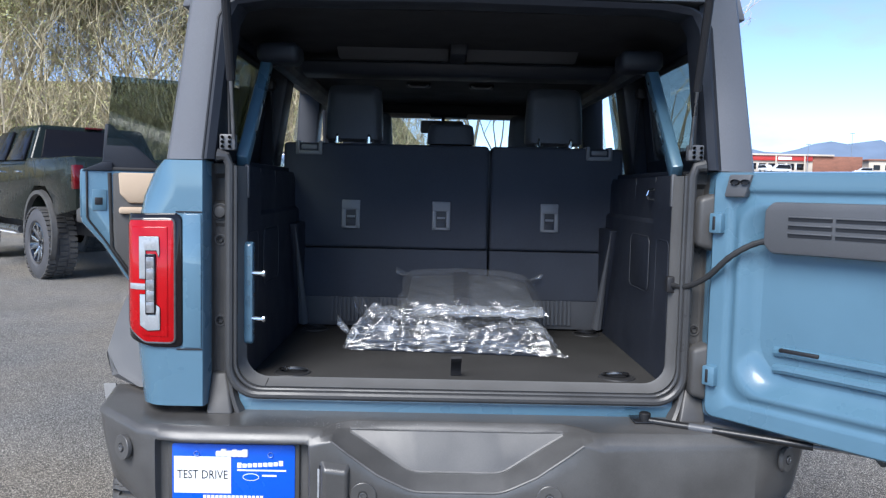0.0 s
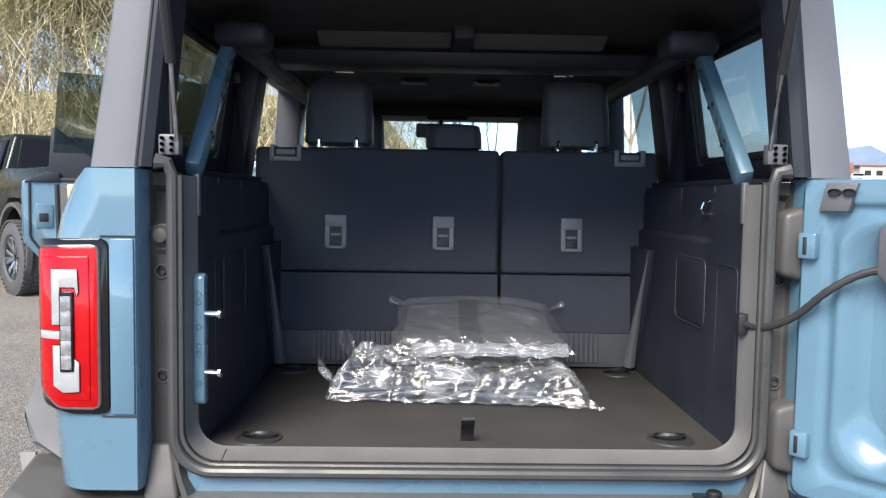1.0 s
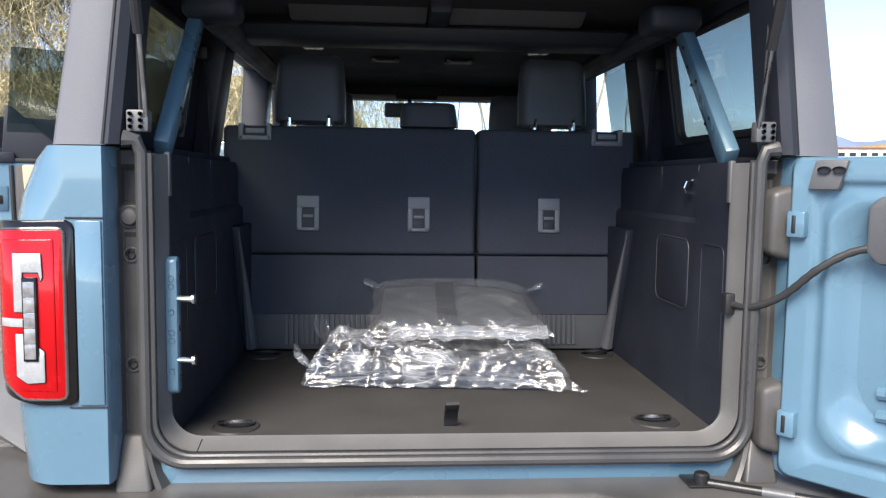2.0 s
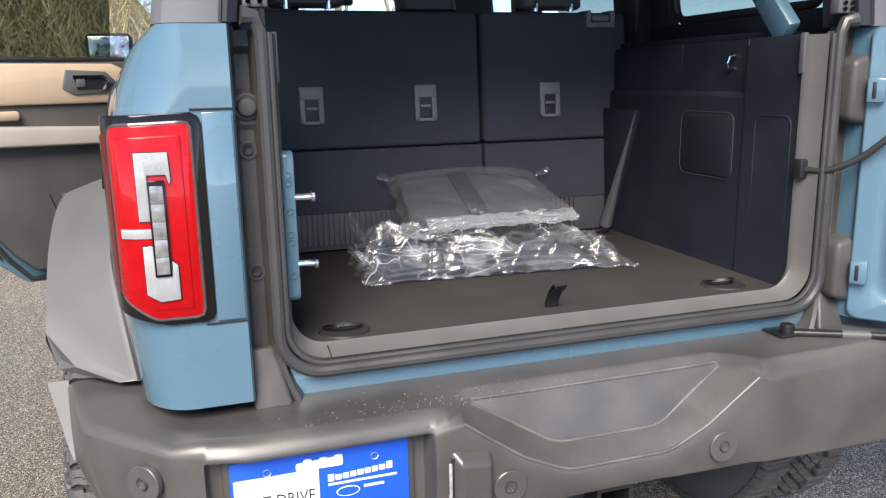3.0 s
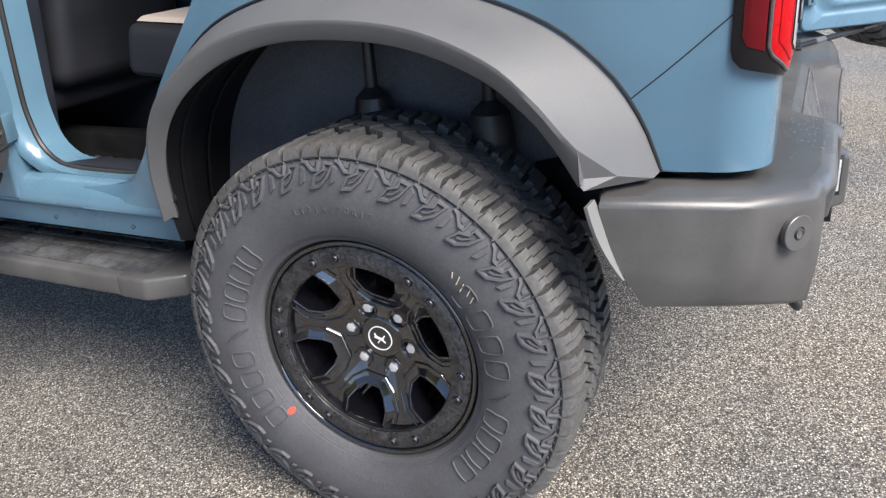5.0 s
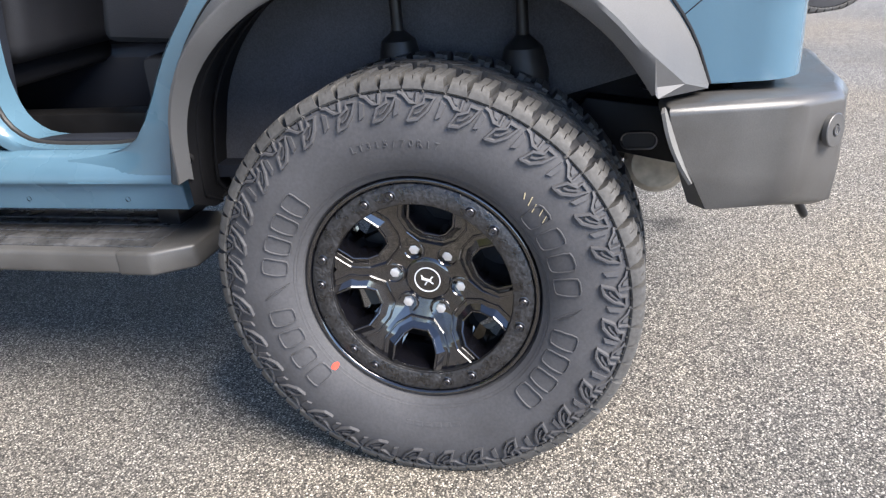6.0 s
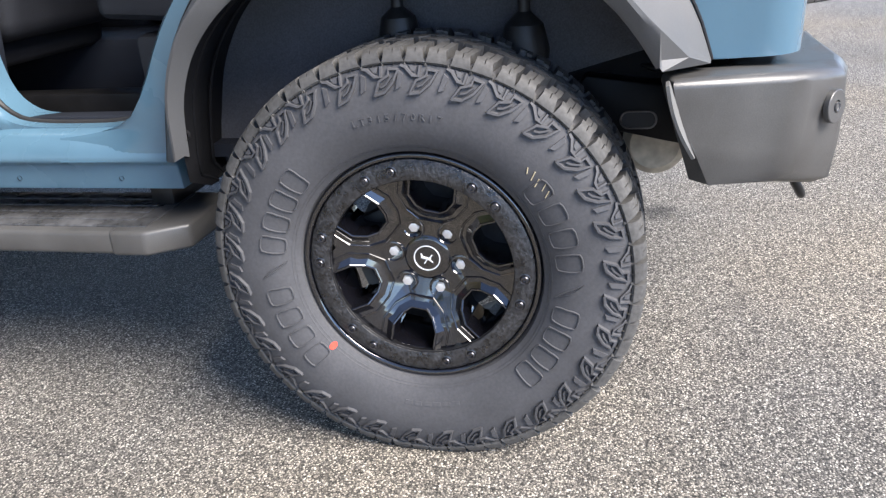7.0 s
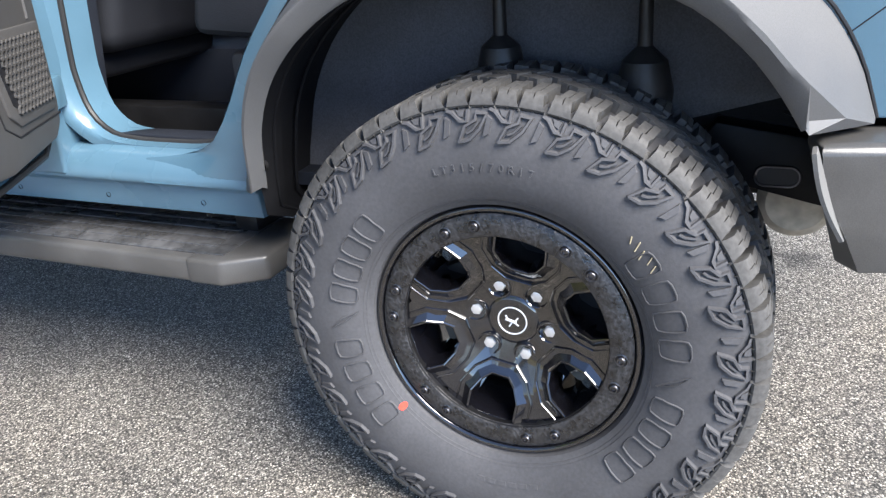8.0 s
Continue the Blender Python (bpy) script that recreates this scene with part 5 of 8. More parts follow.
part("roof", prism([(-0.72, 1.80), (-0.70, 1.865), (-0.55, 1.895), (0.55, 1.895), (0.70, 1.865), (0.72, 1.80), (0.66, 1.805), (0.55, 1.835), (-0.55, 1.835), (-0.66, 1.805)], "y", 0.03, 2.55, 0.006), HARDTOP, car, "grey moulded hardtop roof")
part("headliner", prism([(-0.655, 1.800), (-0.55, 1.828), (0.55, 1.828), (0.655, 1.800), (0.65, 1.793), (0.55, 1.819), (-0.55, 1.819), (-0.65, 1.793)], "y", 0.10, 2.52), LINER, car, "black headliner")
for s in (-1, 1):
    fix = (lambda m: m) if s < 0 else mirrored
    # rear pillar
    rows = []
    for z in (1.413, 1.44, 1.55, 1.66, 1.76, 1.82, 1.86):
        xo, xi = -top_x(z), -(0.640 - 0.045 * (z - 1.41) / 0.4)
        rows.append([(xi, -0.048, z), (xi - 0.012, -0.052, z), (xo + 0.045, -0.050, z), (xo + 0.018, -0.040, z), (xo + 0.003, -0.012, z), (xo, 0.03, z), (xo, 0.15, z), (xo + 0.03, 0.15, z), (xo + 0.035, 0.03, z), (xi + 0.005, 0.0, z)])
    part("hardtop_rear_pillar", fix(recalc(loft(rows, closed=True, caps=True))), HARDTOP, car, "grey moulded hardtop pillar")
    # inner black frame of the glass opening
    fr = [(-(0.632 - 0.045 * (z - 1.41) / 0.4), -0.035, z) for z in np.linspace(1.415, 1.76, 8)] + [(-0.575, -0.032, 1.795), (-0.545, -0.030, 1.812), (-0.50, -0.028, 1.820), (0.0, -0.028, 1.826)]
    part("glass_opening_trim", fix(recalc(loft([[(x - 0.013, y - 0.014, z) for x, y, z in fr], [(x - 0.002, y - 0.016, z) for x, y, z in fr], [(x + 0.014, y - 0.004, z - (0.012 if i > 8 else 0)) for i, (x, y, z) in enumerate(fr)], [(x + 0.020, y + 0.03, z - (0.016 if i > 8 else 0)) for i, (x, y, z) in enumerate(fr)], [(x + 0.016, y + 0.09, z - (0.010 if i > 8 else 0)) for i, (x, y, z) in enumerate(fr)]]))), TRIM, car, "dark grey glass opening trim")
    part("pillar_gap", fix(tube([(x - 0.012, y - 0.013, z) for x, y, z in fr[:9]], 0.004, 6)), BLACK, car)
    # side of the hardtop: rail above and below the glass, forward pillar
    def slab(y0, y1, z0, z1, t=0.035):
        return hexa([(-top_x(z0), y0, z0), (-top_x(z0) + t, y0, z0), (-top_x(z0) + t, y1, z0), (-top_x(z0), y1, z0), (-top_x(z1), y0, z1), (-top_x(z1) + t, y0, z1), (-top_x(z1) + t, y1, z1), (-top_x(z1), y1, z1)], 0.004)

    part("hardtop_side", fix(merge(merge(slab(0.14, 0.95, 1.413, 1.468), slab(0.14, 0.95, 1.765, 1.84)), slab(0.755, 0.95, 1.467, 1.766))), TRIM, car)
    part("door_top_rail", fix(slab(0.94, 2.55, 1.775, 1.84, 0.05)), TRIM, car)
    gl = part("quarter_window", fix(hexa([(-top_x(1.46) + 0.012, 0.14, 1.46), (-top_x(1.46) + 0.016, 0.14, 1.46), (-top_x(1.46) + 0.016, 0.77, 1.46), (-top_x(1.46) + 0.012, 0.77, 1.46), (-top_x(1.77) + 0.012, 0.14, 1.77), (-top_x(1.77) + 0.016, 0.14, 1.77), (-top_x(1.77) + 0.016, 0.77, 1.77), (-top_x(1.77) + 0.012, 0.77, 1.77)])), GLASS_DARK, car, "dark tinted quarter window")
    b = bmesh.new()
    wr = [(p[0] + 0.445, p[1] + 1.615) for p in round_rect(0.56, 0.275, 0.035)]
    tube([(-top_x(z) + 0.026, y, z) for y, z in wr + wr[:1]], 0.012, 8, b)
    part("window_rubber", fix(b), RUBBER, gl, "black window rubber")
    # body-colour sport bar
    a, c = Vector((-0.578, 0.425, 1.760)), Vector((-0.590, 0.125, 1.405))
    dd, wdt, thk = (c - a).normalized(), 0.036, 0.016
    nrm = dd.cross(Vector((1, 0.25, 0))).normalized()
    oth = dd.cross(nrm)
    bar = part("sport_bar", fix(hexa([tuple(c + nrm * u * wdt + oth * v * thk) for u, v in ((-1, -1), (1, -1), (1, 1), (-1, 1))] + [tuple(a + nrm * u * wdt * 0.8 + oth * v * thk) for u, v in ((-1, -1), (1, -1), (1, 1), (-1, 1))], 0.008)), PAINT_IN, car, "body-colour painted sport bar")
    for t, o in ((0.25, 0.4), (0.45, -0.5), (0.5, 0.45), (0.72, -0.45), (0.75, 0.4), (0.35, -0.1)):
        q = a + (c - a) * t + nrm * o * wdt - oth * thk
        part("bar_fixing", fix(moved(disc((0, 0, 0), 0.005, 0.003, "y", 10), Matrix.Translation(q))), BLACKMETAL, bar)
    # padded cage behind: upper corner, pillars by the doors, belt
    part("cage_corner", fix(box(-0.60, -0.475, 0.32, 0.44, 1.715, 1.775, 0.02, 3)), TRIM, car)
    part("cage_rail", fix(tube([(-0.555, 0.40, 1.745), (-0.57, 0.80, 1.752), (-0.575, 1.55, 1.755), (-0.58, 2.45, 1.77)], 0.035, 10)), TRIM, car)
    part("cage_post", fix(hexa([(-0.715, 0.86, 1.40), (-0.66, 0.86, 1.40), (-0.66, 1.00, 1.40), (-0.715, 1.00, 1.40), (-0.66, 0.80, 1.80), (-0.58, 0.80, 1.80), (-0.58, 0.92, 1.80), (-0.66, 0.92, 1.80)], 0.012)), TRIM, car)
    part("door_pillar_trim", fix(hexa([(-0.765, 1.70, 0.70), (-0.68, 1.70, 0.70), (-0.68, 1.80, 0.70), (-0.765, 1.80, 0.70), (-0.70, 1.64, 1.80), (-0.60, 1.64, 1.80), (-0.60, 1.76, 1.80), (-0.70, 1.76, 1.80)], 0.012)), TRIM, car)
    belt = [(-0.655, 0.80, 1.70), (-0.650, 0.82, 1.60), (-0.655, 0.86, 1.45), (-0.66, 0.88, 1.38)]
    part("seat_belt", fix(thicken(loft([[(x, y - 0.022, z) for x, y, z in belt], [(x, y + 0.022, z) for x, y, z in belt]]), 0.002)), TRIM, car, "black seat belt")
    part("belt_anchor", fix(box(-0.675, -0.64, 0.77, 0.84, 1.685, 1.725, 0.01)), BLACK, car)
    # strut of the raised glass and its foot
    foot = part("strut_bracket", fix(box(-0.607, -0.567, -0.035, -0.010, 1.438, 1.478, 0.004)), BEZEL, car, "grey strut bracket")
    b = bmesh.new()
    for i in range(3):
        for j in range(2):
            merge(b, disc((-0.598 + j * 0.018, -0.038, 1.447 + i * 0.0115), 0.0038, 0.003, "y", 8))
    part("rivets", fix(b), BLACK, foot)
    strut = part("gas_strut", fix(tube([(-0.572, -0.030, 1.462), (-0.566, -0.085, 1.62)], 0.0045, 8)), STEEL, car, "gas strut of the raised glass")
    part("strut_tube", fix(tube([(-0.566, -0.080, 1.605), (-0.553, -0.24, 2.00)], 0.0105, 10)), BLACK, strut, "black strut tube")
    part("strut_rod", fix(tube([(-0.585, -0.020, 1.478), (-0.590, -0.018, 1.70)], 0.0035, 6)), RUBBER, strut)
    part("wash_hose", fix(tube(smooth_path([(-0.30 * 1.0, -0.03, 1.90), (-0.32, -0.02, 1.86), (-0.36, -0.005, 1.825)], 8), 0.004, 6)), RUBBER, car)

# overhead: two padded panels, cross bar, lamps and handles
for x0, x1 in ((-0.405, -0.030), (0.030, 0.405)):
    part("overhead_panel", hexa([(x0, 0.705, 1.792), (x1, 0.705, 1.792), (x1, 0.74, 1.792), (x0, 0.74, 1.792), (x0, 0.60, 1.842), (x1, 0.60, 1.842), (x1, 0.64, 1.842), (x0, 0.64, 1.842)], 0.006), GREYPAD, car, "grey overhead panel")
part("overhead_spine", box(-0.028, 0.028, 0.55, 0.80, 1.785, 1.838, 0.008), TRIM, car)
part("cross_bar", hexa([(-0.56, 0.76, 1.745), (0.56, 0.76, 1.745), (0.56, 0.90, 1.745), (-0.56, 0.90, 1.745), (-0.56, 0.73, 1.79), (0.56, 0.73, 1.79), (0.56, 0.90, 1.80), (-0.56, 0.90, 1.80)], 0.02, 3), TRIM, car)
part("front_header", box(-0.62, 0.62, 2.38, 2.52, 1.75, 1.83, 0.02, 3), TRIM, car)
for x0, x1 in ((-0.58, -0.10), (0.10, 0.58)):
    part("sun_visor", box(x0, x1, 2.30, 2.37, 1.738, 1.762, 0.008), GREYARM, car, "pale grey sun visor")
for x in (-0.40, 0.40):
    part("dome_lamp", box(x - 0.035, x + 0.035, 1.30, 1.36, 1.812, 1.822, 0.003), REFLECT, car)
for x in (-0.15, 0.13):
    hd = part("roof_latch", box(x - 0.055, x + 0.055, 1.50, 1.56, 1.802, 1.822, 0.008), TRIM, car)
    part("latch_bar", tube([(x - 0.045, 1.495, 1.808), (x - 0.03, 1.48, 1.80), (x + 0.03, 1.48, 1.80), (x + 0.045, 1.495, 1.808)], 0.004, 8), STEEL, hd)

# raised rear glass
gl = part("rear_glass", hexa([(-0.60, -0.02, 1.885), (0.60, -0.02, 1.885), (0.60, -0.02, 1.891), (-0.60, -0.02, 1.891), (-0.56, -0.42, 2.11), (0.56, -0.42, 2.11), (0.56, -0.42, 2.116), (-0.56, -0.42, 2.116)]), GLASS_DARK, car, "raised dark rear glass")
for x in (-0.46, 0.44):
    part("glass_hinge", box(x - 0.05, x + 0.05, -0.06, 0.06, 1.868, 1.905, 0.006), BEZEL, car, "grey glass hinge")
part("roof_rear_edge", hexa([(-0.66, -0.045, 1.826), (0.66, -0.045, 1.826), (0.66, 0.05, 1.83), (-0.66, 0.05, 1.83), (-0.64, -0.020, 1.868), (0.64, -0.020, 1.868), (0.64, 0.05, 1.89), (-0.64, 0.05, 1.89)], 0.008), HARDTOP, car)

# striker plate
sp = part("striker_plate", prism([(p[0] + 0.030, p[1] + 1.072) for p in round_rect(0.030, 0.268, 0.014)], "x", -0.5575, -0.534, 0.005), PAINT_IN, car, "blue striker plate")
for z in (1.125, 1.006):
    part("striker_pin", tube([(-0.536, 0.022, z), (-0.507, 0.018, z)], 0.0065, 10), CHROME, sp, "bright striker pin")
    part("pin_head", moved(disc((0, 0, 0), 0.0105, 0.003, "x", 16, 0.001), Matrix.Translation((-0.504, 0.018, z))), CHROME, sp)
for z in (1.168, 1.066, 0.968):
    part("plate_hole", disc((-0.5335, 0.031, z), 0.0060, 0.0015, "x", 12), BLACK, sp)
for z in (1.165, 1.15, 1.10, 1.06, 1.045, 0.985):
    part("plate_bolt", disc((-0.5455, 0.0145, z), 0.0055, 0.002, "y", 8), STEEL, sp)


# ---- rear bumper ----
def bumper_columns(plate_side):
    """Half of the bumper, from its outer end to the middle: for each station the points of its section."""
    B, T = 0.56, 0.775
    end = [(-0.86, 0.182, 0.786), (-0.900, 0.178, 0.789), (-0.953, 0.166, 0.790), (-0.953, 0.158, 0.755), (-0.952, 0.142, 0.71), (-0.950, 0.130, 0.68), (-0.947, 0.116, 0.652), (-0.922, 0.092, 0.594), (-0.86, 0.12, 0.585)]
    c2 = [(-0.780, 0.06, 0.780), (-0.850, -0.012, 0.788), (-0.904, -0.056, 0.789), (-0.902, -0.055, 0.74), (-0.893, -0.052, 0.69), (-0.885, -0.049, 0.65), (-0.876, -0.046, 0.605), (-0.853, -0.028, 0.578), (-0.78, 0.04, 0.57)]
    c3 = [(-0.740, 0.04, T), (-0.745, -0.112, 0.773), (-0.772, -0.152, 0.767), (-0.770, -0.153, 0.73), (-0.764, -0.152, 0.68), (-0.754, -0.151, 0.62), (-0.735, -0.146, 0.550), (-0.720, -0.126, 0.532), (-0.70, 0.04, 0.54)]

    def col(x, top, trap, ridge, under, face, bottom):
        return [(x, 0.04, T), (x, top[0] + 0.02, T - 0.001), (x, *top), (x, *trap), (x, *ridge), (x, *under), (x, *face), (x, *bottom), (x, 0.04, B)]

    flat = ((-0.172, 0.769), (-0.182, 0.748), (-0.184, 0.739), (-0.186, 0.700), (-0.184, 0.62), (-0.172, 0.552))
    turned_in = ((-0.158, 0.768), (-0.165, 0.748), (-0.166, 0.739), (-0.167, 0.700), (-0.165, 0.62), (-0.156, 0.545))
    cols = [end, c2, c3, col(-0.724, *turned_in)]
    if plate_side:
        deep = ((-0.172, 0.769), (-0.182, 0.748), (-0.183, 0.740), (-0.141, 0.733), (-0.141, 0.62), (-0.141, 0.548))
        cols += [col(-0.717, (-0.160, 0.768), (-0.166, 0.748), (-0.167, 0.740), *deep[3:]), col(-0.66, *deep), col(-0.54, *deep), col(-0.360, *deep)]
    else:
        cols += [col(-0.54, *flat)]
    side = ((-0.174, 0.768), (-0.184, 0.752), (-0.190, 0.738), (-0.192, 0.700), (-0.192, 0.63), (-0.182, 0.562))
    cols += [col(-0.351, *side), col(-0.325, (-0.168, 0.768), (-0.180, 0.760), (-0.191, 0.746), (-0.193, 0.70), (-0.194, 0.63), (-0.184, 0.566))]
    cols += [col(-0.300, (-0.136, 0.766), (-0.168, 0.763), (-0.192, 0.752), (-0.195, 0.70), (-0.196, 0.63), (-0.186, 0.570))]
    cols += [col(-0.262, (-0.110, 0.759), (-0.116, 0.752), (-0.189, 0.722), (-0.196, 0.69), (-0.198, 0.63), (-0.187, 0.571))]
    cols += [col(-0.190, (-0.110, 0.758), (-0.130, 0.712), (-0.191, 0.672), (-0.197, 0.65), (-0.198, 0.62), (-0.187, 0.572))]
    cols += [col(-0.120, (-0.110, 0.758), (-0.146, 0.672), (-0.193, 0.640), (-0.197, 0.625), (-0.198, 0.60), (-0.187, 0.573))]
    cols += [col(-0.095, (-0.110, 0.758), (-0.149, 0.666), (-0.194, 0.634), (-0.197, 0.622), (-0.198, 0.60), (-0.187, 0.575))]
    return cols


half, plain = bumper_columns(True), bumper_columns(False)
whole = half + [[(-x, y, z) for x, y, z in c] for c in plain[::-1]]
bmb = loft(whole)
bmb.faces.new([bmb.verts.new(p) for p in half[0]])
bmb.faces.new([bmb.verts.new((-x, y, z)) for x, y, z in half[0]][::-1])
bmesh.ops.remove_doubles(bmb, verts=bmb.verts, dist=0.0004)
recalc(bmb)
def bumper_edges(test):
    return [e for e in bmb.edges if len(e.link_faces) == 2 and e.calc_face_angle(0) > 0.12 and test(*[v.co for v in e.verts])]


bevel(bmb, 0.018, 5, bumper_edges(lambda a, c: min(abs(a.x), abs(c.x)) > 0.33 and min(a.z, c.z) > 0.755 and min(abs(a.x), abs(c.x)) < 0.94))
bevel(bmb, 0.030, 5, bumper_edges(lambda a, c: 0.83 < min(abs(a.x), abs(c.x)) and max(abs(a.x), abs(c.x)) < 0.912 and abs(a.z - c.z) > 0.03))
bevel(bmb, 0.0065, 2, [e for e in bmb.edges if len(e.link_faces) == 2 and e.calc_face_angle(0) > 0.16 and max(abs(v.co.x) for v in e.verts) < 0.72])
def edge_highlight(i, reach):
    """A line of the bumper's section along its stations, as a slim rounded bead that paints its highlight."""
    line = [c[i] for c in whole if abs(c[i][0]) <= reach]
    return tube(line_path([(x, y - 0.0002, z + 0.0002) for x, y, z in line], 40), 0.0030, 6)


bumper = part("rear_bumper", bmb, BUMPER, car, "dark powder-coated steel rear bumper", sharp=50, flat=True)
for i, reach in ((2, 0.263), (3, 0.263), (4, 0.301)):
    part("pressed_edge", edge_highlight(i, reach), BUMPER_GLINT, bumper, "edge of the pressing with a painted highlight")
for s in (-1, 1):
    fix = (lambda m: m) if s < 0 else mirrored
    cap = [[(-0.951 + 0.002 * k, 0.168 - 0.052 * t, 0.789 - 0.137 * t), (-0.951 - 0.036 * (1 - t) ** 0.8, 0.170 - 0.050 * t + 0.008 * math.sin(math.pi * t), 0.788 - 0.136 * t)] for k, t in enumerate(np.linspace(0, 1, 9))]
    part("end_cap", fix(thicken(loft([[(x, y, z) for x, y, z in row] for row in cap]), 0.006)), ENDCAP, bumper, "light grey bumper end cap")
    if s > 0:
        continue
    # light pod
    bm = hexa([(-0.353, -0.150, 0.566), (-0.246, -0.150, 0.566), (-0.258, -0.213, 0.582), (-0.315, -0.213, 0.582),
               (-0.353, -0.150, 0.742), (-0.240, -0.150, 0.732), (-0.258, -0.213, 0.684), (-0.315, -0.213, 0.690)], 0.009, 3)
    pd = part("light_pod", fix(bm), BUMPER, car, "moulded pod with number plate lamp", flat=True)

    def slant(t, out):
        """A place on the pod's slanted side, t from its back to its front."""
        return -0.350 + 0.035 * t - 0.87 * out, -0.152 - 0.060 * t - 0.49 * out

    for nm, t0, t1, z0, z1, lift, mat in (("lamp_gasket", 0.34, 0.80, 0.606, 0.696, 0.001, BLACK), ("plate_lamp", 0.42, 0.72, 0.616, 0.686, 0.004, PODLAMP)):
        foot = [slant(t0, -0.006), slant(t1, -0.006), slant(t1, lift), slant(t0, lift)]
        part(nm, fix(hexa([(x, y, z0) for x, y in foot] + [(x, y, z1) for x, y in foot], 0.0008)), mat, pd, "clear number plate lamp" if mat is PODLAMP else "")


def sensor(p, nrm):
    n = Vector(nrm).normalized()
    m = Matrix.Translation(p) @ n.to_track_quat("X", "Z").to_matrix().to_4x4()
    sn = part("parking_sensor", moved(lathe([(-0.006, 0.031), (0.003, 0.031), (0.0042, 0.0295), (0.0042, 0.012), (0.0015, 0.0115), (0.0015, 0.0095), (0.005, 0.0090), (0.005, 0.0001)], "x", 32), m), BUMPER, car, "round parking sensor", sharp=20)
    part("sensor_ring", moved(lathe([(0.0045, 0.0088), (0.0066, 0.0086), (0.0066, 0.0064), (0.0045, 0.006)], "x", 20), m), STEEL, sn)


for s in (-1, 1):
    sensor((s * 0.815, -0.1290, 0.708), (s * 0.63, -0.77, 0.03))
    sensor((s * 0.221, -0.1985, 0.626), (0, -1, 0.02))

# plate with frame
plate = part("plate_frame", prism([(p[0] - 0.539, p[1] + 0.646) for p in round_rect(0.318, 0.178, 0.012)], "y", -0.1505, -0.161, 0.003), JAMB, car, "dark grey number plate frame")
part("plate_panel", prism([(p[0] - 0.539, p[1] + 0.652) for p in round_rect(0.296, 0.146, 0.006)], "y", -0.160, -0.1635, 0.001), PLATE_BLUE, plate, "blue printed dealer plate")
part("white_field", box(-0.682, -0.545, -0.1650, -0.1625, 0.604, 0.694), WHITE, plate, "white field")
part("plate_words", text_bm("TEST DRIVE", 0.0265, 0.0004, Matrix.Translation((-0.6135, -0.1654, 0.649)) @ Matrix.Rotation(radians(90), 4, "X") @ Matrix.Diagonal((0.90, 1.15, 1, 1))), BLACK, plate)
plate.location = (0, 0.0105, 0.003)
# plain bars for the makers' marks and small print
b = bmesh.new()
for i in range(9):
    x = -0.530 + i * 0.0125
    merge(b, box(x, x + 0.0105, -0.1648, -0.163, 0.667 + i * 0.0008, 0.677 + i * 0.0008 + (0.003 if i in (0, 8) else 0), 0.001))
merge(b, box(-0.530, -0.412, -0.1646, -0.163, 0.660, 0.6635))
merge(b, box(-0.470, -0.435, -0.1646, -0.163, 0.647, 0.651))
part("printed_mark", b, WHITE, plate, "plain white bars of a printed mark")
part("oval_mark", prism([(-0.497 + 0.020 * math.cos(radians(a)), 0.645 + 0.009 * math.sin(radians(a))) for a in range(0, 360, 20)], "y", -0.1632, -0.1647), WHITE, plate)
part("oval_core", prism([(-0.497 + 0.0185 * math.cos(radians(a)), 0.645 + 0.0076 * math.sin(radians(a))) for a in range(0, 360, 20)], "y", -0.1632, -0.1650), PLATE_BLUE, plate)
b = bmesh.new()
for i in range(15):
    x = -0.612 + i * 0.0098
    merge(b, box(x, x + 0.0072, -0.1646, -0.163, 0.5905, 0.5985))
merge(b, box(-0.684, -0.394, -0.1642, -0.163, 0.5805, 0.5820))
part("small_print", b, WHITE, plate, "row of small white bars")
b = bmesh.new()
for i in range(16):
    x = -0.645 + i * 0.0135
    merge(b, box(x, x + 0.0102, -0.1624, -0.160, 0.5615, 0.5725))
part("frame_print", b, WHITE, plate, "row of white bars along the frame")
b = bmesh.new()
for i, (dx, h) in enumerate(((0, 0.015), (0.012, 0.020), (0.025, 0.016), (0.038, 0.019), (0.051, 0.017), (0.063, 0.020))):
    merge(b, box(-0.582 + dx, -0.582 + dx + 0.0155, -0.1685, -0.160, 0.694, 0.694 + h, 0.004))
part("white_emblem", b, WHITE, plate, "plain white emblem shape")
for x, z in ((-0.628, 0.701), (-0.450, 0.701), (-0.628, 0.5815), (-0.450, 0.5815)):
    part("plate_screw", disc((x, -0.1650, z), 0.0065, 0.0025, "y", 14, 0.0015), NUT if z > 0.69 else BLACKMETAL, plate)

# pale grit on the bumper's top
def grit():
    r = random.Random(3)
    verts, faces = [], []
    for i in range(170):
        x, y = -0.30 + r.gauss(0, 0.16), -0.165 + abs(r.gauss(0, 0.05))
        q = r.uniform(0.0006, 0.0016)
        k = len(verts)
        verts += [(x + q, y, 0.7748), (x, y + q, 0.7748), (x - q, y, 0.7748), (x, y - q, 0.7748), (x, y, 0.7750 + q)]
        faces += [(k + 4, k, k + 1), (k + 4, k + 1, k + 2), (k + 4, k + 2, k + 3), (k + 4, k + 3, k)]
    me = bpy.data.meshes.new("grit")
    me.from_pydata(verts, [], faces)
    me.materials.append(ENDCAP)
    ob = new("grit", me)
    ob.parent = bumper
    tagged(ob, kind="stuff")


grit()
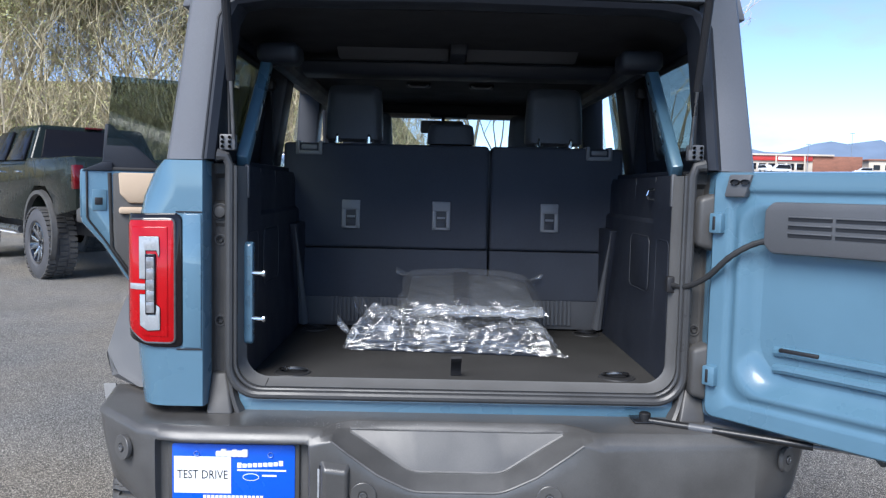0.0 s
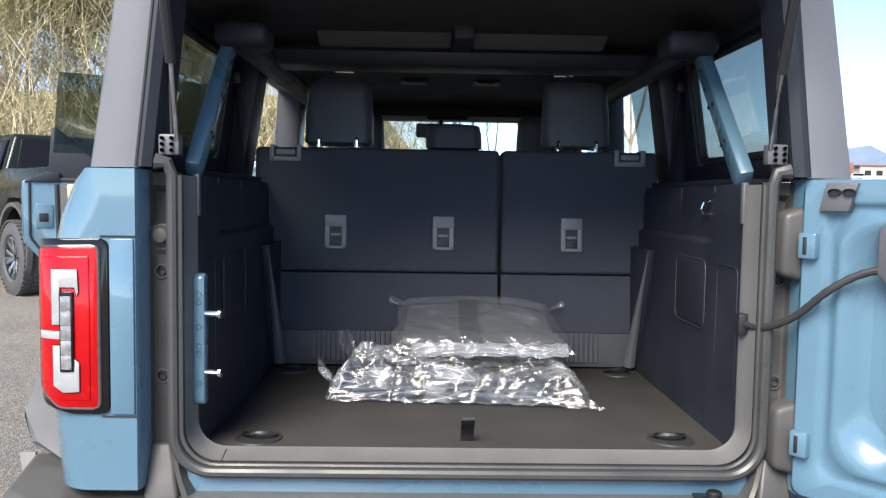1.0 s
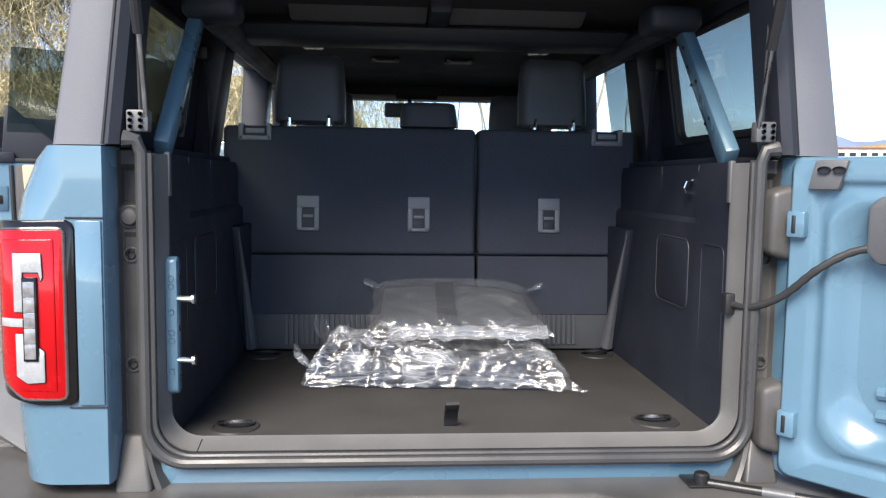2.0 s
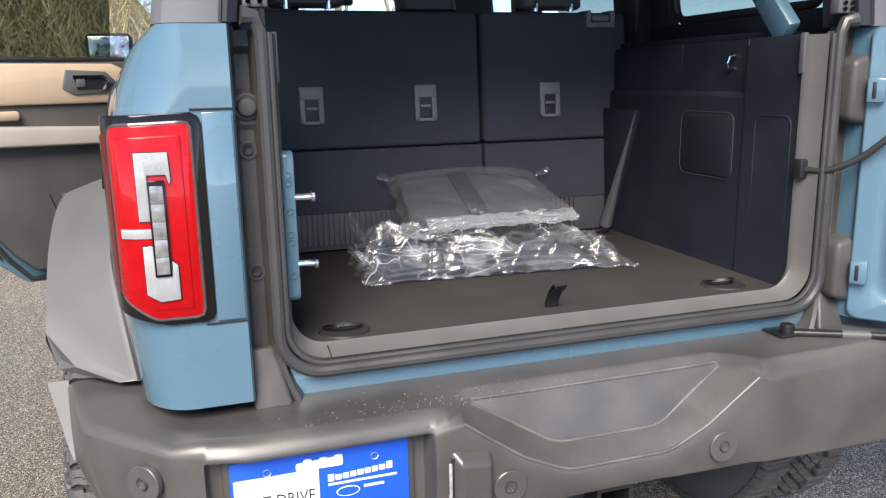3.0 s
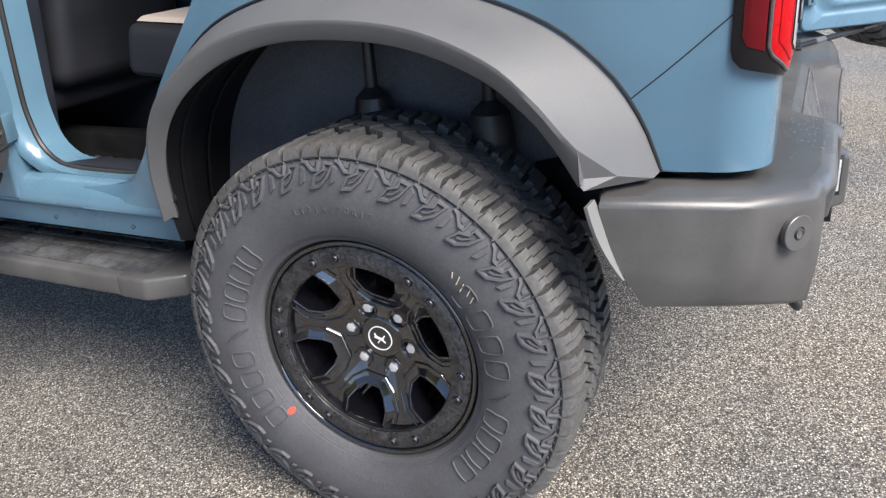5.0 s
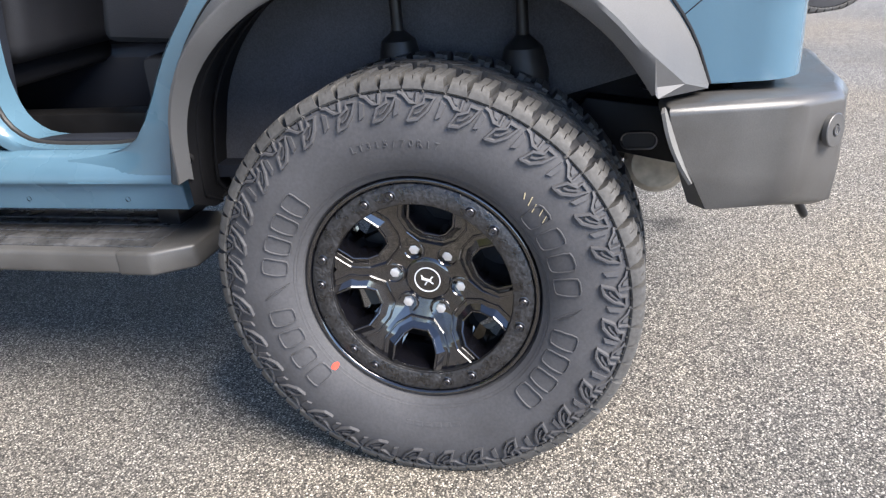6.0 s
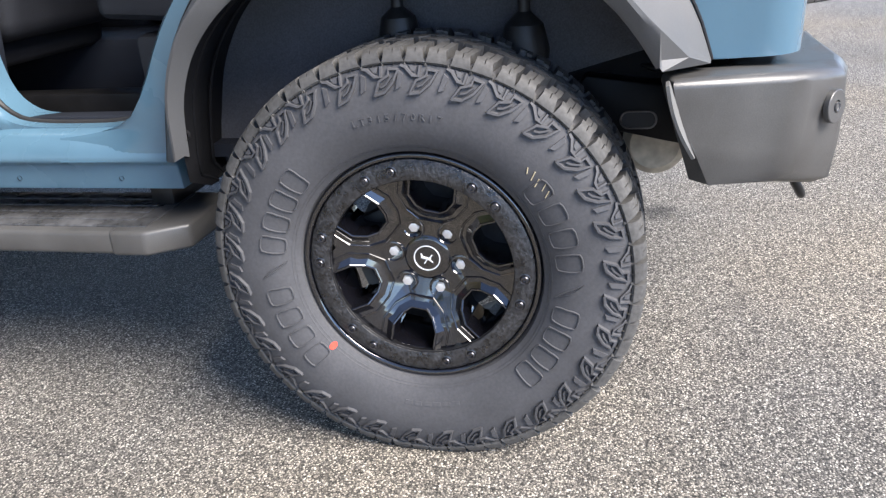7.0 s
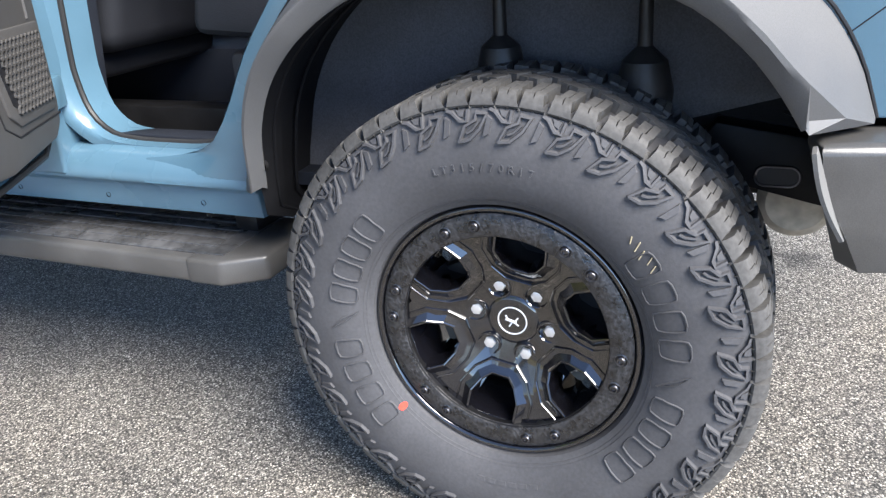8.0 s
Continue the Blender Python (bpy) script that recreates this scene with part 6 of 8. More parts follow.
# tow gear under the bumper
def receiver():
    bm = box(-0.038, 0.038, -0.180, 0.25, 0.566, 0.574)
    merge(bm, box(-0.038, 0.038, -0.180, 0.25, 0.505, 0.513))
    for sx in (-1, 1):
        merge(bm, box(sx * 0.034 - 0.004, sx * 0.034 + 0.004, -0.180, 0.25, 0.512, 0.567))
    return bm


part("hitch_receiver", receiver(), BLACKMETAL, bumper, "black square hitch receiver")
part("socket_plate", prism([(-0.225, 0.552), (-0.225, 0.506), (-0.06, 0.508), (-0.05, 0.562)], "y", -0.16, -0.12, 0.006), BLACKMETAL, bumper)
part("trailer_socket", merge(box(-0.205, -0.110, -0.188, -0.14, 0.512, 0.560, 0.010), disc((-0.240, -0.172, 0.536), 0.024, 0.02, "y", 18, 0.004)), BLACK, bumper, "black trailer socket")
part("socket_hinge", box(-0.160, -0.148, -0.192, -0.17, 0.518, 0.556, 0.003), BLACKMETAL, bumper)
part("tow_loop", tube([(-0.602, -0.06, 0.525)] + [(-0.5675 - 0.0345 * math.cos(radians(a)), -0.118 - 0.026 * math.sin(radians(a)), 0.505 - 0.050 * math.sin(radians(a))) for a in range(0, 181, 12)] + [(-0.533, -0.06, 0.525)], 0.0095, 12), BLACKMETAL, bumper, "black tow loop")
# chassis, axle, silencer
part("frame_rail", box(-0.50, -0.42, -0.06, 4.2, 0.56, 0.70, 0.01), BLACKMETAL, car)
part("frame_rail", box(0.42, 0.50, -0.06, 4.2, 0.56, 0.70, 0.01), BLACKMETAL, car)
for s in (-1, 1):
    fix = (lambda m: m) if s < 0 else mirrored
    part("bumper_bracket", fix(prism([(0.05, 0.70), (0.32, 0.74), (0.36, 0.69), (0.28, 0.625), (0.16, 0.598), (0.05, 0.575)], "x", -0.64, -0.58, 0.006)), BRACKET, car, "black bumper bracket")
    part("bracket_slot", fix(prism([(p[0] + 0.21, p[1] + 0.645) for p in round_rect(0.07, 0.032, 0.015)], "x", -0.643, -0.639)), BLACK, car)
    rim_line = [(-0.643, q[0] + 0.21, q[1] + 0.645) for q in round_rect(0.074, 0.036, 0.017)]
    part("slot_rim", fix(tube(rim_line + rim_line[:1], 0.0025, 6)), RIMBOLT, car)
    part("bump_rubber", fix(lathe([(0.78, 0.040), (0.84, 0.046), (0.885, 0.036), (0.905, 0.013), (1.06, 0.011)], "z", 20, (-0.705, 0.70, 0))), BLACKMETAL, car)
    part("bump_rubber", fix(lathe([(0.75, 0.044), (0.81, 0.051), (0.860, 0.039), (0.885, 0.013), (1.05, 0.011)], "z", 20, (-0.705, 0.44, 0))), BLACKMETAL, car)
    part("brake_line", fix(tube(smooth_path([(-0.50, 0.28, 0.80), (-0.56, 0.24, 0.76), (-0.60, 0.16, 0.74), (-0.62, 0.06, 0.73)], 10), 0.006, 6)), BLACKMETAL, car)
part("rear_axle", tube([(-0.75, HUB_Y, HUB_Z), (0.75, HUB_Y, HUB_Z)], 0.055, 14), BLACKMETAL, car)
part("differential", lathe([(-0.14, 0.03), (-0.09, 0.12), (0.0, 0.15), (0.09, 0.12), (0.14, 0.03)], "y", 20, (0, HUB_Y, HUB_Z)), BLACKMETAL, car)
part("silencer", lathe([(-0.30, 0.0001), (-0.30, 0.055), (-0.285, 0.072), (0.285, 0.072), (0.30, 0.055), (0.30, 0.0001)], "x", 28, (-0.24, 0.17, 0.560)), SILENCER, car, "dull beige silencer")
part("underbody", box(-0.70, 0.70, 1.20, 4.1, 0.52, 0.58), BLACKMETAL, car)

# ---- sill, doorway, running board, doors ----
for s in (-1, 1):
    fix = (lambda m: m) if s < 0 else mirrored
    sill = prism([(-0.700, 0.684), (-0.800, 0.684), (-0.822, 0.674), (-0.838, 0.652), (-0.845, 0.628), (-0.845, 0.616), (-0.826, 0.604), (-0.818, 0.545), (-0.700, 0.545)], "y", 1.200, 3.05, 0.005)
    sl = part("body_sill", fix(sill), PAINT_IN, car, sharp=40)
    for yy in (1.35, 1.62, 1.9):
        part("sill_plug", fix(disc((-0.8215, yy, 0.572), 0.006, 0.002, "x", 10)), BLACK, sl)
    board = prism([(-0.62, 1.30), (-0.898, 1.30), (-0.898, 3.05), (-0.62, 3.05)], "z", 0.415, 0.470, 0.010, 3)
    cap = prism([(-0.62, 1.190), (-0.842, 1.190), (-0.900, 1.275), (-0.900, 1.365), (-0.62, 1.365)], "z", 0.413, 0.4715, 0.009, 3)
    bd = part("running_board", fix(board), BUMPER, car, "grey plastic running board")
    part("end_cap", fix(cap), BUMPER, bd, "grey moulded end cap")
    part("tread_pad", fix(box(-0.868, -0.64, 1.285, 3.02, 0.469, 0.4745, 0.002)), BOARDTOP, bd, "black worn step pad")
    for i in range(4):
        x = -0.68 - i * 0.045
        part("tread_strip", fix(box(x - 0.018, x + 0.018, 1.33, 3.0, 0.4735, 0.4775, 0.0015)), BOARDTOP, bd)
    for yy in (1.32, 2.2):
        part("board_bracket", fix(box(-0.73, -0.55, yy - 0.03, yy + 0.03, 0.47, 0.53, 0.005)), BLACKMETAL, bd)
    # inside of the doorway
    part("door_scuff", fix(prism([(-0.52, 0.635), (-0.60, 0.665), (-0.70, 0.698), (-0.766, 0.702), (-0.766, 0.690), (-0.52, 0.60)], "y", 1.27, 1.66, 0.003)), TRIM, car, "black doorway scuff plate")
    part("pillar_post", fix(hexa([(-0.850, 1.705, 0.62), (-0.70, 1.715, 0.62), (-0.70, 1.82, 0.62), (-0.846, 1.825, 0.62), (-0.846, 1.672, 1.40), (-0.70, 1.68, 1.40), (-0.70, 1.80, 1.40), (-0.843, 1.805, 1.40)], 0.010, 3)), PAINT_IN, car, "blue painted door pillar")
    way = smooth_path([(1.652, 1.40), (1.672, 1.15), (1.692, 0.90), (1.692, 0.825), (1.672, 0.750), (1.625, 0.706), (1.56, 0.692), (1.45, 0.689), (1.35, 0.692), (1.285, 0.712), (1.240, 0.775), (1.17, 0.885), (1.09, 0.985), (1.02, 1.07)], 60)
    rows = []
    for x, off in ((-0.70, -0.006), (-0.772, -0.002), (-0.800, 0.004), (-0.822, 0.016), (-0.838, 0.032)):
        row = []
        for k, (y, z) in enumerate(way):
            (y0, z0), (y1, z1) = way[max(k - 1, 0)], way[min(k + 1, 60)]
            d = math.hypot(y1 - y0, z1 - z0)
            ny, nz = -(z1 - z0) / d, (y1 - y0) / d
            here = 0.3 + 0.7 * max(0.0, min(1.0, (y - 1.30) / 0.10))
            lim = float(np.interp(z, [0.70, 0.80], [0.798, 0.838]))
            row.append((max(x, -0.826 if y < 1.31 else -lim), y + ny * off * here, z + nz * off * here))
        rows.append(row)
    part("doorway_frame", fix(recalc(loft(rows))), PAINT_IN, car, "blue painted door frame", sharp=60)
    part("doorway_seal", fix(tube([(-0.770, y, z) for y, z in way], 0.008, 8)), RUBBER, car, "grey rubber doorway seal")
    part("doorway_inner_wall", fix(prism([(1.20, 0.60), (1.26, 0.60), (1.24, 0.73), (1.13, 0.89), (1.00, 1.05), (0.93, 1.20), (0.88, 1.40), (0.80, 1.40), (0.80, 1.16), (0.95, 1.07), (1.09, 0.90), (1.185, 0.72)], "x", -0.70, -0.66)), TRIM, car)
    part("inner_wheelhouse", fix(box(-0.585, -0.45, 0.95, 1.05, 0.60, 1.25)), TRIM, car)
part("cabin_floor", box(-0.70, 0.70, 1.0, 3.0, 0.585, 0.615), TRIM, car, "black cabin floor")
part("tunnel", box(-0.16, 0.16, 1.2, 2.9, 0.60, 0.80, 0.03), TRIM, car)
bench = sub("rear_bench", (0, 0, 0), "dark rear bench with pale seat panels")
part("bench_base", box(-0.62, 0.62, 0.97, 1.38, 0.62, 0.86, 0.02), BENCH, bench)
part("cushion", hexa([(-0.64, 0.93, 0.865), (0.64, 0.93, 0.865), (0.64, 1.46, 0.90), (-0.64, 1.46, 0.90), (-0.62, 0.93, 1.00), (0.62, 0.93, 1.00), (0.62, 1.45, 1.03), (-0.62, 1.45, 1.03)], 0.03, 3), BENCH, bench)
part("pale_panel", hexa([(-0.60, 0.96, 1.006), (0.60, 0.96, 1.006), (0.60, 1.43, 1.030), (-0.60, 1.43, 1.030), (-0.58, 0.97, 1.018), (0.58, 0.97, 1.018), (0.58, 1.42, 1.042), (-0.58, 1.42, 1.042)], 0.006), SEATTAN, bench, "pale vinyl seat panel")
part("bench_front", box(-0.60, 0.60, 0.90, 0.96, 0.95, 1.50, 0.02), LEATHER, bench)
mat_bm = box(-0.62, -0.18, 1.40, 1.95, 0.612, 0.626, 0.006)
for i in range(9):
    merge(mat_bm, box(-0.60, -0.20, 1.44 + i * 0.05, 1.455 + i * 0.05, 0.625, 0.630))
fmat = part("floor_mat", mat_bm, BOARDTOP)
tagged(fmat, "black rubber floor mat on the cabin floor", "floor mat")

# ---- opened rear side door ----
door = sub("rear_door", (-0.868, 1.690, 0.0), "opened blue rear door with tan and grey inner trim")
door.rotation_euler = (0, 0, radians(-63.0))
# local: -y runs from the hinge to the latch edge, -x is outside
DL = 0.785
outl = [(0.0, 0.75), (-0.012, 0.705), (-0.050, 0.675), (-0.30, 0.668), (-0.42, 0.675), (-0.49, 0.74), (-0.60, 0.92), (-0.70, 1.08), (-DL, 1.18), (-DL, 1.405), (0.0, 1.405)]
part("door_skin", prism(outl, "x", -0.075, -0.005, 0.010), PAINT, door, "blue door shell")
inl = [(-0.02, 0.80), (-0.032, 0.755), (-0.065, 0.728), (-0.29, 0.712), (-0.40, 0.722), (-0.46, 0.78), (-0.575, 0.94), (-0.655, 1.06), (-0.66, 1.15), (-0.66, 1.39), (-0.02, 1.40)]
part("door_inner", prism(inl, "x", -0.006, 0.038, 0.010), GREYDOOR, door, "grey moulded door trim")
part("tan_top", prism([(-0.09, 1.392), (-0.045, 1.372), (-0.035, 1.29), (-0.05, 1.262), (-0.60, 1.262), (-0.635, 1.30), (-0.64, 1.392)], "x", 0.030, 0.052, 0.008), TAN, door, "tan upper door trim")
part("handle_bezel", prism([(-0.245, 1.372), (-0.115, 1.366), (-0.085, 1.335), (-0.12, 1.295), (-0.225, 1.290), (-0.262, 1.312)], "x", 0.048, 0.060, 0.004), BEZEL, door, "grey handle bezel")
part("handle_recess", prism([(-0.225, 1.355), (-0.125, 1.352), (-0.108, 1.334), (-0.13, 1.308), (-0.215, 1.306)], "x", 0.058, 0.0615), BLACK, door)
part("pull_handle", tube([(0.064, -0.228, 1.350), (0.066, -0.13, 1.350), (0.066, -0.108, 1.334), (0.064, -0.128, 1.306)], 0.005, 8), CHROME, door, "silver pull handle")
part("lock_knob", box(0.058, 0.066, -0.218, -0.188, 1.315, 1.343, 0.004), BEZEL, door)
part("armrest", hexa([(0.03, -0.55, 1.135), (0.085, -0.55, 1.135), (0.085, -0.11, 1.125), (0.03, -0.06, 1.125), (0.03, -0.55, 1.205), (0.075, -0.55, 1.20), (0.075, -0.13, 1.185), (0.03, -0.06, 1.18)], 0.012, 3), GREYARM, door, "pale grey armrest")
part("tan_pad", box(0.03, 0.062, -0.64, -0.40, 1.215, 1.245, 0.01), TAN, door)
part("pocket_frame", prism([(-0.042, 0.968), (-0.30, 0.968), (-0.262, 0.815), (-0.225, 0.790), (-0.060, 0.790), (-0.042, 0.805)], "x", 0.034, 0.044, 0.005), GREYDOOR, door)
part("pocket_back", prism([(-0.058, 0.950), (-0.275, 0.950), (-0.243, 0.835), (-0.210, 0.815), (-0.070, 0.815), (-0.058, 0.826)], "x", 0.040, 0.0455), BLACK, door)
b = bmesh.new()
for r in range(9):
    for c in range(13):
        y0, z0 = -0.068 - c * 0.0172 - (r % 2) * 0.0086, 0.942 - r * 0.0150
        if y0 < -0.262 + (0.945 - z0) * 0.30:
            continue
        ring = [[(y0 + rad * math.cos(radians(a)), z0 + rad * math.sin(radians(a))) for a in range(30, 390, 60)] for rad in (0.0096, 0.0068)]
        loft([[(0.0450, *q) for q in ring[0]], [(0.0495, *q) for q in ring[0]], [(0.0495, *q) for q in ring[1]], [(0.0450, *q) for q in ring[1]]], closed=True, bm=b)
part("mesh_pocket", recalc(b), GREYDOOR, door, "dark honeycomb pocket")
part("trim_line", tube([(0.0375, -0.03, 0.776), (0.0375, -0.235, 0.772), (0.0375, -0.285, 0.80), (0.0375, -0.335, 0.97)], 0.0025, 6), BLACK, door)
part("trim_fold", tube([(0.037, -0.062, 1.25), (0.037, -0.075, 0.975)], 0.005, 6), GREYDOOR, door)
part("latch_face", box(-0.045, -0.008, -DL - 0.002, -DL + 0.004, 1.20, 1.38, 0.003), PAINT_IN, door)
part("edge_seal", tube(line_path([(-0.003, -0.762, 1.395), (-0.003, -0.762, 1.195), (-0.003, -0.690, 1.095), (-0.003, -0.590, 0.930), (-0.003, -0.495, 0.770)], 40), 0.0045, 8), RUBBER, door, "black rubber edge seal")
part("latch_plate", box(-0.006, 0.000, -0.742, -0.684, 1.228, 1.318, 0.003), PAINT_IN, door)
part("latch_slot", box(-0.006, 0.002, -0.732, -0.700, 1.252, 1.284, 0.003), BLACK, door, "black latch slot")
part("corner_cap", prism([(-0.782, 1.398), (-0.66, 1.398), (-0.66, 1.436), (-0.70, 1.436)], "x", -0.070, 0.004, 0.005), TRIM, door, "black corner cap")
part("latch_slot", box(-0.035, -0.012, -DL - 0.005, -DL, 1.255, 1.285, 0.003), BLACK, door, "black latch slot")
part("door_seal", tube([(-0.004, -0.03, 0.710), (-0.004, -0.06, 0.690), (-0.004, -0.30, 0.682), (-0.004, -0.41, 0.690), (-0.004, -0.47, 0.76), (-0.004, -0.58, 0.94), (-0.004, -0.665, 1.07), (-0.004, -0.672, 1.39)], 0.008, 8), RUBBER, door)
part("door_glass", hexa([(-0.030, -0.69, 1.40), (-0.026, -0.69, 1.40), (-0.026, -0.06, 1.40), (-0.030, -0.06, 1.40), (0.022, -0.66, 1.80), (0.026, -0.66, 1.80), (0.026, -0.05, 1.80), (0.022, -0.05, 1.80)]), GLASS_DARK, door, "dark tinted frameless door glass")
part("glass_rubber", box(-0.045, 0.0, -0.72, -0.02, 1.40, 1.415, 0.004), RUBBER, door)
part("corner_sail", prism([(-0.70, 1.405), (-0.45, 1.405), (-0.665, 1.60), (-0.685, 1.60)], "x", -0.036, -0.012, 0.004), TRIM, door)
for z in (0.775, 1.10):
    part("hinge", box(-0.03, 0.03, -0.01, 0.05, z, z + 0.07, 0.008), PAINT_IN, door, "blue door hinge")

# front side doors, closed, with mirrors
for s in (-1, 1):
    fix = (lambda m: m) if s < 0 else mirrored
    fd = part("front_door", fix(prism([(1.84, 0.62), (2.95, 0.62), (2.95, 1.41), (1.82, 1.41)], "x", -0.852, -0.76, 0.012)), PAINT, car, "closed blue front door")
    part("door_window", fix(hexa([(-0.78, 1.78, 1.41), (-0.776, 1.78, 1.41), (-0.776, 2.70, 1.41), (-0.78, 2.70, 1.41), (-0.715, 1.76, 1.80), (-0.711, 1.76, 1.80), (-0.711, 2.45, 1.80), (-0.715, 2.45, 1.80)])), GLASS, fd)
    mr = part("door_mirror", fix(box(-1.10, -0.90, 2.60, 2.70, 1.38, 1.55, 0.025, 3)), TRIM, car, "black door mirror")
    part("mirror_glass", fix(box(-1.085, -0.915, 2.594, 2.601, 1.40, 1.535, 0.002)), CHROME, mr)
    part("mirror_arm", fix(box(-0.93, -0.83, 2.62, 2.70, 1.36, 1.42, 0.012)), TRIM, mr)
# right rear side door, closed
rd = part("rear_door", prism([(0.90, 1.30), (0.97, 1.14), (1.06, 1.02), (1.16, 0.90), (1.27, 0.70), (1.32, 0.60), (1.76, 0.60), (1.73, 1.41), (0.88, 1.41)], "x", 0.78, 0.852, 0.008), PAINT, car, "closed blue rear door")
part("door_window", hexa([(0.776, 0.98, 1.41), (0.78, 0.98, 1.41), (0.78, 1.60, 1.41), (0.776, 1.60, 1.41), (0.711, 0.95, 1.79), (0.715, 0.95, 1.79), (0.715, 1.58, 1.79), (0.711, 1.58, 1.79)]), GLASS_DARK, rd)
part("rear_door_trim", box(0.70, 0.78, 0.90, 1.62, 0.72, 1.41, 0.01), TRIM, car)

# ---- opened tailgate ----
gate = sub("tailgate", (0.632, -0.082, 0.0), "opened blue tailgate with vent panel and spare wheel")
gate.rotation_euler = (0, 0, radians(-51.0))
# local: +x runs from the hinge to the latch edge, -y faces inwards (towards the viewer), +y is outside
GL, GZ0, GZ1 = 1.235, 0.795, 1.412
part("gate_shell", prism([(0.0, GZ0 + 0.03), (0.045, GZ0), (GL - 0.03, GZ0), (GL, GZ0 + 0.03), (GL, GZ1), (0.0, GZ1)], "y", 0.045, 0.11, 0.010), PAINT, gate, "blue outer panel")


def gate_inner():
    """Pressed inner panel: flange, step, recessed field."""
    def ring(inset, r, y, low=0.0):
        w, h = GL + 0.02 - 2 * inset, GZ1 - GZ0 - 2 * inset
        return [(p[0] + GL / 2 - 0.01, y, p[1] + (GZ0 + GZ1) / 2) for p in round_rect(w, h, max(r, 0.005), 6)]
    rows = [ring(0.0, 0.02, 0.05), ring(0.003, 0.02, 0.006), ring(0.010, 0.022, 0.0), ring(0.042, 0.035, 0.0), ring(0.049, 0.04, 0.009), ring(0.060, 0.05, 0.012), ring(0.070, 0.06, 0.005), ring(0.078, 0.07, 0.001), ring(0.088, 0.08, 0.004), ring(0.104, 0.085, 0.020), ring(0.116, 0.09, 0.030), ring(0.128, 0.09, 0.033)]
    bm = loft(rows, closed=True)
    bm.faces.new([bm.verts.new(p) for p in ring(0.128, 0.09, 0.033)])
    return recalc(bm)


part("gate_inner_panel", gate_inner(), PAINT_IN, gate, "pressed blue inner panel", sharp=60, flat=True)
vent = part("vent_panel", prism([(0.124, 1.242), (0.143, 1.221), (1.02, 1.226), (1.02, 1.344), (0.143, 1.341), (0.124, 1.322)], "y", -0.012, 0.04, 0.008), BEZEL, gate, "dark grey slotted vent panel")
for i in range(3):
    z = 1.262 + i * 0.0185
    for x0, x1 in ((0.184, 0.282), (0.290, 0.405), (0.413, 0.53), (0.538, 0.65), (0.658, 0.77), (0.778, 0.89)):
        part("vent_slot", box(x0, x1, -0.0135, -0.008, z, z + 0.0070), BLACK, gate)
        part("vent_lip", box(x0, x1, -0.0165, -0.012, z + 0.0073, z + 0.0105, 0.001), BEZEL, gate)
b = bmesh.new()
for z, x0 in ((0.986, 0.148), (0.945, 0.148)):
    tube([(x0, 0.036, z), (x0 + 0.03, 0.030, z + 0.004), (1.0, 0.030, z - 0.002)], 0.013, 10, b)
part("pressed_rib", b, PAINT_IN, gate)
part("drain_slot", box(0.163, 0.257, 0.0145, 0.03, 0.9895, 0.9985, 0.003), BLACK, gate)
b = bmesh.new()
for i in range(5):
    merge(b, disc((0.30 + 0.17 * i, 0.037, 1.17 - 0.02 * (i % 2)), 0.008, 0.003, "y", 12))
part("grommet", b, PAINT_IN, gate)
part("upper_bracket", hexa([(0.018, -0.010, 1.350), (0.072, -0.010, 1.350), (0.072, 0.02, 1.350), (0.018, 0.02, 1.350), (0.030, -0.009, 1.404), (0.088, -0.009, 1.404), (0.088, 0.02, 1.404), (0.030, 0.02, 1.404)], 0.004), BEZEL, gate, "grey upper bracket")
for x in (0.048, 0.074):
    part("bracket_hole", moved(disc((0, 0, 0), 0.009, 0.003, "y", 14), Matrix.Translation((x, -0.0130, 1.386)) @ Matrix.Diagonal((1.3, 1, 0.7, 1))), BLACK, gate)
for z in (1.285, 0.905):
    part("gate_hinge", box(-0.014, 0.020, -0.018, 0.03, z - 0.025, z + 0.025, 0.005), PAINT_IN, gate, "blue tailgate hinge")
    part("hinge_slot", box(-0.004, 0.004, -0.0195, -0.012, z - 0.017, z + 0.017, 0.002), BLACK, gate)
ga = radians(-51.0)
spare = sub("wheel", (0.632 + 0.64 * math.cos(ga) - 0.245 * math.sin(ga), -0.082 + 0.64 * math.sin(ga) + 0.245 * math.cos(ga), 1.085), "spare wheel with chunky tyre on the tailgate")
spare.rotation_euler = (0, 0, radians(-90 - 51))
for child in wheel.children:
    if child.name.split(".")[0] in ("tyre", "tread"):
        k = child.copy()
        scene.collection.objects.link(k)
        k.parent = spare
# hinge covers on the jamb
for z in (1.285, 0.905):
    hc = part("hinge_cover", prism([(0.590, z + 0.06), (0.640, z + 0.075), (0.655, z + 0.055), (0.655, z - 0.055), (0.640, z - 0.075), (0.590, z - 0.06)], "y", -0.066, -0.004, 0.014, 3), JAMB, car, "dark grey hinge cover")
# check strut of the gate and wiring
st = part("gate_strut", tube([(0.482, -0.063, 0.780), (0.655, -0.152, 0.779), (0.82, -0.245, 0.779)], 0.0095, 12), BLACKMETAL, car, "black tailgate strut")
part("strut_rod", tube([(0.82, -0.245, 0.779), (1.10, -0.40, 0.782)], 0.005, 8), STEEL, st)
part("strut_joint", merge(disc((0.478, -0.061, 0.785), 0.015, 0.015, "z", 16, 0.003), box(0.448, 0.500, -0.080, -0.020, 0.7755, 0.781, 0.002)), BLACKMETAL, st)
part("strut_label", tube([(0.575, -0.1108, 0.7795), (0.625, -0.1366, 0.779)], 0.0100, 12), BEZEL, st, "grey label")
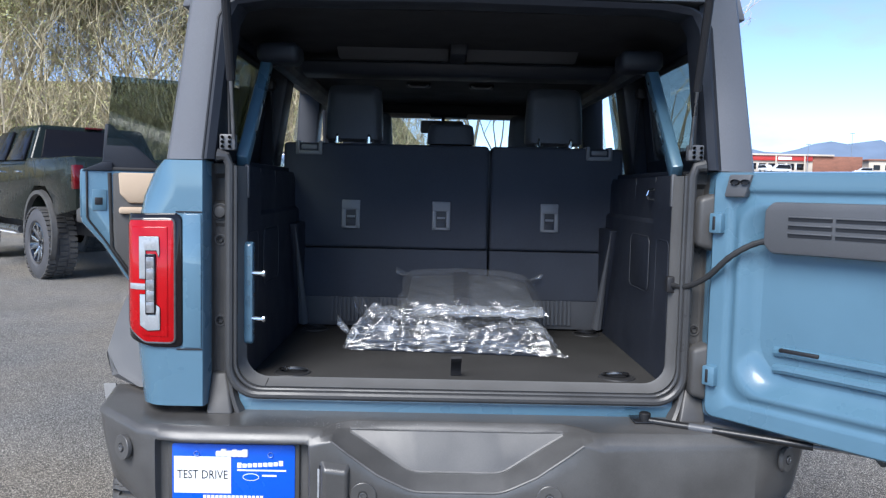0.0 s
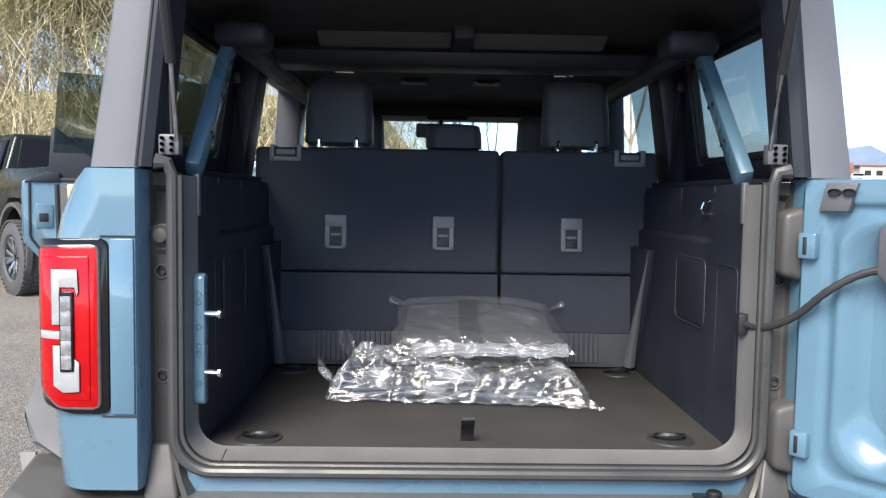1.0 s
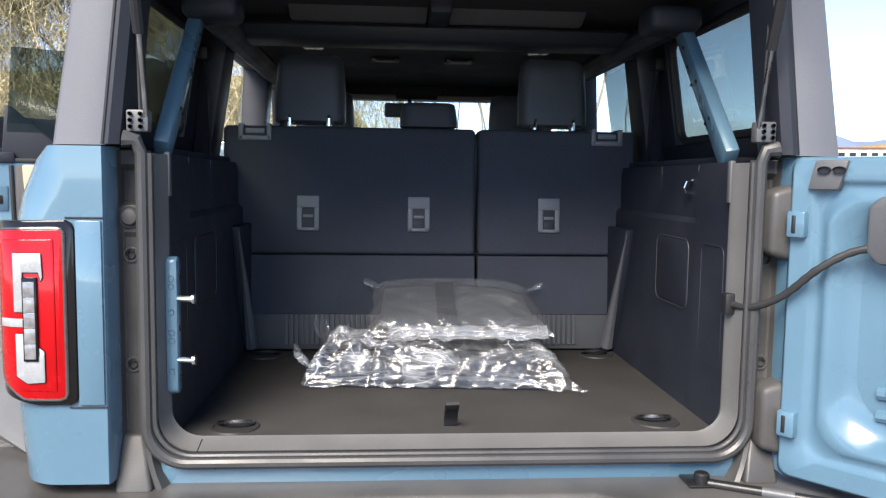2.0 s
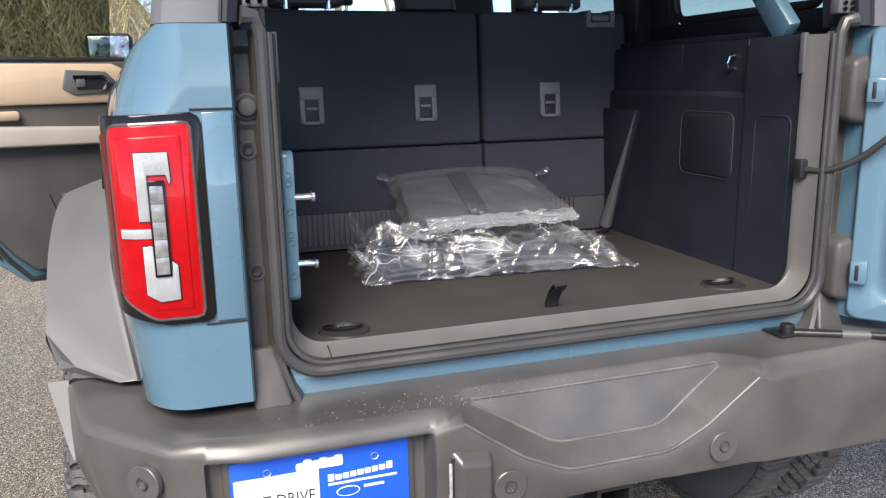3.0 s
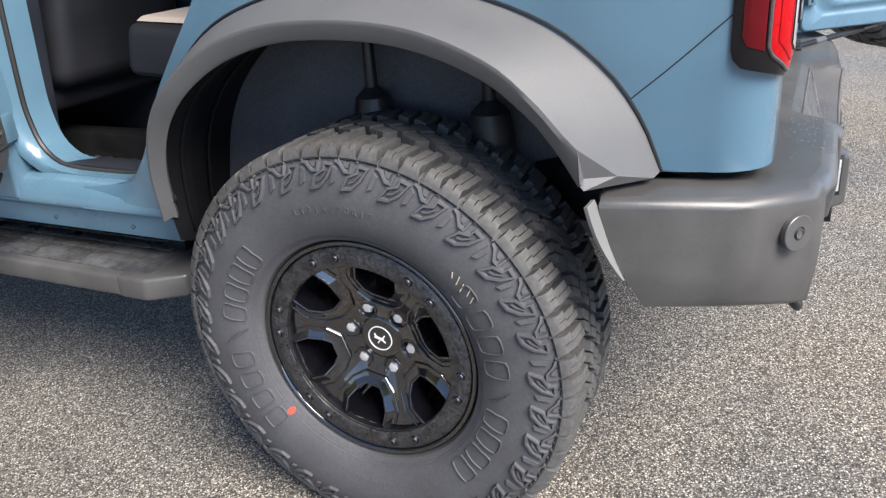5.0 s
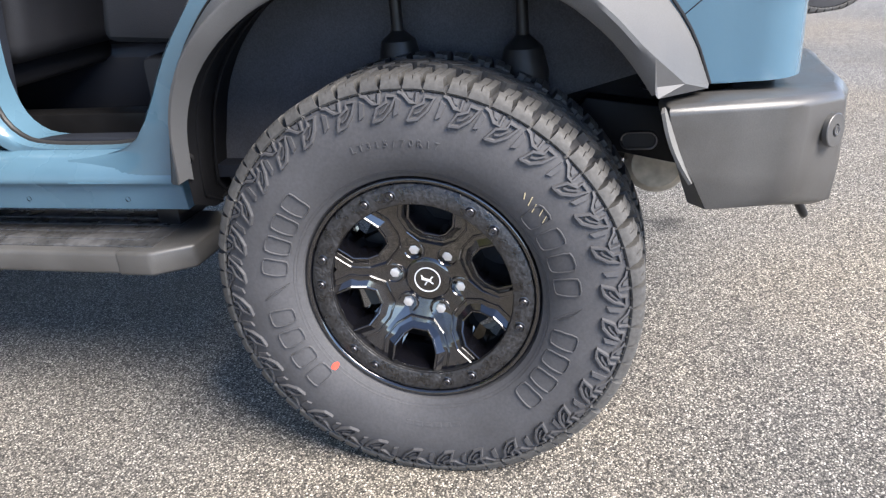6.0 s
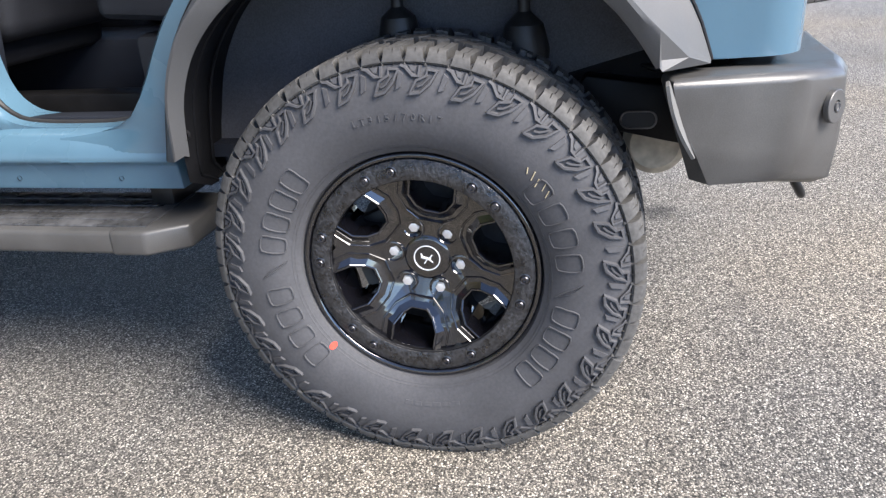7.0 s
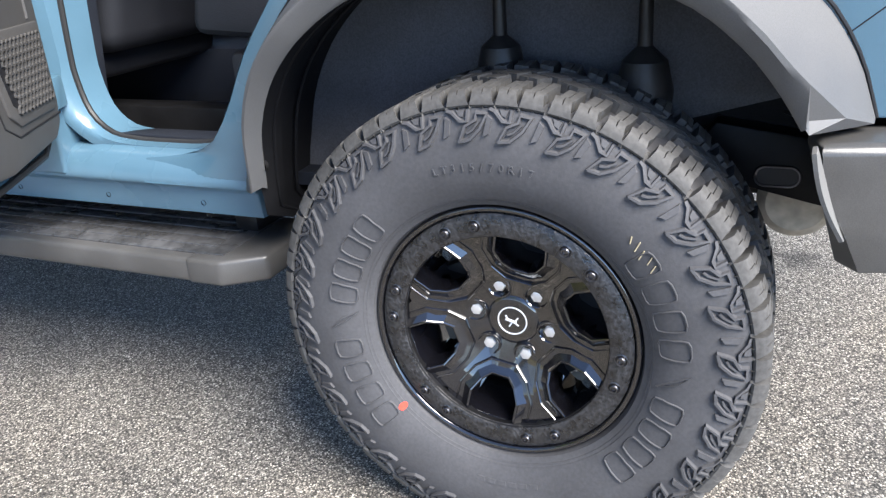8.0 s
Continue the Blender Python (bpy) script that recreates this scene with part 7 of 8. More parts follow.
part("wiring_sleeve", tube(smooth_path([(0.553, 0.015, 1.118), (0.575, -0.035, 1.120), (0.610, -0.085, 1.150), (0.645, -0.135, 1.205), (0.690, -0.165, 1.240), (0.735, -0.200, 1.255)], 28), [0.0068 + 0.0010 * (i % 2) for i in range(29)], 10), RUBBER, car, "black wiring sleeve")
part("sleeve_socket", box(0.540, 0.562, 0.005, 0.030, 1.098, 1.140, 0.004), BLACK, car)
# ---- bags of floor mats in the cargo space ----
def plastic_material(name, cloudy, gloss, relief, creased):
    """Clear film: glints are painted white along its creases, and the facets between them mirror the light."""
    m = bpy.data.materials.new(name)
    m.use_nodes = True
    n, l = m.node_tree.nodes, m.node_tree.links
    n.clear()
    tr, gl, df = n.new("ShaderNodeBsdfTransparent"), n.new("ShaderNodeBsdfGlossy"), n.new("ShaderNodeBsdfDiffuse")
    tr.inputs["Color"].default_value = (0.94, 0.945, 0.955, 1)
    gl.inputs["Roughness"].default_value = 0.13
    df.inputs["Color"].default_value = (0.82, 0.84, 0.87, 1)
    a, b = n.new("ShaderNodeMixShader"), n.new("ShaderNodeMixShader")
    co, warp = n.new("ShaderNodeTexCoord"), n.new("ShaderNodeTexNoise")
    warp.inputs["Scale"].default_value, warp.inputs["Detail"].default_value = 6.0, 2.0
    bend = n.new("ShaderNodeVectorMath")
    bend.operation = "MULTIPLY_ADD"
    bend.inputs[1].default_value = (0.025, 0.025, 0.025)
    l.new(co.outputs["Object"], warp.inputs["Vector"])
    l.new(warp.outputs["Color"], bend.inputs[0])
    l.new(co.outputs["Object"], bend.inputs[2])
    total, height = None, None
    # white crease lines stand in for glints on the folds
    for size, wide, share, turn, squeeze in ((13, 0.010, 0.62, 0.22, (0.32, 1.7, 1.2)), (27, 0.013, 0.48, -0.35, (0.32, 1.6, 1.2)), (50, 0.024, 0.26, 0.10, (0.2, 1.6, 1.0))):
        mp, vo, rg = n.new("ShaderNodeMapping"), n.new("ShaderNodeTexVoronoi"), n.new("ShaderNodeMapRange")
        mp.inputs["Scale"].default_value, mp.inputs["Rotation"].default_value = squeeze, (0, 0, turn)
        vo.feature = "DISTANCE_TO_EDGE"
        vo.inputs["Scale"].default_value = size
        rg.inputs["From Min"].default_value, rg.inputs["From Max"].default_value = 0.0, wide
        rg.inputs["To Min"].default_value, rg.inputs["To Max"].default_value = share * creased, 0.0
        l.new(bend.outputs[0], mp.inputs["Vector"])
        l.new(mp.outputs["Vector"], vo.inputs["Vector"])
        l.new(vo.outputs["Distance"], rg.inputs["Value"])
        mx, ad = n.new("ShaderNodeMath"), n.new("ShaderNodeMath")
        mx.operation, ad.operation = "MAXIMUM", "ADD"
        if total is None:
            total, height = rg.outputs["Result"], vo.outputs["Distance"]
        else:
            l.new(total, mx.inputs[0])
            l.new(rg.outputs["Result"], mx.inputs[1])
            l.new(height, ad.inputs[0])
            l.new(vo.outputs["Distance"], ad.inputs[1])
            total, height = mx.outputs[0], ad.outputs[0]
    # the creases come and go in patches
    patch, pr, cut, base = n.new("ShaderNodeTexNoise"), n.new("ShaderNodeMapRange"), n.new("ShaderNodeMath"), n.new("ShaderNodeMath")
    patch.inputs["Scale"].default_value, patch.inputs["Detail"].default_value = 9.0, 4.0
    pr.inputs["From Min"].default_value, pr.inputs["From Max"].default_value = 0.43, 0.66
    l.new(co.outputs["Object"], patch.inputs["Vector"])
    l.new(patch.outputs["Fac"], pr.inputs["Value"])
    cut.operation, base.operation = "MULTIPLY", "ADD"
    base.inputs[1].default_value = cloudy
    # milky streaks: bunched layers, with their broad white sheen painted in
    milky_sheen, mr, both, mm = n.new("ShaderNodeTexNoise"), n.new("ShaderNodeMapRange"), n.new("ShaderNodeMath"), n.new("ShaderNodeMapping")
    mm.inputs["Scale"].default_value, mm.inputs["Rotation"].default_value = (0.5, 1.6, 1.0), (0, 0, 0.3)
    milky_sheen.inputs["Scale"].default_value, milky_sheen.inputs["Detail"].default_value, milky_sheen.inputs["Roughness"].default_value = 11.0, 7.0, 0.65
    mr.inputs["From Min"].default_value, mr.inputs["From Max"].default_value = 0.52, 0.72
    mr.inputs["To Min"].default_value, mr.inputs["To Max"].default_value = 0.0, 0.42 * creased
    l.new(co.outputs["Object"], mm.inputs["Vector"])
    l.new(mm.outputs["Vector"], milky_sheen.inputs["Vector"])
    l.new(milky_sheen.outputs["Fac"], mr.inputs["Value"])
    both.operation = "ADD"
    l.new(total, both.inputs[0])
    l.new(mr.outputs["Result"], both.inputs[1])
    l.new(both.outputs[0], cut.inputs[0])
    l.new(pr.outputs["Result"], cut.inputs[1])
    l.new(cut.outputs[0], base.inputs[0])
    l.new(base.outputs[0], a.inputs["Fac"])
    bp = n.new("ShaderNodeBump")
    bp.inputs["Strength"].default_value, bp.inputs["Distance"].default_value = relief, 0.012
    l.new(height, bp.inputs["Height"])
    for sh in (gl, df):
        l.new(bp.outputs["Normal"], sh.inputs["Normal"])
    fr = facing_gloss(n, l, gloss, bp.outputs["Normal"], 0.42)
    l.new(tr.outputs[0], a.inputs[1])
    l.new(df.outputs[0], a.inputs[2])
    l.new(fr.outputs[0], b.inputs["Fac"])
    l.new(a.outputs[0], b.inputs[1])
    l.new(gl.outputs[0], b.inputs[2])
    o = n.new("ShaderNodeOutputMaterial")
    l.new(b.outputs[0], o.inputs["Surface"])
    return m


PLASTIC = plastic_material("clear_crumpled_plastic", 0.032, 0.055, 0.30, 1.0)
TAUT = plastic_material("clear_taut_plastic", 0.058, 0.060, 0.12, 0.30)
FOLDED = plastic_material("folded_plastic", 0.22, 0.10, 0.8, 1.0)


def crease(v):
    """Straight slopes between sharp folds, from 0 to 1."""
    return abs(v % 1.0 - 0.5) * 2.0


def crumple(p, amp, seed):
    """Flat facets between sharp wandering folds, long ones along the bag and finer ones across."""
    q = Vector(p) + Vector((seed, seed * 2, 0))
    w, w2 = noise.noise(q * 5.0), noise.noise(q * 9.0 + Vector((4, 1, 7)))
    rough = 0.5 + 0.9 * max(0.0, noise.noise(q * 7.0 + Vector((2, 7, 1))) + 0.35)
    a = 0.34 * crease(q.y * 8.0 + q.x * 1.4 + w * 1.6) + 0.26 * crease(q.x * 6.5 - q.y * 9.0 + w2 * 1.3)
    a += rough * (0.24 * crease(q.x * 8.0 + q.y * 26.0 + w * 2.2) + 0.16 * crease(q.x * 22.0 - q.y * 26.0 + w2 * 2.2) + 0.07 * crease(q.x * 30.0 + q.y * 62.0 + w * 3.0))
    return amp * (a - 0.40 + 0.35 * noise.noise(q * 6.0))


def mat_bag(name, label, corners, height, seed, amp, mats, fall=0.0, first=None, film=None, arch=0.0):
    """Dark mats inside a loose clear bag. corners: near left, near right, far right, far left, at the bag's underside."""
    bag = thing(name, label, "bag", group="bagged floor mats")
    c = [Vector(p) for p in corners]

    def at(u, v, w):
        lo = (c[0] * (1 - u) + c[1] * u) * (1 - v) + (c[3] * (1 - u) + c[2] * u) * v
        return lo + Vector((0, 0, w + arch * (v * math.sin(math.pi * min(1.0, max(0.0, u))) - 1.6 * max(0.0, u - 0.7) ** 2 * 9 * v)))

    for i, (h0, h1, ins, bend) in enumerate(mats):
        rows = []
        for k in range(11):
            v = ins + (1 - 2 * ins) * k / 10
            rows.append([tuple(at(ins + (1 - 2 * ins) * j / 16, v, h0 + bend * math.sin(math.pi * j / 16))) for j in range(17)])
        bm = thicken(loft(rows), h1 - h0)
        bevel(bm, 0.002, 1)
        part("floor_mat", bm, LEATHER if i else (first or TRIM), bag, "dark rubber floor mat")
    nu, nv = 190, 120
    rows = []
    for j in range(nv + 1):
        v = j / nv
        row = []
        for i in range(nu + 1):
            u = i / nu
            edge = min(u, 1 - u) * 9
            edge2 = min(v, 1 - v) * 7
            e = max(0.0, min(1.0, min(edge, edge2)))
            e = math.sin(e * math.pi / 2)
            ragged = 0.034 * noise.noise(Vector((u * 9 + seed, v * 9, seed)))
            uu, vv = u + (0.5 - u) * -0.05 + ragged * (1 - e), v + ragged * (1 - e)
            p = at(uu, vv, 0) + Vector((0.035, -0.035, 0.0)) * (u * (1 - v)) ** 8 * (1 if fall else 0)
            z = 0.004 + (height * (1 - fall * u) + 0.006) * e + crumple(p, amp * (0.45 + 0.9 * (1 - abs(2 * v - 0.55))), seed) * (0.45 + 0.55 * e)
            row.append((p.x + crumple(p, 0.006, seed + 5), p.y + crumple(p, 0.006, seed + 9), max(p.z + 0.002, p.z + z)))
        rows.append(row)
    bm = loft(rows)
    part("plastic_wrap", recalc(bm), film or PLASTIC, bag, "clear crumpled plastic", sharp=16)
    # loose ends of the wrap
    return bag, at


def loose_end(bag, p, out, size, seed):
    """A bunched tail of the plastic."""
    p, out = Vector(p), Vector(out).normalized()
    side = out.cross(Vector((0, 0, 1))).normalized()
    rows = []
    for i in range(9):
        t = i / 8
        row = []
        for k in range(13):
            a = 2 * math.pi * k / 12
            r = size * (0.35 + 0.65 * t) * (0.6 + 0.8 * abs(noise.noise(Vector((math.cos(a) * 2, math.sin(a) * 2, t * 3 + seed)))))
            q = p + out * size * 1.7 * t + side * math.cos(a) * r + Vector((0, 0, 1)) * (0.012 + math.sin(a) * r * 0.6 + size * 0.5 * t)
            row.append((q.x, q.y, max(q.z, p.z - 0.01)))
        rows.append(row)
    part("wrap_end", recalc(loft(rows)), PLASTIC, bag, sharp=14)


bag1, _ = mat_bag("bagged_floor_mats", "dark floor mats in crumpled clear plastic on the cargo floor",
                  [(-0.330, 0.395, 0.848), (0.300, 0.345, 0.848), (0.325, 0.62, 0.850), (-0.30, 0.68, 0.850)], 0.090, 1.3, 0.060, ((0.006, 0.014, 0.06, 0.0), (0.018, 0.026, 0.07, 0.010), (0.030, 0.038, 0.09, 0.012)), 0.40)
loose_end(bag1, (-0.30, 0.42, 0.860), (-0.7, -0.1, 0.5), 0.045, 2.0)
loose_end(bag1, (-0.27, 0.60, 0.870), (-0.5, 0.2, 0.7), 0.05, 5.0)
bag2, _ = mat_bag("bagged_floor_mats", "grey floor mat in clear plastic, leaning on the bag below",
                  [(-0.180, 0.570, 0.935), (0.310, 0.570, 0.933), (0.285, 0.815, 1.030), (-0.160, 0.815, 1.034)], 0.030, 7.7, 0.012, ((0.004, 0.024, 0.04, 0.0),), 0.0, MATGREY, TAUT, 0.014)
fold = []
for k, (dy, dz) in enumerate(((0.014, 0.026), (0.002, 0.024), (-0.010, 0.010), (-0.022, -0.004))):
    fold.append([(-0.130 + 0.43 * i / 60, 0.570 + dy + 0.006 * noise.noise(Vector((i * 0.23, k * 0.7, 3))), 0.940 + dz + 0.008 * noise.noise(Vector((i * 0.31, k * 0.9, 8)))) for i in range(61)])
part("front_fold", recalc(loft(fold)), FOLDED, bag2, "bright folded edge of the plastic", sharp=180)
loose_end(bag2, (-0.155, 0.80, 1.030), (-1, -0.1, 0.1), 0.028, 1.0)
loose_end(bag2, (0.285, 0.80, 1.020), (1, 0.1, 0.1), 0.024, 3.0)
part("mat_band", hexa([(0.005, 0.60, 0.966), (0.060, 0.60, 0.966), (0.060, 0.80, 1.052), (0.005, 0.80, 1.052), (0.005, 0.60, 0.970), (0.060, 0.60, 0.970), (0.060, 0.80, 1.056), (0.005, 0.80, 1.056)]), TRIM, bag2)

# ---- dark pickup parked ahead ----
def build_pickup(at, turn):
    t = thing("pickup_truck", "lifted dark green-black pickup truck on spoked wheels", "truck", at, turn)
    body = [(0.0, 0.95), (0.0, 1.55), (0.03, 1.60), (1.75, 1.60), (1.80, 1.52), (3.95, 1.50), (5.35, 1.42), (5.55, 1.30), (5.55, 0.85), (5.3, 0.72), (4.95, 0.75), (4.85, 1.05), (4.6, 1.22), (4.2, 1.22), (3.95, 1.05), (3.85, 0.75),
            (1.75, 0.75), (1.68, 1.05), (1.45, 1.22), (1.05, 1.22), (0.80, 1.05), (0.72, 0.85)]
    part("body", prism(body, "x", -1.0, 1.0, 0.03, 2), DARKPAINT, t)
    cab = hexa([(-0.95, 1.80, 1.50), (0.95, 1.80, 1.50), (0.95, 4.05, 1.50), (-0.95, 4.05, 1.50), (-0.74, 1.98, 2.08), (0.74, 1.98, 2.08), (0.72, 3.25, 2.10), (-0.72, 3.25, 2.10)], 0.05, 3)
    part("cab", cab, DARKPAINT, t)
    part("rear_window", hexa([(-0.78, 1.80, 1.60), (0.78, 1.80, 1.60), (0.78, 1.83, 1.60), (-0.78, 1.83, 1.60), (-0.66, 1.945, 2.02), (0.66, 1.945, 2.02), (0.66, 1.99, 2.02), (-0.66, 1.99, 2.02)], 0.004), SMOKE, t, "dark rear window")
    for s in (-1, 1):
        for y0, y1 in ((1.98, 2.68), (2.76, 3.55)):
            part("side_window", hexa([(s * 0.965, y0, 1.58), (s * 0.935, y0, 1.58), (s * 0.935, y1, 1.58), (s * 0.965, y1, 1.58), (s * 0.80, y0 + 0.1, 2.00), (s * 0.77, y0 + 0.1, 2.00), (s * 0.77, y1 - 0.16, 2.00), (s * 0.80, y1 - 0.16, 2.00)], 0.004), SMOKE, t)
            part("door_handle", box(s * 1.0 - 0.02, s * 1.0 + 0.02, y0 + 0.02, y0 + 0.18, 1.40, 1.43, 0.006), CHROME, t)
        part("tail_lamp", box(s * 0.955 - 0.055, s * 0.955 + 0.055, -0.01, 0.12, 1.20, 1.50, 0.02), RED_DARK, t, "red tail lamp")
        part("wheel_arch", lathe([(s * 0.97, 0.56), (s * 1.03, 0.55), (s * 1.03, 0.50), (s * 0.97, 0.49)], "x", 40, (0, 1.25, 0.62)), BUMPER, t)
        part("side_step", tube([(s * 1.02, 1.9, 0.62), (s * 1.02, 3.8, 0.62)], 0.05, 10), STEEL, t, "bright side step")
        part("step_pad", box(s * 0.98 - 0.06, s * 0.98 + 0.06, 2.1, 3.7, 0.55, 0.60, 0.01), WHITE, t)
        for y in (1.25, 4.42):
            w = part("tyre", lathe([(s * 0.70, 0.26), (s * 0.68, 0.40), (s * 0.72, 0.47), (s * 1.02, 0.47), (s * 1.05, 0.42), (s * 1.05, 0.30), (s * 1.02, 0.27)], "x", 48, (0, y, 0.47)), TYRE, t)
            lugs = bmesh.new()
            for k in range(40):
                a = radians(9 * k)
                for xx in (0.74, 0.87, 1.0):
                    a2 = a + (0.08 if xx == 0.87 else 0)
                    merge(lugs, moved(box(-0.05, 0.05, -0.026, 0.026, 0.462, 0.482), Matrix.Translation((s * xx, y, 0.47)) @ Matrix.Rotation(a2, 4, "X")))
            part("tread", lugs, TREAD, w)
            part("rim", lathe([(s * 1.00, 0.265), (s * 1.035, 0.27), (s * 1.04, 0.25), (s * 0.96, 0.22), (s * 0.95, 0.0001)], "x", 40, (0, y, 0.47)), GLOSS, w)
            for k in range(10):
                a = radians(36 * k)
                part("spoke", moved(hexa([(s * 0.96, -0.018, 0.05), (s * 1.0, -0.018, 0.05), (s * 1.0, 0.018, 0.05), (s * 0.96, 0.018, 0.05), (s * 1.0, -0.030, 0.25), (s * 1.035, -0.030, 0.25), (s * 1.035, 0.030, 0.25), (s * 1.0, 0.030, 0.25)], 0.003), Matrix.Translation((0, y, 0.47)) @ Matrix.Rotation(a, 4, "X")), CHROME if k % 2 == 0 else STEEL, w)
    part("tailgate", box(-0.88, 0.88, -0.03, 0.02, 1.02, 1.54, 0.02), DARKPAINT, t)
    part("rear_bumper", box(-0.98, 0.98, -0.16, 0.06, 0.80, 0.98, 0.03), BUMPER, t)
    part("underframe", box(-0.68, 0.68, 0.1, 5.2, 0.60, 0.82), BLACKMETAL, t)
    part("brake_lamp", box(-0.12, 0.12, 1.93, 1.98, 2.055, 2.08, 0.006), RED_DARK, t)
    return t


def on_lot(x, y):
    return (x, y, ground_height(x, y))


build_pickup(on_lot(-3.70, 8.20), 45.0)


# ---- far cars, building, hills ----
def build_van(name, label, x, y, turn, mat, h=1.75, l=4.7):
    t = thing(name, label, "car", on_lot(x, y), turn, group="parked cars")
    prof = [(0, 0.45), (0, 1.0), (0.25, h), (l * 0.55, h), (l * 0.75, 1.1), (l, 0.95), (l, 0.45)]
    part("body", prism(prof, "x", -0.92, 0.92, 0.08, 2), mat, t)
    part("windows", prism([(0.16, 1.06), (0.32, h - 0.10), (l * 0.54, h - 0.10), (l * 0.70, 1.10)], "x", -0.935, 0.935, 0.01), SMOKE, t)
    part("rear_window", box(-0.75, 0.75, -0.005, 0.22, 1.05, h - 0.15, 0.02), SMOKE, t)
    for yy in (0.9, l - 0.9):
        for s in (-1, 1):
            part("wheel", lathe([(s * 0.70, 0.05), (s * 0.70, 0.33), (s * 0.93, 0.33), (s * 0.94, 0.20), (s * 0.90, 0.0001)], "x", 20, (0, yy, 0.33)), TYRE, t)
    for s in (-1, 1):
        part("tail_lamp", box(s * 0.82 - 0.08, s * 0.82 + 0.08, -0.02, 0.05, 0.85, 1.15), RED, t)
    return t


SILVER = material("silver_car_paint", (0.55, 0.56, 0.57), 0.3, coat=0.8, spots=0.03, grime=0.05)
WHITECAR = material("white_car_paint", (0.75, 0.75, 0.74), 0.3, coat=0.8, spots=0.03, grime=0.05)
REDWALL = material("red_cladding", (0.42, 0.035, 0.03), 0.5, spots=0.06, scale=3, grime=0.08, grime_scale=0.4)
BRICKFAR = material("brown_brick", (0.24, 0.105, 0.07), 0.85, spots=0.25, scale=6, grime=0.15, grime_scale=0.5, stretch=(1, 1, 3))
BEIGE = material("beige_render", (0.52, 0.45, 0.37), 0.85, spots=0.06, scale=4, grime=0.1, grime_scale=0.4)
HILL = material("dry_grass_hill", (0.30, 0.215, 0.10), 0.95, spots=0.25, scale=0.8, grime=0.25, grime_scale=0.06)
RIDGE = material("blue_far_ridge", (0.14, 0.19, 0.27), 1.0, spots=0.08, scale=0.02, grime=0.10, grime_scale=0.004)

build_van("parked_van", "silver van parked far across the lot", 79.0, 196.0, 100, SILVER, 1.85, 4.9)
build_van("parked_suv", "white sport utility car parked far across the lot", 84.0, 200.0, 200, WHITECAR, 1.9, 4.8)
build_van("parked_car", "white pickup-sized car parked far across the lot", 89.0, 194.0, 90, WHITECAR, 2.2, 6.0)
build_van("parked_suv", "silver sport utility car parked by the building", 112.0, 198.0, 80, SILVER, 1.8, 4.6)
build_van("parked_car", "small silver car beside the lot", 72.0, 200.0, 90, SILVER, 1.55, 4.3)


def build_store():
    x0, y0 = 77.0, 212.0
    z = ground_height(x0, y0)
    t = thing("store_building", "low store with red fascia band and brown brick end", "building", (x0, y0, z), -6.0)
    part("wall", box(0, 30, 0, 18, 0, 4.6, 0.05), BEIGE, t)
    part("fascia", box(6, 25, -0.5, 0.05, 2.9, 4.3, 0.05), REDWALL, t, "red fascia band")
    part("canopy", box(-0.4, 30.4, -0.9, 0.2, 4.3, 4.75, 0.05), BEIGE, t)
    part("end_wall", box(25.2, 38, -0.2, 14, 0, 4.3, 0.05), BRICKFAR, t, "brown brick end")
    part("sign_board", box(16.0, 19.5, -0.6, -0.5, 3.2, 4.0, 0.02), WHITE, t, "plain white sign shape")
    for i in range(9):
        w = part("window", box(1.0 + i * 2.5, 2.9 + i * 2.5, -0.12, 0.02, 0.5, 2.2, 0.02), SMOKE, t)
        part("window_frame", box(0.9 + i * 2.5, 1.0 + i * 2.5, -0.16, 0.0, 0.4, 2.3), WHITE, w)
    for i in range(4):
        part("column", box(0.2 + i * 7.5, 0.55 + i * 7.5, -0.85, -0.5, 0, 4.4, 0.02), BEIGE, t)
    return t


build_store()
t = thing("low_office", "low pale office with flat roof", "building", (120.0, 214.0, ground_height(120, 214)), -10)
part("wall", box(0, 26, 0, 14, 0, 3.6, 0.05), BEIGE, t)
part("roof", box(-0.5, 26.5, -0.5, 14.5, 3.6, 4.0, 0.05), BRICKFAR, t)
for i in range(8):
    part("window", box(1.2 + i * 3, 2.9 + i * 3, -0.06, 0.02, 1.0, 2.4), SMOKE, t)


def ridge(name, label, x0, x1, y, base, height, mat, seed, n=80, depth=200):
    rows = [[], [], []]
    for i in range(n + 1):
        u = i / n
        x = x0 + (x1 - x0) * u
        h = height * (0.35 + 0.5 * abs(noise.noise(Vector((u * 4 + seed, seed, 0)))) + 0.35 * noise.noise(Vector((u * 11, seed, 3))) + 0.08 * noise.noise(Vector((u * 40, seed, 5)))) * math.sin(math.pi * min(1, max(0, u))) ** 0.5
        rows[0].append((x, y, base - 3))
        rows[1].append((x, y + depth * 0.5, base + h * 0.7))
        rows[2].append((x, y + depth, base + max(h, 1)))
    tagged(part(name, recalc(loft(rows)), mat, None, sharp=180), label, "hill", kind="structure")


ridge("backdrop_hill", "dry grass mound behind the store", 100, 330, 300, 9.0, 16, HILL, 2.4, depth=40)
ridge("backdrop_ridge", "hazy blue far mountain ridge", -300, 2600, 1500, 10, 230, RIDGE, 5.1)
for x, y, h in ((100, 208, 7.5), (116, 216, 11.0)):
    lp = thing("lamp_post", "thin grey lamp post beside the far lot", "lamp post", on_lot(x, y), group="lamp posts")
    part("pole", tube([(0, 0, 0), (0, 0, h)], [0.10, 0.06], 8), STEEL, lp)
    part("head", box(-0.6, 0.6, -0.12, 0.12, h - 0.05, h + 0.1, 0.03), STEEL, lp)

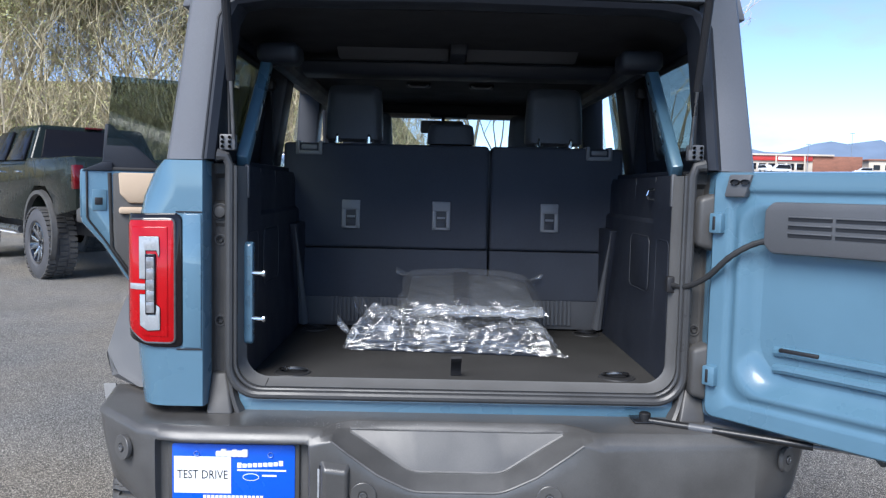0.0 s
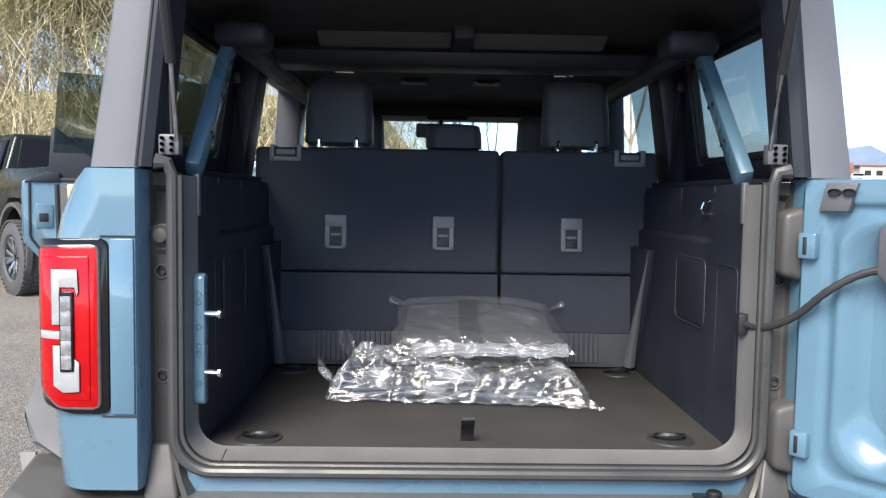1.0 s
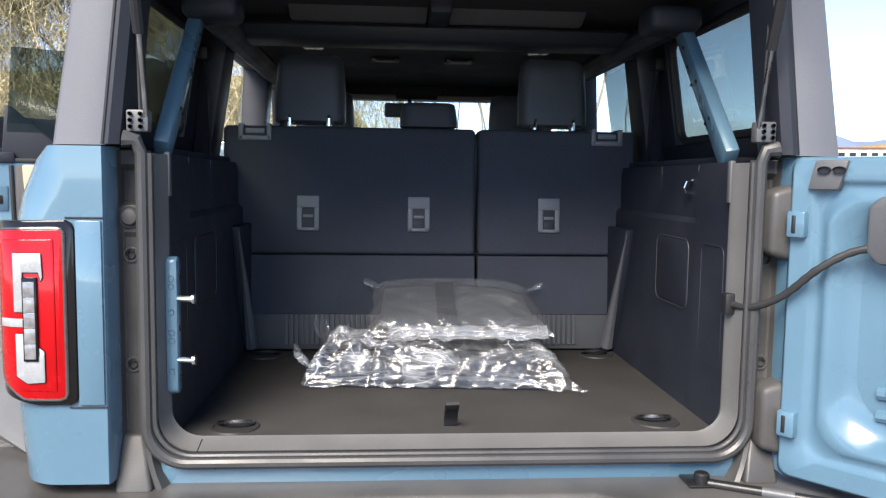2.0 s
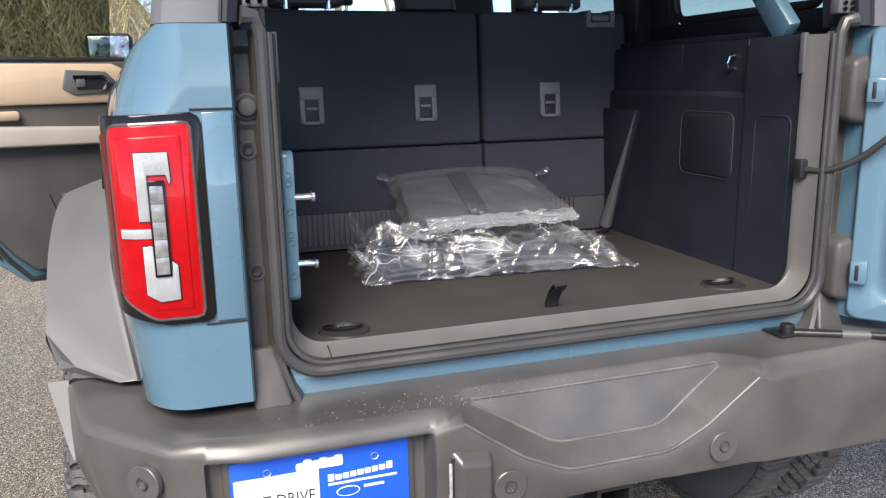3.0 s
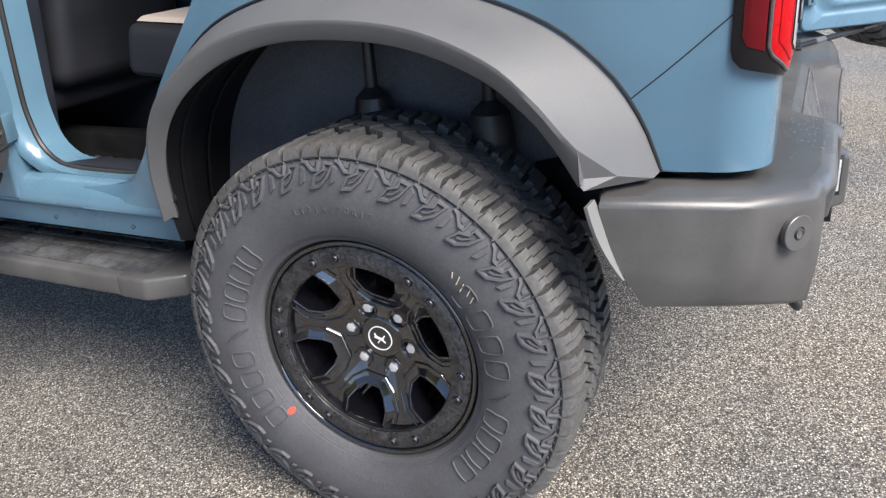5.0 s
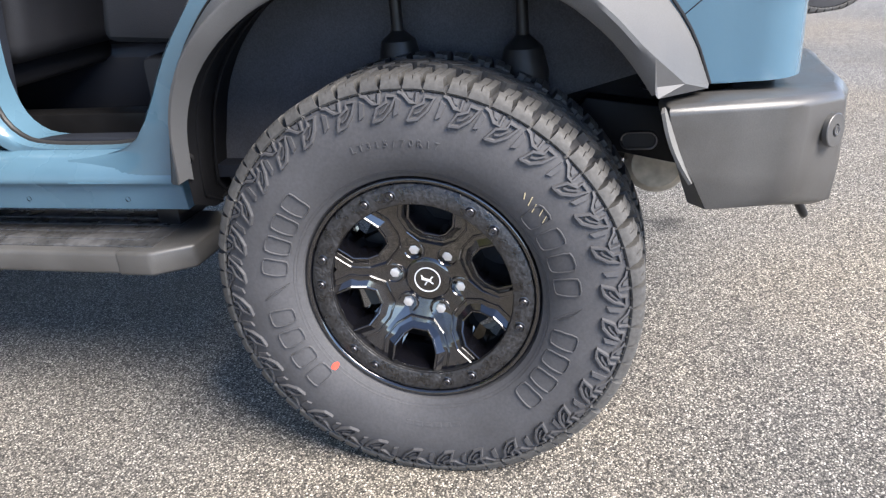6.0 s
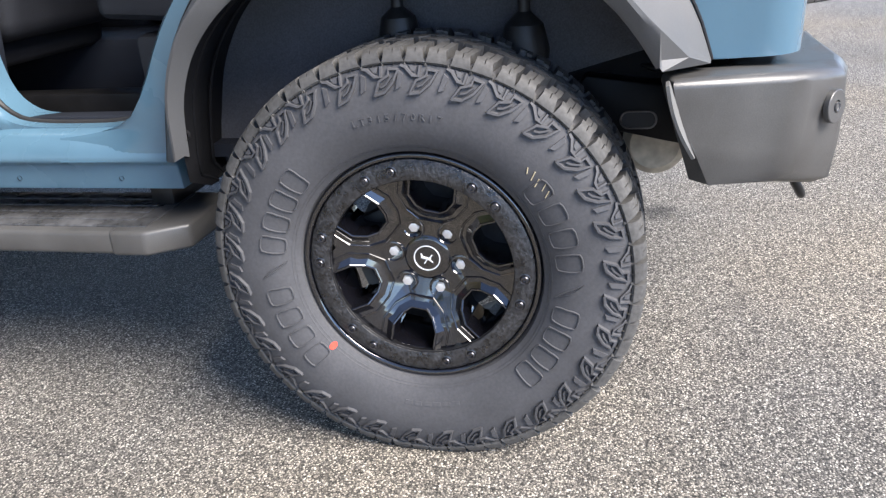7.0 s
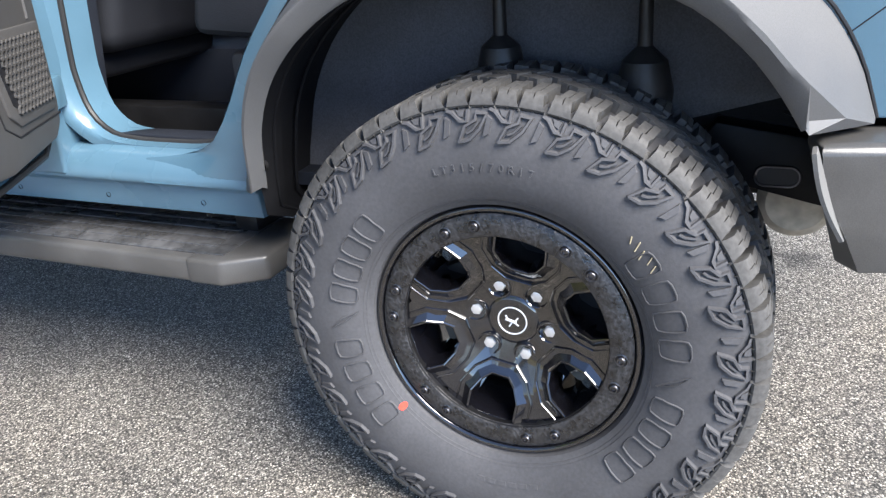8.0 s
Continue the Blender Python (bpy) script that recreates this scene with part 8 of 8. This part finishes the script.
# ---- woods at the edge of the lot ----
BARK = material("grey_bark", (0.40, 0.355, 0.28), 0.9, spots=0.3, scale=20, bump=0.6, bump_scale=40, grime=0.2, grime_scale=2, stretch=(1, 1, 0.2))
TWIG = material("dry_twigs", (0.48, 0.415, 0.275), 0.9, spots=0.3, scale=8, grime=0.25, grime_scale=0.7)
LEAF = material("spring_leaves", (0.27, 0.38, 0.12), 0.6, spots=0.45, scale=2.5, grime=0.3, grime_scale=0.6)
LEAF2 = material("yellow_green_leaves", (0.37, 0.37, 0.17), 0.6, spots=0.4, scale=2.5, grime=0.3, grime_scale=0.6)
PINE = material("pine_needles", (0.035, 0.065, 0.025), 0.7, spots=0.45, scale=3, grime=0.3, grime_scale=0.8)


def grow(rng, p, d, length, r, depth, limbs, tips):
    """Limbs that fork, each a bent tapering rod."""
    pts, rs = [p], [r]
    for i in range(4):
        d = (d + Vector((rng.uniform(-0.22, 0.22), rng.uniform(-0.22, 0.22), rng.uniform(-0.02, 0.16)))).normalized()
        p = p + d * length / 4
        pts.append(p)
        rs.append(r * (1 - 0.16 * (i + 1)))
    limbs.append((pts, rs))
    if depth == 0:
        tips.append((p, d))
        return
    for k in range(rng.choice((2, 3, 3))):
        a = rng.uniform(0, 2 * math.pi)
        nd = (d + Vector((math.cos(a), math.sin(a), rng.uniform(0.0, 0.5))) * rng.uniform(0.45, 0.85)).normalized()
        grow(rng, pts[rng.choice((2, 3, 4, 4))], nd, length * rng.uniform(0.6, 0.8), r * 0.55, depth - 1, limbs, tips)


def tree(name, label, seed, height, leafmat, leaves, leaf_size, at):
    rng = random.Random(seed)
    limbs, tips = [], []
    grow(rng, Vector((0, 0, 0)), Vector((rng.uniform(-0.08, 0.08), rng.uniform(-0.08, 0.08), 1)).normalized(), height * 0.42, 0.085, 4, limbs, tips)
    t = thing(name, label, "tree", at, group="woods")
    trunk, twigs = bmesh.new(), bmesh.new()
    for pts, rs in limbs:
        big = rs[0] > 0.026
        tube(pts, [max(x, 0.010) for x in rs], 6 if big else 3, trunk if big else twigs)
    for p, d in tips:
        for k in range(5):
            e = p + Vector((rng.gauss(0, 1), rng.gauss(0, 1), rng.gauss(0.4, 0.8))).normalized() * rng.uniform(0.4, 1.1)
            tube([p, (p + e) / 2 + Vector((rng.uniform(-0.08, 0.08), 0, 0.05)), e], [0.011, 0.008, 0.005], 3, twigs)
    part("trunk", trunk, BARK, t)
    tagged(part("twig_crown", twigs, TWIG, t), kind="stuff")
    if leaves:
        verts, faces = [], []
        for i in range(leaves):
            p, d = tips[rng.randrange(len(tips))]
            c = p + Vector((rng.gauss(0, 0.55), rng.gauss(0, 0.55), rng.gauss(0.1, 0.45)))
            u = Vector((rng.gauss(0, 1), rng.gauss(0, 1), rng.gauss(0, 1))).normalized() * leaf_size * rng.uniform(0.6, 1.3)
            w = u.orthogonal().normalized() * leaf_size * rng.uniform(0.3, 0.7)
            k = len(verts)
            verts += [c - u, c + w, c + u, c - w]
            faces.append((k, k + 1, k + 2, k + 3))
        me = bpy.data.meshes.new("crown")
        me.from_pydata([tuple(v) for v in verts], [], faces)
        me.materials.append(leafmat)
        o = new("crown", me)
        o.parent = t
    return t


rng = random.Random(11)
protos = [
    tree("bare_tree", "bare spring tree with fine grey-brown twigs", 1, 11, None, 0, 0, on_lot(-14.5, 26)),
    tree("budding_tree", "budding tree with yellow-green young leaves", 2, 11, LEAF2, 24000, 0.050, on_lot(-19, 30)),
    tree("leafy_tree", "tree with fresh green leaves", 3, 13, LEAF, 30000, 0.060, on_lot(-11.5, 31)),
    tree("bare_tree", "bare spring tree with tan twigs", 4, 9, LEAF2, 9000, 0.045, on_lot(-23, 27)),
    tree("pine_tree", "dark green pine at the wood's edge", 6, 12, PINE, 9000, 0.12, on_lot(-27, 34)),
]
spots = []
for i in range(64):
    x = -27 + i * 0.4 + rng.uniform(-0.9, 0.9)
    y = 24.5 + rng.uniform(-1, 11) + max(0, x + 4) * 0.55
    spots.append((x, y))
bare = len(spots)
for i in range(9):
    spots.append((0.5 + i * 1.1 + rng.uniform(-0.4, 0.4), 29 + rng.uniform(-1, 5)))
leafy = len(spots)
for i in range(8):
    spots.append((-34 + rng.uniform(-12, 4), 2 + i * 3.4 + rng.uniform(-1, 1)))
for i, (x, y) in enumerate(spots):
    src = protos[0 if bare <= i < leafy else rng.choice((0, 1, 1, 2, 2, 2, 2, 3, 4))]
    k = copy_thing(src, pose(x, y, ground_height(x, y), rng.uniform(-3, 3), rng.uniform(-3, 3), rng.uniform(0, 360)))
    k.scale = [rng.uniform(0.85, 1.35)] * 3


def brush():
    """Dry tangled undergrowth along the wood's edge."""
    r = random.Random(5)
    verts, faces, leaf_v, leaf_f = [], [], [], []
    for i in range(75000):
        if r.random() < 0.78:
            x = r.uniform(-30, 0.8)
            y = 22.5 + abs(r.gauss(0, 6.5)) + max(0, x + 4) * 0.55
        else:
            x, y = r.uniform(-40, -27), r.uniform(0, 26)
        h = r.uniform(0.3, 3.2) * r.uniform(0.3, 1.2)
        z = ground_height(x, y) + r.uniform(0, 1) ** 1.25 * 9.0
        a = r.uniform(0, 6.283)
        lean = Vector((r.gauss(0, 0.9), r.gauss(0, 0.9), 1)).normalized() * h
        s = Vector((math.cos(a), math.sin(a), 0)) * r.uniform(0.006, 0.016)
        p = Vector((x, y, z))
        k = len(verts)
        verts += [p - s, p + s, p + lean]
        faces.append((k, k + 1, k + 2))
        if i % 2 == 0:
            # small leaves along the stem
            for _ in range(2):
                c = p + lean * r.uniform(0.3, 1.0)
                u = Vector((r.gauss(0, 1), r.gauss(0, 1), r.gauss(0, 1))).normalized() * r.uniform(0.03, 0.065)
                w = u.orthogonal().normalized() * 0.025
                k = len(leaf_v)
                leaf_v += [c - u, c + w, c + u, c - w]
                leaf_f.append((k, k + 1, k + 2, k + 3))
    me = bpy.data.meshes.new("undergrowth")
    me.from_pydata([tuple(v) for v in verts], [], faces)
    me.materials.append(TWIG)
    lm = bpy.data.meshes.new("low_leaves")
    lm.from_pydata([tuple(v) for v in leaf_v], [], leaf_f)
    lm.materials.append(LEAF2)
    tagged(new("low_leaves", lm), "small yellow-green leaves in the undergrowth", "leaves", kind="stuff")
    tagged(new("undergrowth", me), "dry tan undergrowth along the wood's edge", "undergrowth", kind="stuff")


brush()
bank = part("wood_bank", recalc(loft([[(x, 27 + max(0, x + 4) * 0.55 + dy, ground_height(x, 27) + dz * max(0.12, min(1.0, (2.0 - x) / 6.0))) for x in range(-70, 20, 3)] for dy, dz in ((-5, -0.05), (0, 0.3), (8, 2.0), (14, 4.0), (19, 6.0), (24, 7.5))])), material("leaf_litter", (0.33, 0.285, 0.155), 0.95, spots=0.6, scale=6, bump=0.8, bump_scale=20, grime=0.3, grime_scale=0.6))
tagged(bank, "leaf-strewn bank under the trees", "bank", kind="structure")
